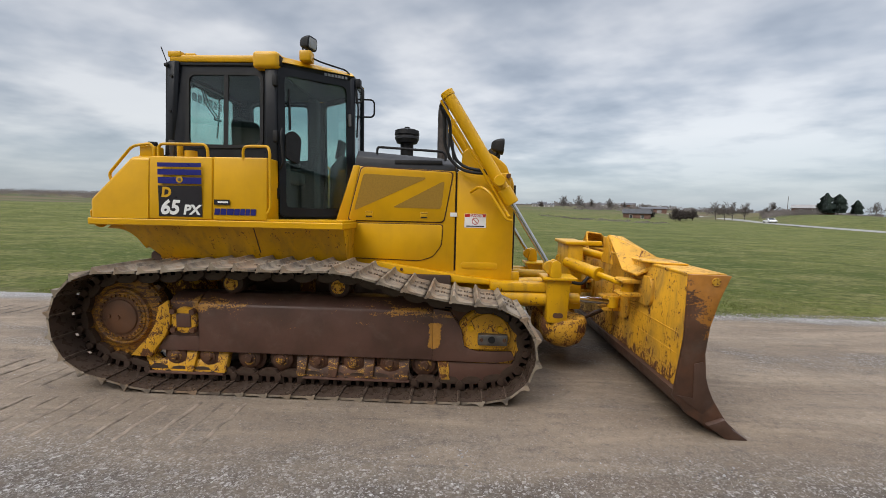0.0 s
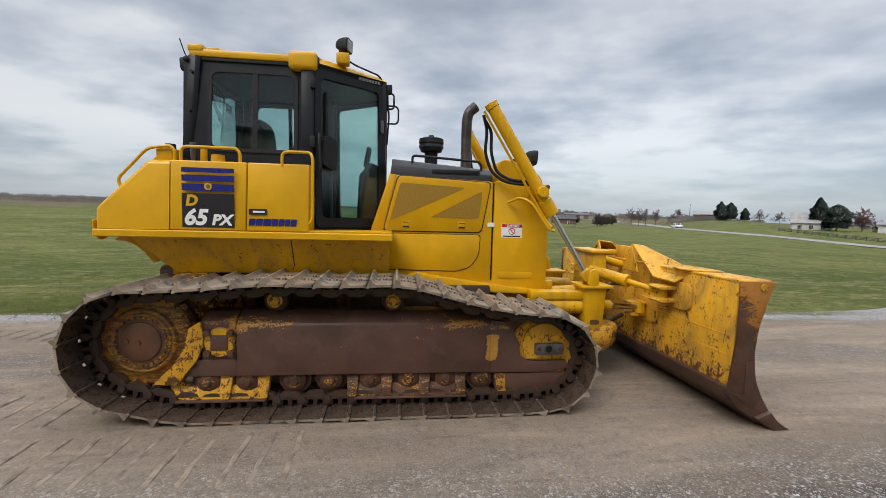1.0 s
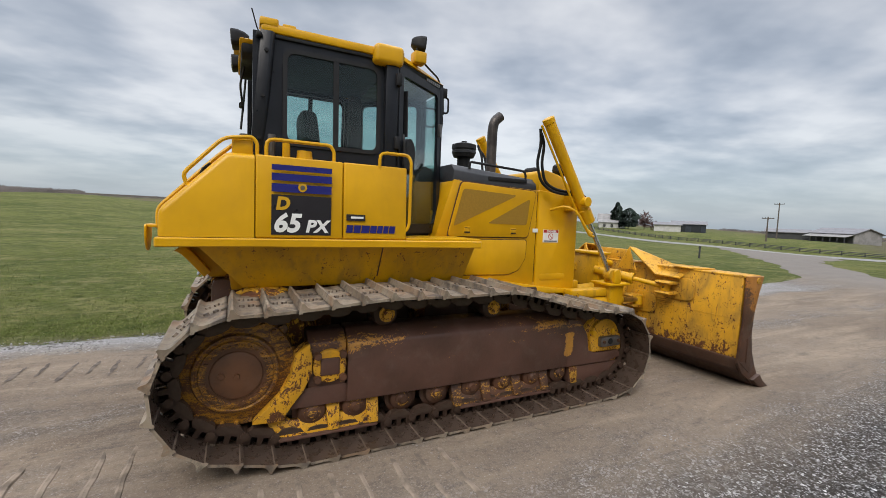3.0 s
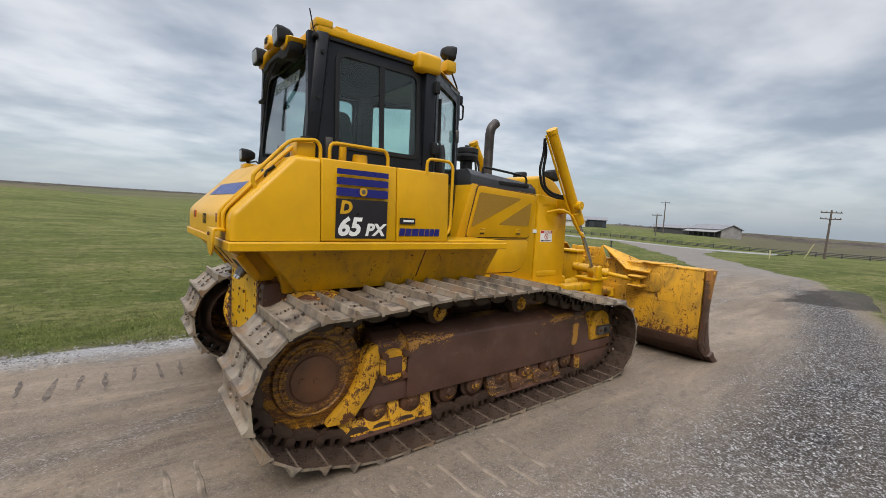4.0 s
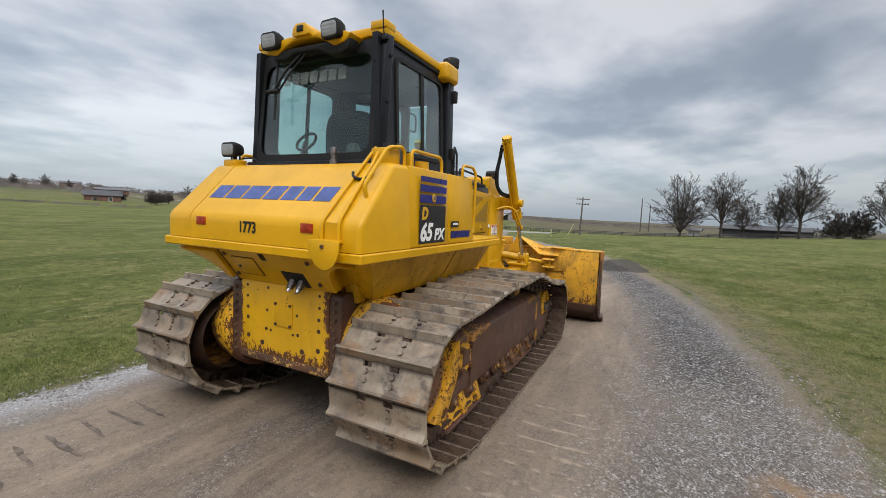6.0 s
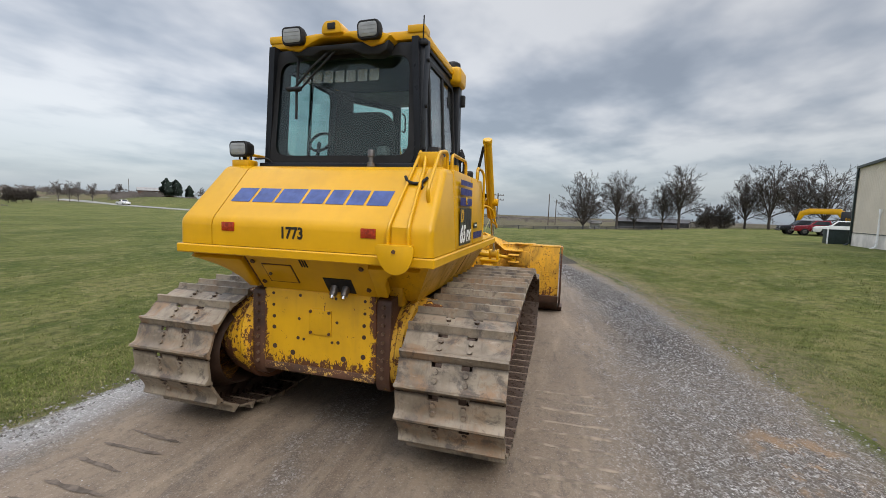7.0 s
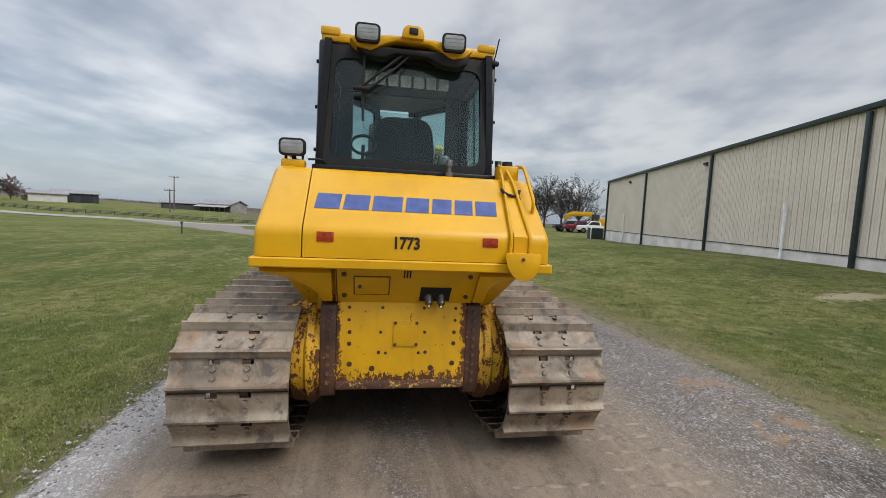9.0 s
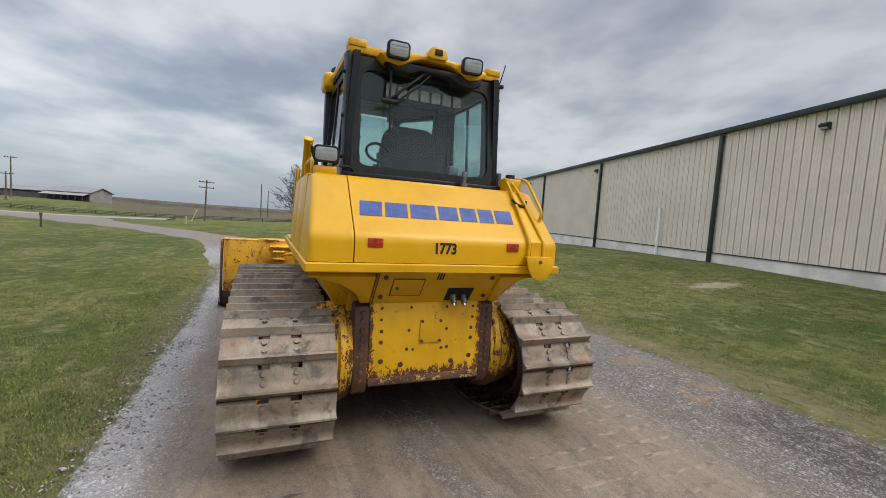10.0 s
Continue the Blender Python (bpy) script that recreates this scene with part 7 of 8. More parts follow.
# ---- lift cylinders ----
def lift(s):
    y = s * 0.68
    top, low, end = Vector((-0.18, y, 2.805)), Vector((0.485, y, 1.755)), Vector((0.93, y, 1.165))
    d = (low - top).normalized()
    end = top + d * ((end - top).dot(d))
    c = part("lift_cylinder", rod(top, low, 0.060, None, 22, None, 0.008), M_yellow, dozer, "long slanted yellow blade lift cylinder")
    part("end_cap", rod(low - d * 0.16, low + d * 0.01, 0.072, None, 22, None, 0.006), M_yellow, c)
    part("head", rod(top - d * 0.01, top + d * 0.05, 0.066, None, 22, None, 0.006), M_yellow, c)
    part("piston_rod", rod(low, end, 0.026, None, 16), M_chrome, c, "bright chrome piston rod")
    part("rod_eye", rod(end + Vector((0, -0.05, 0)), end + Vector((0, 0.05, 0)), 0.065, None, 18, None, 0.006), M_yellow_low, c)
    mid = top.lerp(low, 0.80)
    yoke = part("trunnion", rod(mid + Vector((0, -0.11, 0)), mid + Vector((0, 0.11, 0)), 0.055, None, 16, None, 0.005), M_yellow, c)
    part("yoke_arm", box(mid.x - 0.05, mid.x + 0.13, min(s * 0.45, s * 0.60), max(s * 0.45, s * 0.60), mid.z - 0.10, mid.z + 0.09, 0.02), M_yellow, yoke)
    for dz in (-0.07, 0.06):
        part("bolt", rod((mid.x + 0.10, s * 0.585, mid.z + dz), (mid.x + 0.10, s * 0.63, mid.z + dz), 0.026, 0.024, 6), M_brown, yoke)
    side = Vector((-d.z, 0, d.x)) * -1
    off = Vector((0.072, s * 0.03, 0.04)) * -1
    part("oil_pipe", tube([top + off + d * 0.03, top + off + d * 0.12, low + off - d * 0.25, low + off + Vector((0.02, s * 0.05, -0.05)), low + Vector((-0.03, s * 0.10, -0.14))], 0.013), M_yellow, c)
    part("oil_pipe", tube([low + Vector((-0.40, -s * 0.19, 0.11)), low + Vector((-0.32, -s * 0.04, 0.16)), low + Vector((-0.22, s * 0.04, 0.10)), low + Vector((-0.06, s * 0.09, -0.16)), low + Vector((0.0, s * 0.09, -0.17))], 0.015), M_yellow, c)
    for k in (0.0, 0.045):
        part("hose", tube([top + Vector((-0.06 + k * 0.3, -s * 0.04, -0.10 - k)), (-0.19 + k, s * 0.60, 2.56), (-0.20 + k * 1.4, s * 0.56, 2.36), (-0.13 + k * 1.2, s * 0.55, 2.17), (-0.01 + k, s * 0.57, 2.075 + k * 0.5), (0.14 + k, s * 0.60, 2.045 + k * 0.6), (0.34, s * 0.63, 2.045 + k * 0.6)], 0.016, 10, None, 4), M_black, c, "black hydraulic hose")


lift(-1)
lift(1)
for s in (-1, 1):
    lamp = work_lamp(0.37, s * 0.28, 2.36, s * 4, 4, 0.19, 0.155)

# ---- blade, its frame and cylinders ----
W = 1.755
back = [(1.665, 1.235), (1.945, 1.232), (1.875, 1.06), (1.825, 0.86), (1.808, 0.66), (1.825, 0.48), (1.885, 0.30), (1.945, 0.20), (1.86, 0.17), (1.70, 0.26), (1.655, 0.40), (1.66, 0.80)]
blade = part("blade", prism(back, "y", -W + 0.02, W + 0.06, 0.008), M_blade, dozer, "yellow straight dozer blade with scratched paint")
edge = [(1.70, 0.36), (1.62, 0.36), (1.665, 0.24), (1.90, 0.055), (2.075, 0.012), (2.11, 0.012), (2.13, 0.03), (1.955, 0.20), (1.86, 0.30)]
part("cutting_edge", prism(edge, "y", -W + 0.01, W + 0.07, 0.004), M_edge, blade, "bare brown cutting edge")
for s in (-1, 1):
    y0 = -W if s < 0 else W + 0.08
    plate = [(1.655, 1.245), (1.955, 1.24), (1.885, 1.06), (1.832, 0.86), (1.812, 0.66), (1.832, 0.47), (1.875, 0.34), (1.97, 0.19), (2.06, 0.07), (1.93, 0.06), (1.70, 0.20), (1.60, 0.33), (1.655, 0.78)]
    ep = part("end_plate", prism(plate, "y", min(y0, y0 + s * 0.03), max(y0, y0 + s * 0.03), 0.005), M_endplate, blade, "rust-streaked brown blade end plate")
    part("bolt", rod((1.845, y0 + s * 0.025, 1.195), (1.845, y0 + s * 0.040, 1.195), 0.032, 0.03, 14), M_yellow_rust, ep)
    wearp = [(1.735, 0.58), (1.80, 0.60), (1.84, 0.42), (1.90, 0.29), (1.82, 0.20), (1.62, 0.34), (1.74, 0.32)]
    part("wear_plate", prism(wearp, "y", min(y0 + s * 0.028, y0 + s * 0.036), max(y0 + s * 0.028, y0 + s * 0.036), 0.002), M_edge, ep)
    bit = [(1.84, 0.13), (1.97, 0.180), (2.03, 0.105), (2.08, 0.070), (2.145, 0.030), (2.15, -0.005), (2.03, -0.005)]
    part("end_bit", prism(bit, "y", min(y0 - s * 0.06, y0 + s * 0.07), max(y0 - s * 0.06, y0 + s * 0.07), 0.012), M_edge, blade, "worn steel corner bit")
part("top_rail", box(1.66, 1.94, -W, W + 0.07, 1.225, 1.250, 0.008), M_blade, blade)
# ribs pressed on the back
for z in (0.62, 0.78):
    part("weld_seam", box(1.656, 1.664, -W + 0.06, W, z - 0.004, z + 0.004, 0.002), M_blade, blade)
part("seam_plate", box(1.645, 1.66, -0.30, 0.30, 0.30, 0.95, 0.004), M_blade, blade)
for s in (-1, 1):
    def pad(y, z, w, h):
        pl = part("lug_plate", prism(rounded(min(s * (y - w), s * (y + w)), max(s * (y - w), s * (y + w)), z - h, z + h, 0.09, 5), "x", 1.632, 1.662, 0.006), M_blade, blade, "thick welded lug plate")
        for dz in (-0.062, 0.062):
            part("lug_ear", prism([(1.64, z + dz - 0.018), (1.64, z + dz + 0.018), (1.47, z + dz + 0.018), (1.45, z + dz), (1.47, z + dz - 0.018)], "y", min(s * (y - w * 0.75), s * (y + w * 0.1)), max(s * (y - w * 0.75), s * (y + w * 0.1)), 0.006), M_blade, pl)
    pad(1.02, 1.00, 0.22, 0.13)
    pad(0.56, 0.76, 0.20, 0.13)
    # angle and tilt cylinders
    a, b = Vector((1.18, s * 0.16, 1.13)), Vector((1.555, s * 0.93, 1.005))
    c = part("angle_cylinder", rod(a, a.lerp(b, 0.55), 0.062, None, 18, None, 0.006), M_yellow_low, blade, "yellow blade angle cylinder")
    part("gland", rod(a.lerp(b, 0.52), a.lerp(b, 0.57), 0.072, None, 18, None, 0.004), M_yellow_low, c)
    part("piston_rod", rod(a.lerp(b, 0.55), b, 0.030, None, 14), M_yellow_low, c)
    part("rod_eye", rod(b + Vector((0, 0, -0.055)), b + Vector((0, 0, 0.055)), 0.055, None, 16, None, 0.005), M_yellow_low, c)
    a, b = Vector((0.95, s * 0.60, 0.82)), Vector((1.56, s * 0.56, 0.775))
    c = part("push_cylinder", rod(a, a.lerp(b, 0.42), 0.055, None, 18, None, 0.006), M_yellow_low, blade, "yellow lower blade cylinder")
    part("piston_rod", rod(a.lerp(b, 0.42), b, 0.034, None, 16), M_chrome, c, "bright chrome piston rod")
    part("rod_eye", rod(b + Vector((0, 0, -0.06)), b + Vector((0, 0, 0.06)), 0.058, None, 16, None, 0.005), M_yellow_low, c)
    # spill wings on top of the blade
    def tri_plate(pts, thick, name):
        bm = bmesh.new()
        ps = [Vector(p) for p in pts]
        nrm = (ps[1] - ps[0]).cross(ps[2] - ps[0]).normalized() * thick
        lo = [bm.verts.new(p - nrm / 2) for p in ps]
        hi = [bm.verts.new(p + nrm / 2) for p in ps]
        bm.faces.new(lo), bm.faces.new(hi[::-1])
        k = len(ps)
        for i in range(k):
            bm.faces.new((lo[i], hi[i], hi[(i + 1) % k], lo[(i + 1) % k]))
        bmesh.ops.recalc_face_normals(bm, faces=bm.faces)
        return part(name, sharp_bevel(bm, 0.004, 1), M_blade, blade, "bent yellow spill plate on the blade top")
    A, A2, R, B, T = (1.540, s * 0.385, 1.445), (1.70, s * 0.35, 1.425), (1.865, s * 0.78, 1.262), (1.552, s * 0.78, 1.135), (1.56, s * 1.10, 1.130)
    tri_plate([A, A2, R], 0.020, "spill_wing")
    tri_plate([A, R, B], 0.020, "spill_wing")
    tri_plate([R, T, B], 0.020, "spill_wing")
    tri_plate([R, (1.90, s * 1.05, 1.262), T], 0.018, "spill_wing")
    tri_plate([A, (1.56, s * 0.50, 1.15), (1.534, s * 0.22, 1.15)], 0.020, "spill_wing")
    tri_plate([A2, R, (1.86, s * 0.34, 1.255)], 0.018, "spill_wing")
    part("top_flap", prism([(1.64, s * 0.95), (1.90, s * 0.98), (1.90, s * 1.30), (1.70, s * 1.26), (1.60, s * 1.12)], "z", 1.252, 1.266, 0.004), M_blade, blade)
part("wing_bridge", box(1.70, 1.76, -0.24, 0.26, 1.24, 1.40, 0.01), M_blade, blade)
# c-frame
cf = part("c_frame", box(0.30, 0.88, -0.685, -0.53, 0.872, 0.965, 0.02), M_yellow_low, dozer, "heavy yellow push frame")
part("c_frame_arm", box(0.30, 0.88, 0.53, 0.685, 0.872, 0.965, 0.02), M_yellow_low, cf)
part("c_frame_tube", rod((0.90, -0.46, 0.72), (0.90, 0.46, 0.72), 0.10, None, 20, None, 0.01), M_yellow_low, cf)
for s in (-1, 1):
    part("push_tube", rod((0.28, s * 0.615, 0.80), (0.88, s * 0.615, 0.80), 0.082, None, 20, None, 0.006), M_yellow_low, cf)
    part("frame_post", prism([(0.835, 1.02), (1.115, 1.02), (1.09, 0.96), (1.07, 0.57), (0.87, 0.57), (0.85, 0.96)], "y", min(s * 0.47, s * 0.72), max(s * 0.47, s * 0.72), 0.02), M_yellow_low, cf)
    part("post_cap", box(0.815, 1.145, min(s * 0.45, s * 0.76), max(s * 0.45, s * 0.76), 1.005, 1.035, 0.008), M_yellow, cf)
    part("pin_lug", prism(rounded_poly([(0.87, 1.03), (0.885, 1.18), (0.93, 1.21), (0.975, 1.18), (0.99, 1.03)], 0.04, 4), "y", min(s * 0.60, s * 0.635), max(s * 0.60, s * 0.635), 0.005), M_yellow, cf)
    part("pin_lug", prism(rounded_poly([(0.87, 1.03), (0.885, 1.18), (0.93, 1.21), (0.975, 1.18), (0.99, 1.03)], 0.04, 4), "y", min(s * 0.725, s * 0.76), max(s * 0.725, s * 0.76), 0.005), M_yellow, cf)
    part("knuckle_housing", lathe([(0, 0.295), (0.11, 0.30), (0.19, 0.35), (0.235, 0.44), (0.245, 0.56), (0.225, 0.60), (0.12, 0.615), (0, 0.62)], (1.075, s * 0.50, 0), "z", 28), M_yellow_rust, cf, "rounded muddy knuckle of the push frame")
    part("cast_slot", prism(rounded(0.925, 1.025, 0.625, 0.675, 0.02, 3), "y", min(s * 0.718, s * 0.7235), max(s * 0.718, s * 0.7235)), M_brown, cf)
    part("inner_arm", rod((0.55, s * 0.40, 0.90), (1.10, s * 0.25, 0.90), 0.07, None, 16), M_yellow_low, cf)
tower = part("center_tower", box(1.17, 1.34, -0.22, 0.30, 0.60, 1.34, 0.025), M_yellow_low, cf, "yellow centre tower of the push frame")
part("tower_cap", box(1.14, 1.37, -0.25, 0.33, 1.325, 1.36, 0.01), M_yellow, tower)
part("pitch_link", rod((1.28, 0.0, 1.27), (1.64, 0.0, 1.18), 0.045, None, 16), M_yellow, tower)
part("pitch_link", box(1.30, 1.66, 0.14, 0.24, 1.29, 1.345, 0.012), M_yellow, tower)
part("ball_housing", lathe([(0, 0.33), (0.20, 0.33), (0.25, 0.38), (0.26, 0.50), (0.20, 0.62), (0.0, 0.64)], (1.08, -0.05, 0), "z", 28), M_yellow_rust, cf, "muddy yellow ball joint housing")
part("front_crossbeam", prism([(0.86, 0.62), (1.12, 0.62), (1.22, 0.50), (1.16, 0.36), (0.92, 0.36), (0.84, 0.46)], "y", -0.62, 0.55, 0.04), M_yellow_rust, cf)
part("chain_hose", tube([(1.12, -0.28, 0.95), (1.30, -0.34, 0.90), (1.42, -0.20, 0.98), (1.58, -0.10, 0.95)], 0.018), M_black, cf)
part("chain_hose", tube([(1.10, -0.22, 0.62), (1.28, -0.30, 0.50), (1.44, -0.22, 0.55), (1.60, -0.16, 0.60)], 0.024), M_chain, cf)

# ---- markings ----
def decal(name, x0, x1, z0, z1, y, material, lift_out=0.0022, parent=None):
    return part(name, box(x0, x1, min(y, y - lift_out), max(y, y - lift_out), z0, z1, 0), material, parent or dozer, smooth=False)


SIDE = -0.968
tagged(decal("decal_panel", -2.893, -2.468, 1.555, 1.846, SIDE, M_decal), "charcoal model panel with white figures")
for z0, z1 in ((1.866, 1.926), (1.948, 2.000), (2.022, 2.062)):
    decal("blue_stripe", -2.893, -2.468, z0, z1, SIDE, M_blue)
badge = part("round_badge", rod((-2.68, SIDE, 1.905), (-2.68, SIDE - 0.006, 1.905), 0.032, None, 20), M_print, dozer)
part("lock_face", rod((-2.68, SIDE - 0.005, 1.905), (-2.68, SIDE - 0.010, 1.905), 0.018, 0.016, 14), M_steelgrey, badge)
lettering("model_letter", "D", 0.125, 0.001, M_print, dozer, pose(-2.865, SIDE - 0.003, 1.742, 90), 0.15, 0.006)
lettering("model_figure", "65", 0.185, 0.001, M_white, dozer, pose(-2.882, SIDE - 0.003, 1.580, 90), 0.22, 0.007, 1.0)
lettering("model_letter", "PX", 0.125, 0.001, M_white, dozer, pose(-2.655, SIDE - 0.003, 1.580, 90), 0.2, 0.005, 1.05)


def word_blocks(width, height, slant, material, m, name):
    """A maker's mark as plain slanted blocks, each a piece of its own."""
    mark = new(name)
    mark.parent = dozer
    mark.matrix_local = m
    share = (1.0, 1.05, 1.25, 1.0, 0.85, 0.8, 0.95)
    unit = width / (sum(share) + 0.14 * 6)
    x = 0.0
    for k in share:
        w = k * unit
        part("mark_block", prism([(x, 0), (x + w, 0), (x + w + slant * height, height), (x + slant * height, height)], "z", 0, 0.0015), material, mark, smooth=False)
        x += w + 0.14 * unit
    return mark


word_blocks(0.40, 0.060, 0.12, M_blue, pose(-2.352, SIDE - 0.0006, 1.580, 90), "maker_mark")
decal("dealer_plate", -2.350, -2.200, 1.675, 1.724, SIDE, M_decal)
decal("dealer_bar", -2.315, -2.215, 1.692, 1.708, SIDE - 0.0024, M_white, 0.0012)
# on the sloped back of the tank
ang = math.degrees(math.atan2(2.125 - 1.705, 3.585 - 3.185))
back_m = Matrix.Translation((-3.4585, 0.625, 1.8405)) @ Matrix(((0, math.cos(radians(ang)), -math.sin(radians(ang)), 0), (-1, 0, 0, 0), (0, math.sin(radians(ang)), math.cos(radians(ang)), 0), (0, 0, 0, 1)))
word_blocks(1.235, 0.140, 0.10, M_blue_rear, back_m, "maker_mark")
lettering("fleet_figure", "1773", 0.108, 0.001, M_stencil, dozer, Matrix.Translation((-3.5875, 0.115, 1.603)) @ pose(0, 0, 0, 90, 0, -90), 0, 0.0035, 0.84)
for y in (0.536, -0.537):
    part("reflector", box(-3.591, -3.583, y - 0.052, y + 0.052, 1.632, 1.694, 0.002), M_orange, dozer, "small red-orange reflector")
# danger label on the radiator guard
sg = part("danger_label", box(0.026, 0.250, -0.4585, -0.455, 1.495, 1.640, 0), M_white, dozer, "white danger label with red heading", smooth=False)
part("label_head", box(0.030, 0.246, -0.4605, -0.4585, 1.605, 1.637, 0), M_red, sg, smooth=False)
lettering("label_word", "DANGER", 0.034, 0.0005, M_white, sg, pose(0.080, -0.4612, 1.609, 90), 0, 0.001)
part("label_ring", ring([(0.138 + 0.036 * math.cos(a), 1.562 + 0.036 * math.sin(a)) for a in (2 * math.pi * i / 24 for i in range(24))], [(0.138 + 0.029 * math.cos(a), 1.562 + 0.029 * math.sin(a)) for a in (2 * math.pi * i / 24 for i in range(24))], "y", -0.4602, -0.4585), M_red, sg)
part("label_bar", prism([(0.112, 1.583), (0.118, 1.589), (0.164, 1.541), (0.158, 1.535)], "y", -0.4602, -0.4585), M_red, sg)
part("label_text", box(0.045, 0.232, -0.4600, -0.4585, 1.504, 1.516, 0), M_decal, sg, smooth=False)
decal("white_label", -0.125, -0.052, 1.605, 1.648, -0.455, M_white)

# ---- far things ----
def grow(rng, height, width, bole, stems):
    """Limbs of a bare tree as (start, end, r0, r1, level): rising stems that carry branches, twigs and fine tips."""
    out = []
    z0 = height * bole

    def bent(p, mid, e, r0, r1, k, level):
        """A bent limb in k pieces; returns its points."""
        pts = [p * (1 - t) ** 2 + mid * 2 * t * (1 - t) + e * t * t for t in (i / k for i in range(k + 1))]
        for i in range(k):
            a, b = i / k, (i + 1) / k
            out.append((pts[i], pts[i + 1], r0 + (r1 - r0) * a, r0 + (r1 - r0) * b, level))
        return pts

    def side_of(d):
        v = Vector(rng.normal(0, 1, 3))
        return (v - d * v.dot(d)).normalized()

    foot = Vector((0, 0, z0))
    if bole > 0.05:
        out.append((Vector((0, 0, -0.3)), foot, height * 0.024, height * 0.019, 0))
    for i in range(stems):
        turn = 2 * math.pi * (i + rng.uniform(-0.3, 0.3)) / stems
        tip = math.radians(5 + 82 * ((i * 0.618) % 1.0) ** 0.8)
        reach, rise = width / 2 * math.sin(tip) * rng.uniform(0.85, 1.05), (height - z0) * max(0.18, math.cos(tip) ** 0.75) * rng.uniform(0.88, 1.0)
        end = Vector((reach * math.cos(turn), reach * math.sin(turn), z0 + rise))
        start = foot if bole > 0.05 else Vector((0.10 * width * math.cos(turn) * rng.random(), 0.10 * width * math.sin(turn) * rng.random(), -0.2))
        mid = start.lerp(end, 0.5) + Vector((-0.10 * reach * math.cos(turn), -0.10 * reach * math.sin(turn), 0.03 * height)) + Vector(rng.normal(0, 0.03 * height, 3))
        r = height * 0.0105
        pts = bent(start, mid, end, r, r * 0.22, 5, 1)
        for j in range(11):
            f = 0.16 + 0.82 * (j + rng.random()) / 11
            k = min(4, int(f * 5))
            p, d = pts[k].lerp(pts[k + 1], f * 5 - k), (pts[k + 1] - pts[k]).normalized()
            ln = height * rng.uniform(0.16, 0.30) * (1.15 - 0.55 * f)
            nd = (d * 0.75 + side_of(d) * rng.uniform(0.6, 1.15) + Vector((0, 0, 0.18))).normalized()
            q = p + nd * ln
            br = bent(p, p.lerp(q, 0.5) - Vector((0, 0, 0.08 * ln)), q, r * (0.42 - 0.2 * f), r * 0.12, 3, 2)
            for m in range(7):
                g = 0.20 + 0.79 * (m + rng.random()) / 7
                k2 = min(2, int(g * 3))
                p2, d2 = br[k2].lerp(br[k2 + 1], g * 3 - k2), (br[k2 + 1] - br[k2]).normalized()
                l2 = ln * rng.uniform(0.30, 0.55)
                q2 = p2 + (d2 * 0.8 + side_of(d2) * rng.uniform(0.4, 0.9) + Vector((0, 0, 0.2))).normalized() * l2
                out.append((p2, q2, r * 0.13, r * 0.07, 3))
                for _ in range(3):
                    a = p2.lerp(q2, rng.uniform(0.3, 0.95))
                    d3 = (q2 - p2).normalized()
                    out.append((a, a + (d3 * 0.9 + side_of(d3) * rng.uniform(0.3, 0.9)).normalized() * l2 * rng.uniform(0.35, 0.7), r * 0.08, r * 0.05, 4))
    return out


def limbs_mesh(name, limbs, material):
    verts, faces = [], []
    for a, b, r0, r1, lv in limbs:
        n = 6 if lv < 2 else 3
        d = (b - a).normalized()
        u = d.orthogonal().normalized()
        v = d.cross(u)
        k = len(verts)
        for p, r in ((a, r0), (b, r1)):
            for j in range(n):
                w = 2 * math.pi * j / n
                verts.append(p + (u * math.cos(w) + v * math.sin(w)) * r)
        for j in range(n):
            faces.append((k + j, k + (j + 1) % n, k + n + (j + 1) % n, k + n + j))
    return mesh_of(name, verts, faces, material)


def bare_tree(x, y, height, width, seed, label, group="bare trees", bole=0.16, stems=7, bark=None, fine=0.021):
    rng = np.random.default_rng(seed)
    limbs = grow(rng, height, width, bole, stems)
    k = height / max(b.z for _, b, _, _, _ in limbs)
    limbs = [(a * k, b * k, max(r0 * k, fine), max(r1 * k, fine * 0.8), lv) for a, b, r0, r1, lv in limbs]
    t = thing("bare_tree", label, "tree", pose(x, y, land(x, y)), group)
    bark = bark or M_bark
    part("trunk", None, None, t, data=limbs_mesh("trunk", [l for l in limbs if l[4] < 2], bark))
    part("crown", None, None, t, "leafless grey twigs", data=limbs_mesh("crown", [l for l in limbs if l[4] > 1], bark))
    return t


def polar(az, r, eye=(-6.17, 3.62)):
    return eye[0] + r * math.cos(radians(az)), eye[1] + r * math.sin(radians(az))


ROW_EYE = (-6.03, 3.18)
# bearing, distance, height, width, seed, bole, stems
TREES = [(-2.9, 100, 13.2, 11.0, 11, 0.06, 17), (-6.9, 101, 13.2, 8.6, 12, 0.22, 11), (-8.9, 104, 9.4, 6.6, 13, 0.18, 9), (-12.0, 101, 10.2, 5.8, 14, 0.18, 9), (-13.7, 100, 13.4, 7.0, 15, 0.22, 11),
         (-16.6, 101, 4.6, 5.4, 20, 0.02, 16), (-18.0, 103, 5.0, 5.8, 21, 0.02, 16), (-20.1, 102, 11.0, 8.2, 16, 0.16, 11), (-22.2, 101, 13.2, 9.0, 17, 0.20, 12), (-24.4, 106, 12.2, 7.4, 18, 0.18, 10), (-26.6, 108, 13.2, 12.0, 19, 0.14, 13)]
for az, r, h, w, seed, bole, stems in TREES:
    bare_tree(*polar(az, r, ROW_EYE), h, w, seed, "tall leafless deciduous tree on the lawn's far edge" if h > 6 else "low tangled leafless thicket", "bare trees", bole, stems, None, 0.021 if h > 6 else 0.034)
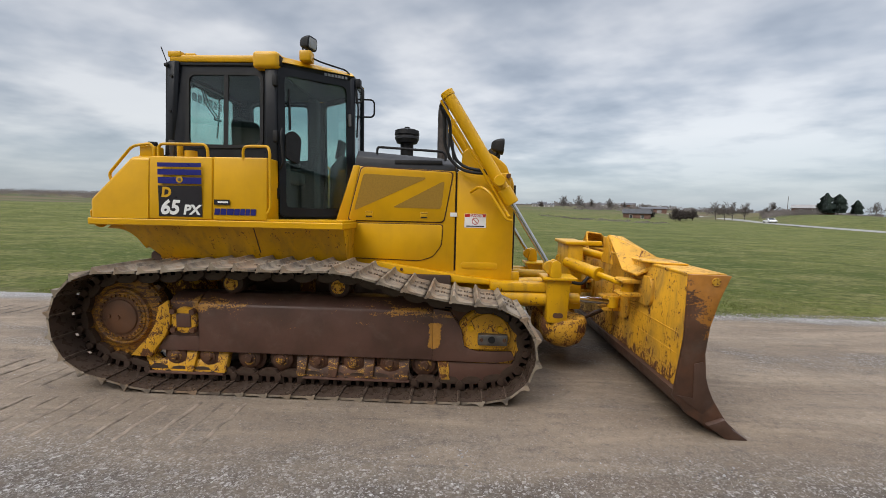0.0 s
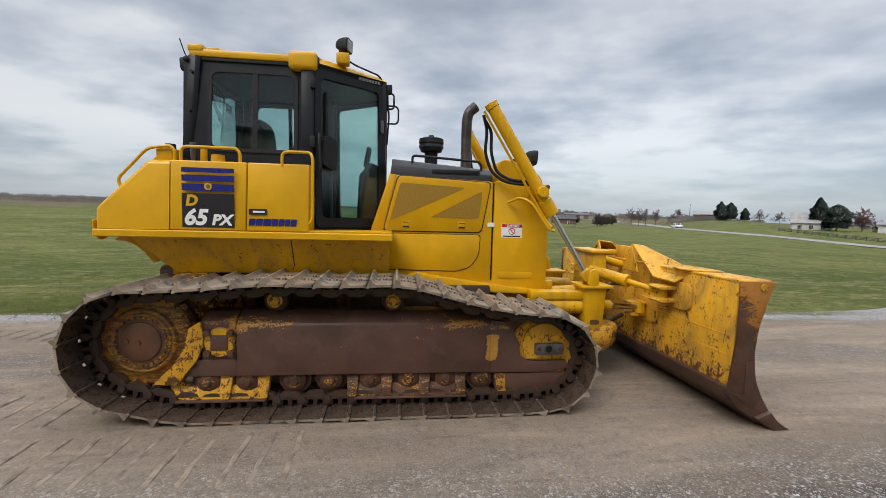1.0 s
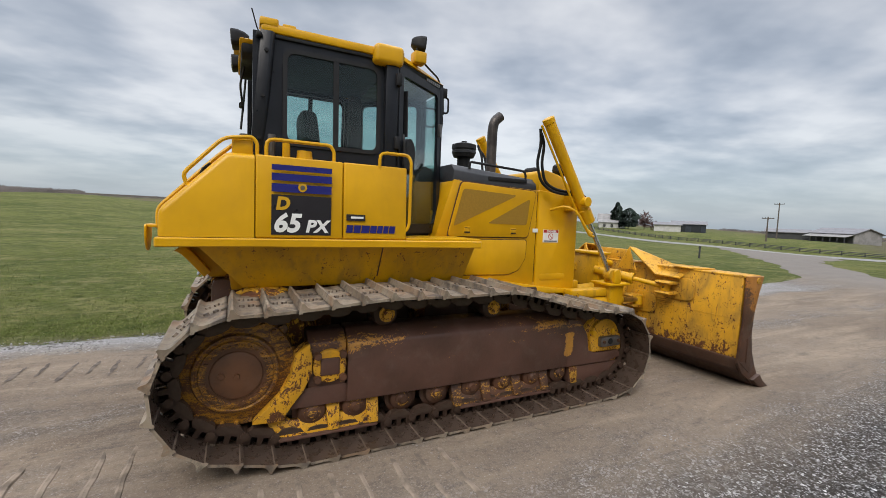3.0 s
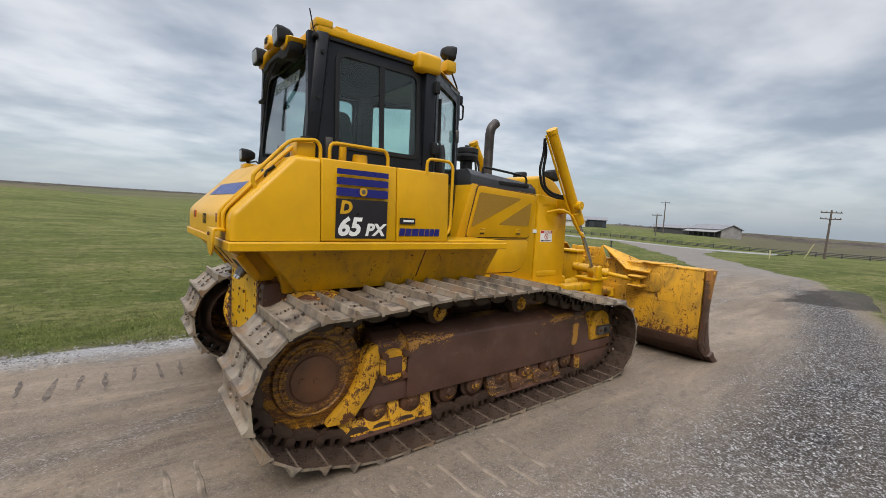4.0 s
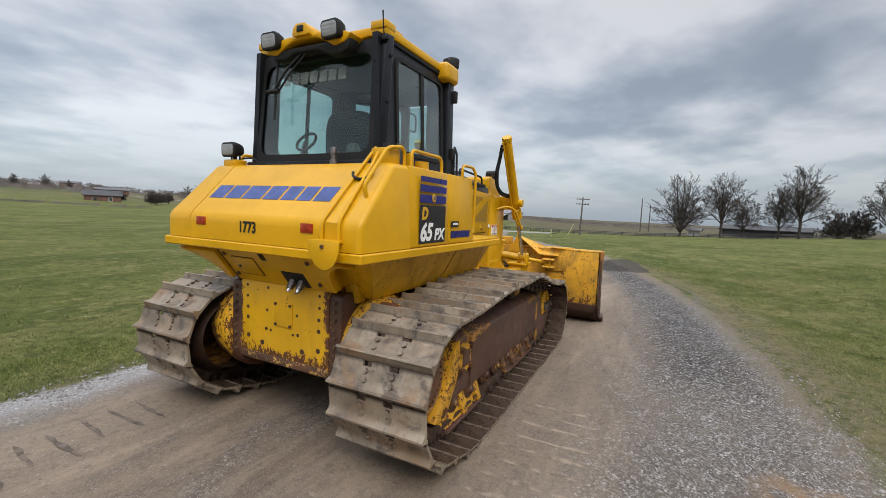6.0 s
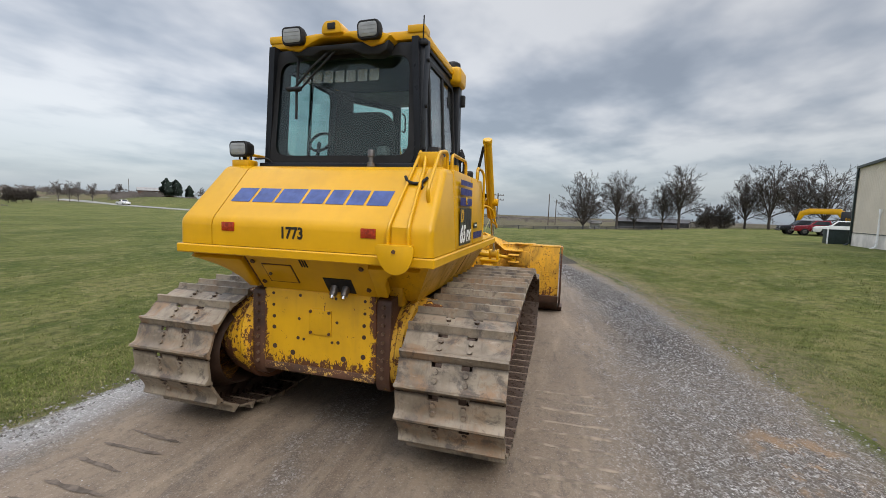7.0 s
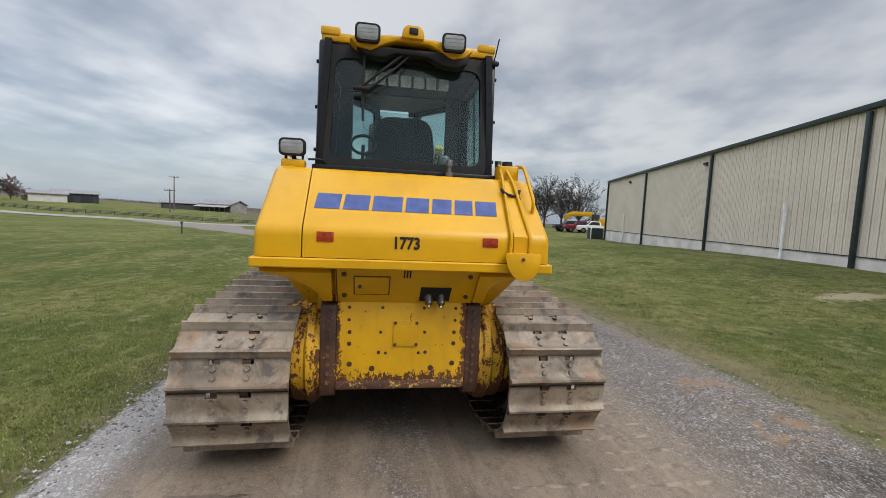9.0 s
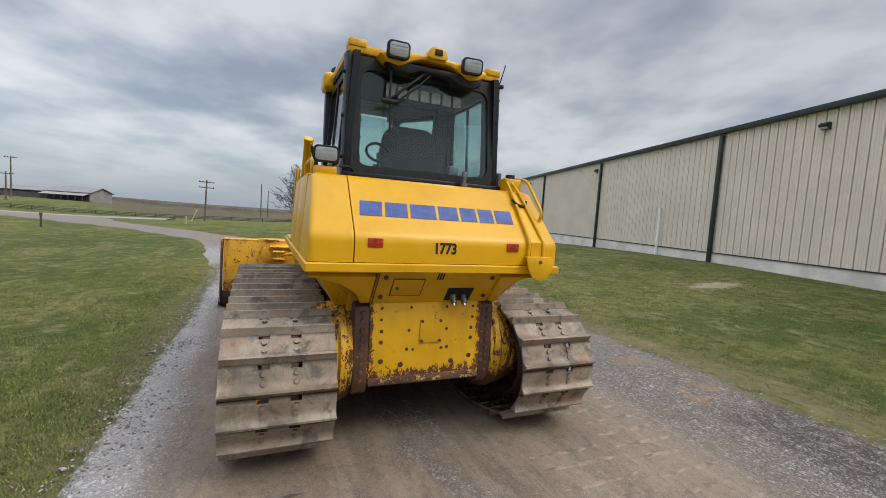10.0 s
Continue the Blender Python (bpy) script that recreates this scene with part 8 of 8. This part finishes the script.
for x, y, h, w, seed in ((97.0, 166.5, 7.6, 5.2, 31), (99.5, 165.0, 7.4, 4.8, 35), (105.5, 170, 7.2, 4.8, 32), (107.2, 165.5, 7.0, 5.2, 33), (122, 172, 4.8, 4.4, 34), (118, 170, 3.6, 4.2, 38), (146, 156, 5.4, 6.2, 61), (151, 152, 5.0, 6.4, 62), (157, 148, 4.6, 6.0, 63)):
    bare_tree(x, y, h, w, seed, "leafless roadside tree in a far field", "far bare trees", 0.2, 7, M_fartwig, 0.022)
for x, y, h, w, seed in ((68.8, 139.6, 4.4, 4.6, 71), (71.5, 141.5, 4.0, 4.0, 74), (79.3, 149.1, 4.2, 4.6, 72), (76.5, 148.0, 3.8, 4.0, 75), (64.0, 146.5, 3.6, 4.6, 73)):
    bare_tree(x, y, h, w, seed, "round brown leafless tree beside the road", "round trees", 0.16, 14, None, 0.034)
for az, h, w, sd in ((76.7, 10.4, 9.0, 64), (74.8, 10.4, 9.4, 65), (73.3, 7.6, 5.0, 66), (71.1, 8.8, 8.0, 67), (69.4, 6.0, 5.4, 68), (79.6, 5.4, 6.0, 69)):
    bare_tree(*polar(az, 345, (0, 0)), h, w, sd, "round leafless tree on the far ridge", "far bare trees", 0.12, 9, M_fartwig, 0.04)
bare_tree(*polar(38.2, 152, (-2.62, 0.48)), 6.6, 6.2, 36, "round reddish leafless tree beside the farmhouse", "far bare trees", 0.12, 12, M_redtwig, 0.030)
bare_tree(*polar(37.0, 150, (-2.62, 0.48)), 3.2, 3.6, 37, "small reddish leafless bush beside the farmhouse", "far bare trees", 0.05, 10, M_redtwig, 0.026)


def conifer(x, y, height, width, seed, full=1.3):
    rng = np.random.default_rng(seed)
    t = thing("evergreen_tree", "dark green evergreen tree beside far farm buildings", "tree", pose(x, y, land(x, y)), "evergreens")
    part("trunk", rod((0, 0, -0.3), (0, 0, height * 0.9), height * 0.02, 0.03, 8), M_bark, t)
    verts, faces = [], []
    lobes = [(rng.uniform(0, 6.28), rng.uniform(0.2, 0.8)) for _ in range(9)]
    for _ in range(3600):
        f = rng.random() ** 0.9
        z = height * (0.10 + 0.90 * f)
        a = rng.uniform(0, 6.28)
        swell = 0.90 + 0.50 * max(math.cos(a - la) * math.exp(-((f - lf) / 0.13) ** 2) for la, lf in lobes)
        tier = 0.62 + 0.38 * abs(math.sin(f * 9.0 + 1.5 * math.sin(a + seed)))
        rad = width / 2 * (1 - f ** full) ** 0.7 * rng.uniform(0.35, 1.0) ** 0.6 * swell * tier + 0.05
        c = Vector((rad * math.cos(a), rad * math.sin(a), z))
        s = rng.uniform(0.16, 0.42) * (0.6 + 0.5 * (1 - f))
        k = len(verts)
        out = Vector((math.cos(a), math.sin(a), -0.25))
        side = Vector((-math.sin(a), math.cos(a), rng.uniform(-0.4, 0.4)))
        verts += [c - side * s * 0.6, c + side * s * 0.6, c + out * s * 1.5, c + Vector((0, 0, s * 0.7)), c - out * s]
        faces += [(k, k + 1, k + 2), (k, k + 2, k + 3), (k + 1, k + 4, k + 3)]
    part("crown", None, None, t, data=mesh_of("crown", verts, faces, M_conifer))


for az, r, h, w, sd, full, eye in ((41.35, 154, 8.6, 4.4, 41, 1.5, (-2.62, 0.48)), (40.0, 148, 6.6, 5.6, 42, 3.6, (-2.62, 0.48)), (48.4, 205, 7.6, 4.4, 43, 1.8, (-6.22, 4.12)), (47.5, 206, 7.2, 4.4, 44, 2.4, (-6.22, 4.12)), (46.2, 208, 5.2, 3.4, 45, 1.2, (-6.22, 4.12))):
    conifer(*polar(az, r, eye), h, w, sd, full)


def far_woods():
    """Leafless woods and brush on the far ridges, too dense to count."""
    rng = np.random.default_rng(77)
    verts, faces = [], []

    def bush(x, y, h, w):
        # a rounded cloud of thin upright twigs
        z = land(x, y) - 0.3
        k = 46
        a, u, rr = rng.uniform(0, 6.28, k), rng.uniform(0.0, 1.0, k), rng.random(k) ** 0.5
        ring_w = w * 0.5 * np.sqrt(np.clip(1 - (u - 0.35) ** 2 * 2.2, 0.04, 1)) * rr
        px, py, pz = x + ring_w * np.cos(a), y + ring_w * np.sin(a), z + h * u * 0.82
        t, ln = w * 0.030, h * rng.uniform(0.16, 0.30, k)
        lx, ly = rng.normal(0, 0.3, k) * ln, rng.normal(0, 0.3, k) * ln
        for i in range(k):
            q = len(verts)
            verts.extend([(px[i] - t, py[i] + t * 0.5, pz[i]), (px[i] + t, py[i] - t * 0.5, pz[i]), (px[i] + lx[i], py[i] + ly[i], pz[i] + ln[i])])
            faces.append((q, q + 1, q + 2))

    for count, a0, a1, r0, r1, h0, h1, w0, w1 in ((1300, 104, 152, 430, 640, 2.6, 5.0, 6, 11), (700, 76, 104, 480, 640, 0.8, 2.0, 5, 10), (420, 46, 78, 430, 720, 3, 6, 5, 9), (60, 66, 74, 225, 262, 1.2, 2.6, 3, 5),
                                                  (1100, -34, 30, 420, 760, 2.2, 4.2, 6, 12), (110, -27, -8, 112, 128, 1.0, 2.2, 2, 4), (90, -5, 22, 180, 320, 0.8, 1.8, 3, 6), (120, 62, 78, 118, 132, 0.4, 0.8, 1.2, 2.4), (90, 49.5, 54, 196, 214, 1.2, 2.6, 2.5, 4.5)):
        for _ in range(count):
            bush(*polar(rng.uniform(a0, a1), rng.uniform(r0, r1), HUB), rng.uniform(h0, h1), rng.uniform(w0, w1))
    ob = new("far_woods", mesh_of("far_woods", verts, faces, M_brush))
    tagged(ob, "hazy brown leafless woods and brush on far ridges", "woods", kind="stuff")


far_woods()


def house(name, label, x, y, turn, length, width, eave, ridge, wall, roof_m, windows=0, door=0, category="house", porch=False, open_side=False):
    b = thing(name, label, category, pose(x, y, land(x, y), 0, 0, turn))
    part("wall", prism([(-width / 2, -1.5), (width / 2, -1.5), (width / 2, eave), (0, ridge), (-width / 2, eave)], "x", -length / 2, length / 2, 0), wall, b, smooth=False)
    t, o = 0.15, 0.4
    part("roof", prism([(-width / 2 - o, eave - o * (ridge - eave) / (width / 2)), (0, ridge), (width / 2 + o, eave - o * (ridge - eave) / (width / 2)), (width / 2 + o, eave + t - o * (ridge - eave) / (width / 2)), (0, ridge + t), (-width / 2 - o, eave + t - o * (ridge - eave) / (width / 2))], "x", -length / 2 - o, length / 2 + o, 0), roof_m, b, smooth=False)
    for i in range(windows):
        xx = -length / 2 + length * (i + 0.7) / (windows + 0.4)
        for s in (-1, 1):
            w = part("window", box(xx - 0.5, xx + 0.5, s * width / 2 - 0.03, s * width / 2 + 0.05, eave - 1.75, eave - 0.55, 0), M_farwall, b)
            part("pane", box(xx - 0.42, xx + 0.42, s * width / 2 - 0.03, s * width / 2 + 0.07, eave - 1.67, eave - 0.63, 0), M_pane, w)
    for i in range(door):
        xx = -length / 2 + length * (i + 0.6) / (door + 0.2)
        for s in (-1, 1):
            part("door", box(xx - 1.3, xx + 1.3, s * width / 2 - 0.03, s * width / 2 + 0.06, -0.6, eave - 0.5, 0), M_pane if wall is M_navy else M_darkwall if open_side else M_greywall, b)
    part("end_door", box(length / 2 - 0.02, length / 2 + 0.06, -1.0, 1.0, -0.6, eave - 0.4, 0), M_pane if wall is M_navy else wall, b)
    if porch:
        p = part("porch_roof", prism([(width / 2, eave - 0.3), (width / 2 + 2.4, eave - 0.9), (width / 2 + 2.4, eave - 0.8), (width / 2, eave - 0.15)], "x", -length / 2, length / 2, 0), M_greywall, b)
        for i in range(7):
            xx = -length / 2 + 0.3 + (length - 0.6) * i / 6
            part("post", box(xx - 0.08, xx + 0.08, width / 2 + 2.2, width / 2 + 2.36, -1.5, eave - 0.85, 0), M_darkwall, p)
    return b


# long sheds and barns past the road
SPOT = (-2.62, 0.48)
house("cattle_barn", "long low cattle barn with grey metal roof and open side", *polar(20.0, 146, SPOT), 70, 10.8, 7.6, 2.2, 3.45, M_greywall, M_roofing, 0, 4, "barn", True, True)
house("shed", "dark open-sided long machine shed", *polar(24.4, 152, SPOT), 115, 9.5, 7, 1.8, 2.6, M_darkwall, M_roofing, 0, 3, "shed", False, True)
house("shed", "small white metal farm shed", *polar(35.7, 148, SPOT), 125.5, 7.2, 6, 2.0, 2.7, M_farwall, M_roofing, 0, 0, "shed")
house("barn", "dark low barn beside a white shed", *polar(33.5, 154, SPOT), 124, 9.2, 8, 2.4, 3.3, M_navy, M_roofing, 0, 2, "barn")
house("farmhouse", "white farmhouse with grey gabled roof among evergreens", *polar(42.6, 156, SPOT), -48, 5.0, 5, 2.4, 4.4, M_farwall, M_greywall, 2, 0)
house("outbuilding", "low white wing beside the farmhouse", *polar(41.9, 153, SPOT), -48, 8, 4, 1.7, 2.5, M_farwall, M_greywall, 3, 0, "shed")
house("house", "low brown house among bare bushes", 60.5, 149, -26, 8.5, 6, 1.7, 3.0, M_brick, M_darkwall, 2, 0)
house("house", "low brown house beyond evergreens", 131.5, 165, -38, 12, 8, 2.2, 3.4, M_brick, M_greywall, 3, 0)
house("low_house", "low dark ranch house behind the tree row", *polar(-11.0, 118), 78, 16, 8, 1.5, 2.3, M_darkwall, M_darkwall, 0, 0)
house("shed", "small pale shed beneath a bare tree", *polar(-4.6, 103), 80, 2.0, 1.8, 1.3, 1.7, M_farwall, M_greywall, 0, 0, "shed")
for az, r, ln, wall, h in ((80.3, 420, 7, M_farwall, 3.4), (79.5, 430, 9, M_brick, 4.4), (78.6, 420, 10, M_farwall, 2.8), (72, 470, 12, M_farwall, 4), (69, 480, 14, M_brick, 5), (66.2, 300, 15, M_brick, 3.2)):
    x, y = polar(az, r, (0, 0))
    house("farm_building", "distant farm building on the ridge", x, y, az - 90, ln, 12, h * 0.65, h, wall, M_farroof, 0, 2, "barn")


# ---- poles, posts and fence ----
def utility_pole(x, y, height, arms, tilt=0.0):
    p = thing("utility_pole", "weathered wooden utility pole" + (" with crossarms" if arms else ""), "utility pole", pose(x, y, land(x, y), tilt), "utility poles")
    part("pole", rod((0, 0, -0.5), (0, 0, height), 0.17, 0.11, 10), M_polewood, p)
    for i in range(arms):
        z = height - 0.35 - i * 0.9
        arm = part("crossarm", box(-0.07, 0.07, -1.15, 1.15, z - 0.07, z + 0.07, 0.01), M_polewood, p)
        for yy in (-1.05, -0.5, 0.5, 1.05):
            part("insulator", rod((0, yy, z + 0.07), (0, yy, z + 0.22), 0.05, 0.04, 8), M_dark, arm)
    return p


utility_pole(75, 15, 6.9, 2, 1.5)
utility_pole(122, 6.5, 9.2, 0)
utility_pole(134, 4.6, 8.0, 0)
utility_pole(117, 57, 9.0, 1)
utility_pole(97.3, 49.6, 5.2, 1)
utility_pole(160, 216, 9.0, 0)
for x, y, h, m, lab in ((23.2, 17.1, 0.75, M_darkwall, "short dark marker post on the lawn"), (43.4, 13.2, 0.8, M_postpale, "short pale marker post on the lawn")):
    p = thing("marker_post", lab, "post", pose(x, y, land(x, y)))
    part("post", box(-0.04, 0.04, -0.04, 0.04, -0.2, h, 0.01), m, p)
    part("cap", box(-0.05, 0.05, -0.06, 0.06, h - 0.12, h + 0.02, 0.01), m, p)
p = thing("guy_marker", "leaning pale guy-wire marker", "marker", pose(72, 16.6, land(72, 16.6)))
part("sleeve", rod((0, 0, -0.2), (0.1, -0.9, 2.0), 0.07, 0.06, 8), M_postpale, p)


def make_fence():
    line = [(103, 104), (95, 80), (90, 62), (87, 42), (85, 24), (85, 8.5), (90, -9), (98, -20), (108, -32)]
    f = thing("plank_fence", "dark weathered plank pasture fence", "fence", pose(line[5][0], line[5][1], land(*line[5][:2])))
    base = f.matrix_world.inverted()
    pts = []
    for (x0, y0), (x1, y1) in zip(line, line[1:]):
        k = max(1, int(math.hypot(x1 - x0, y1 - y0) / 2.6))
        pts += [(x0 + (x1 - x0) * i / k, y0 + (y1 - y0) * i / k) for i in range(k)]
    post = part("post", box(-0.07, 0.07, -0.07, 0.07, -0.4, 0.80, 0), M_darkwall, f)
    for n, (x, y) in enumerate(pts):
        m = base @ pose(x, y, land(x, y))
        if n == 0:
            post.matrix_local = m
        else:
            part("post", None, None, f, data=post.data, at=m)
    for (x0, y0), (x1, y1) in zip(pts, pts[1:]):
        for z in (0.22, 0.46, 0.70):
            a, b = base @ Vector((x0, y0, land(x0, y0) + z)), base @ Vector((x1, y1, land(x1, y1) + z))
            part("rail", rod(a, b, 0.055, None, 4), M_darkwall, f)


make_fence()


# ---- vehicles ----
def pickup(x, y, turn, paint_m, label, z=None, name="pickup_truck"):
    v = thing(name, label, "pickup truck", pose(x, y, land(x, y) if z is None else z, 0, 0, turn))
    side = [(-2.75, 0.55), (-2.75, 1.12), (-0.75, 1.14), (-0.72, 1.20), (-0.50, 1.78), (0.75, 1.80), (1.35, 1.20), (2.60, 1.08), (2.75, 0.95), (2.78, 0.50), (2.25, 0.45), (-2.3, 0.45)]
    part("body", prism(side, "y", -0.95, 0.95, 0.05), paint_m, v)
    part("bed", box(-2.62, -0.85, -0.78, 0.78, 1.05, 1.15, 0.0), M_black, v)
    for s in (-1, 1):
        part("side_window", prism([(-0.52, 1.24), (-0.38, 1.68), (0.66, 1.70), (1.12, 1.24)], "y", s * 0.945, s * 0.965, 0), M_pane, v)
        for xx in (-1.75, 1.75):
            w = part("wheel", rod((xx, s * 0.72, 0.40), (xx, s * 0.97, 0.40), 0.40, None, 20, None, 0.03), M_black, v)
            part("rim", rod((xx, s * 0.95, 0.40), (xx, s * 0.985, 0.40), 0.23, 0.2, 16), M_steelgrey, w)
        part("headlight", box(2.70, 2.80, s * 0.62 - 0.2, s * 0.62 + 0.2, 0.78, 0.98, 0.02), M_lens, v)
        part("tail_light", box(-2.78, -2.72, s * 0.85 - 0.08, s * 0.85 + 0.08, 0.75, 1.08, 0.01), M_red, v)
    part("windscreen", prism([(0.78, 1.76), (1.30, 1.24), (1.33, 1.25), (0.81, 1.78)], "y", -0.8, 0.8, 0), M_pane, v)
    part("rear_window", prism([(-0.70, 1.26), (-0.53, 1.70), (-0.56, 1.71), (-0.73, 1.27)], "y", -0.75, 0.75, 0), M_pane, v)
    part("bumper", box(2.72, 2.88, -0.92, 0.92, 0.42, 0.62, 0.03), M_steelgrey, v)
    part("bumper", box(-2.90, -2.74, -0.92, 0.92, 0.45, 0.65, 0.03), M_steelgrey, v)
    return v


pickup(98.3, 139.5, 256, M_carwhite, "white pickup truck far off on the county road")
for az, r, turn, m, lab in ((-28.5, 66, 66, M_carwhite, "white pickup truck parked beyond the metal building"), (-26.8, 68, 75, M_carred, "dark red pickup truck parked among others"), (-25.5, 70, 80, M_carblack, "black pickup truck parked beside a red one")):
    x, y = polar(az, r)
    pickup(x, y, turn, m, lab)
x, y = polar(-26.3, 76)
ex = thing("excavator", "yellow excavator with lowered boom parked behind trucks", "excavator", pose(x, y, land(x, y), 0, 0, 62))
part("boom", prism([(-3.2, 1.4), (-2.75, 2.9), (-2.2, 3.35), (0.9, 3.35), (1.9, 2.9), (2.2, 1.6), (1.8, 1.6), (1.35, 2.4), (0.6, 2.65), (-1.9, 2.6), (-2.3, 2.1), (-2.8, 1.3)], "y", -0.3, 0.3, 0.05), M_yellow, ex)
part("house", box(-5.2, -2.6, -1.3, 1.3, 1.0, 2.3, 0.12), M_yellow, ex)
part("cab", box(-3.6, -2.3, 0.35, 1.3, 1.4, 3.0, 0.1), M_dark, ex)
for s in (-1, 1):
    part("crawler", prism(rounded_poly([(-5.4, 0.1), (-1.8, 0.1), (-1.5, 0.5), (-1.8, 0.95), (-5.4, 0.95), (-5.7, 0.5)], 0.25, 4), "y", s * 0.9, s * 1.5, 0.03), M_black, ex)
x, y = 33.2, -17.3
ub = thing("utility_cabinet", "dark green metal utility cabinet on the lawn", "utility cabinet", pose(x, y, land(x, y), 0, 0, -15))
part("body", box(-0.75, 0.75, -0.6, 0.6, -0.2, 1.05, 0.03), M_green, ub)
part("lid", box(-0.80, 0.80, -0.65, 0.68, 1.05, 1.13, 0.03), M_green, ub)
part("meter_post", box(-0.95, -0.87, 0.62, 0.70, -0.3, 1.25, 0.01), M_pvc, ub)

# ---- no part lies more than two levels below its thing ----
def level_parts():
    for ob in list(scene.objects):
        line = [ob]
        while line[-1].parent is not None:
            line.append(line[-1].parent)
        if len(line) > 3:
            home = line[-2]
            m = ob.matrix_basis.copy()
            for q in line[1:-2]:
                m = q.matrix_basis @ m
            ob.parent = home
            ob.matrix_basis = m


level_parts()
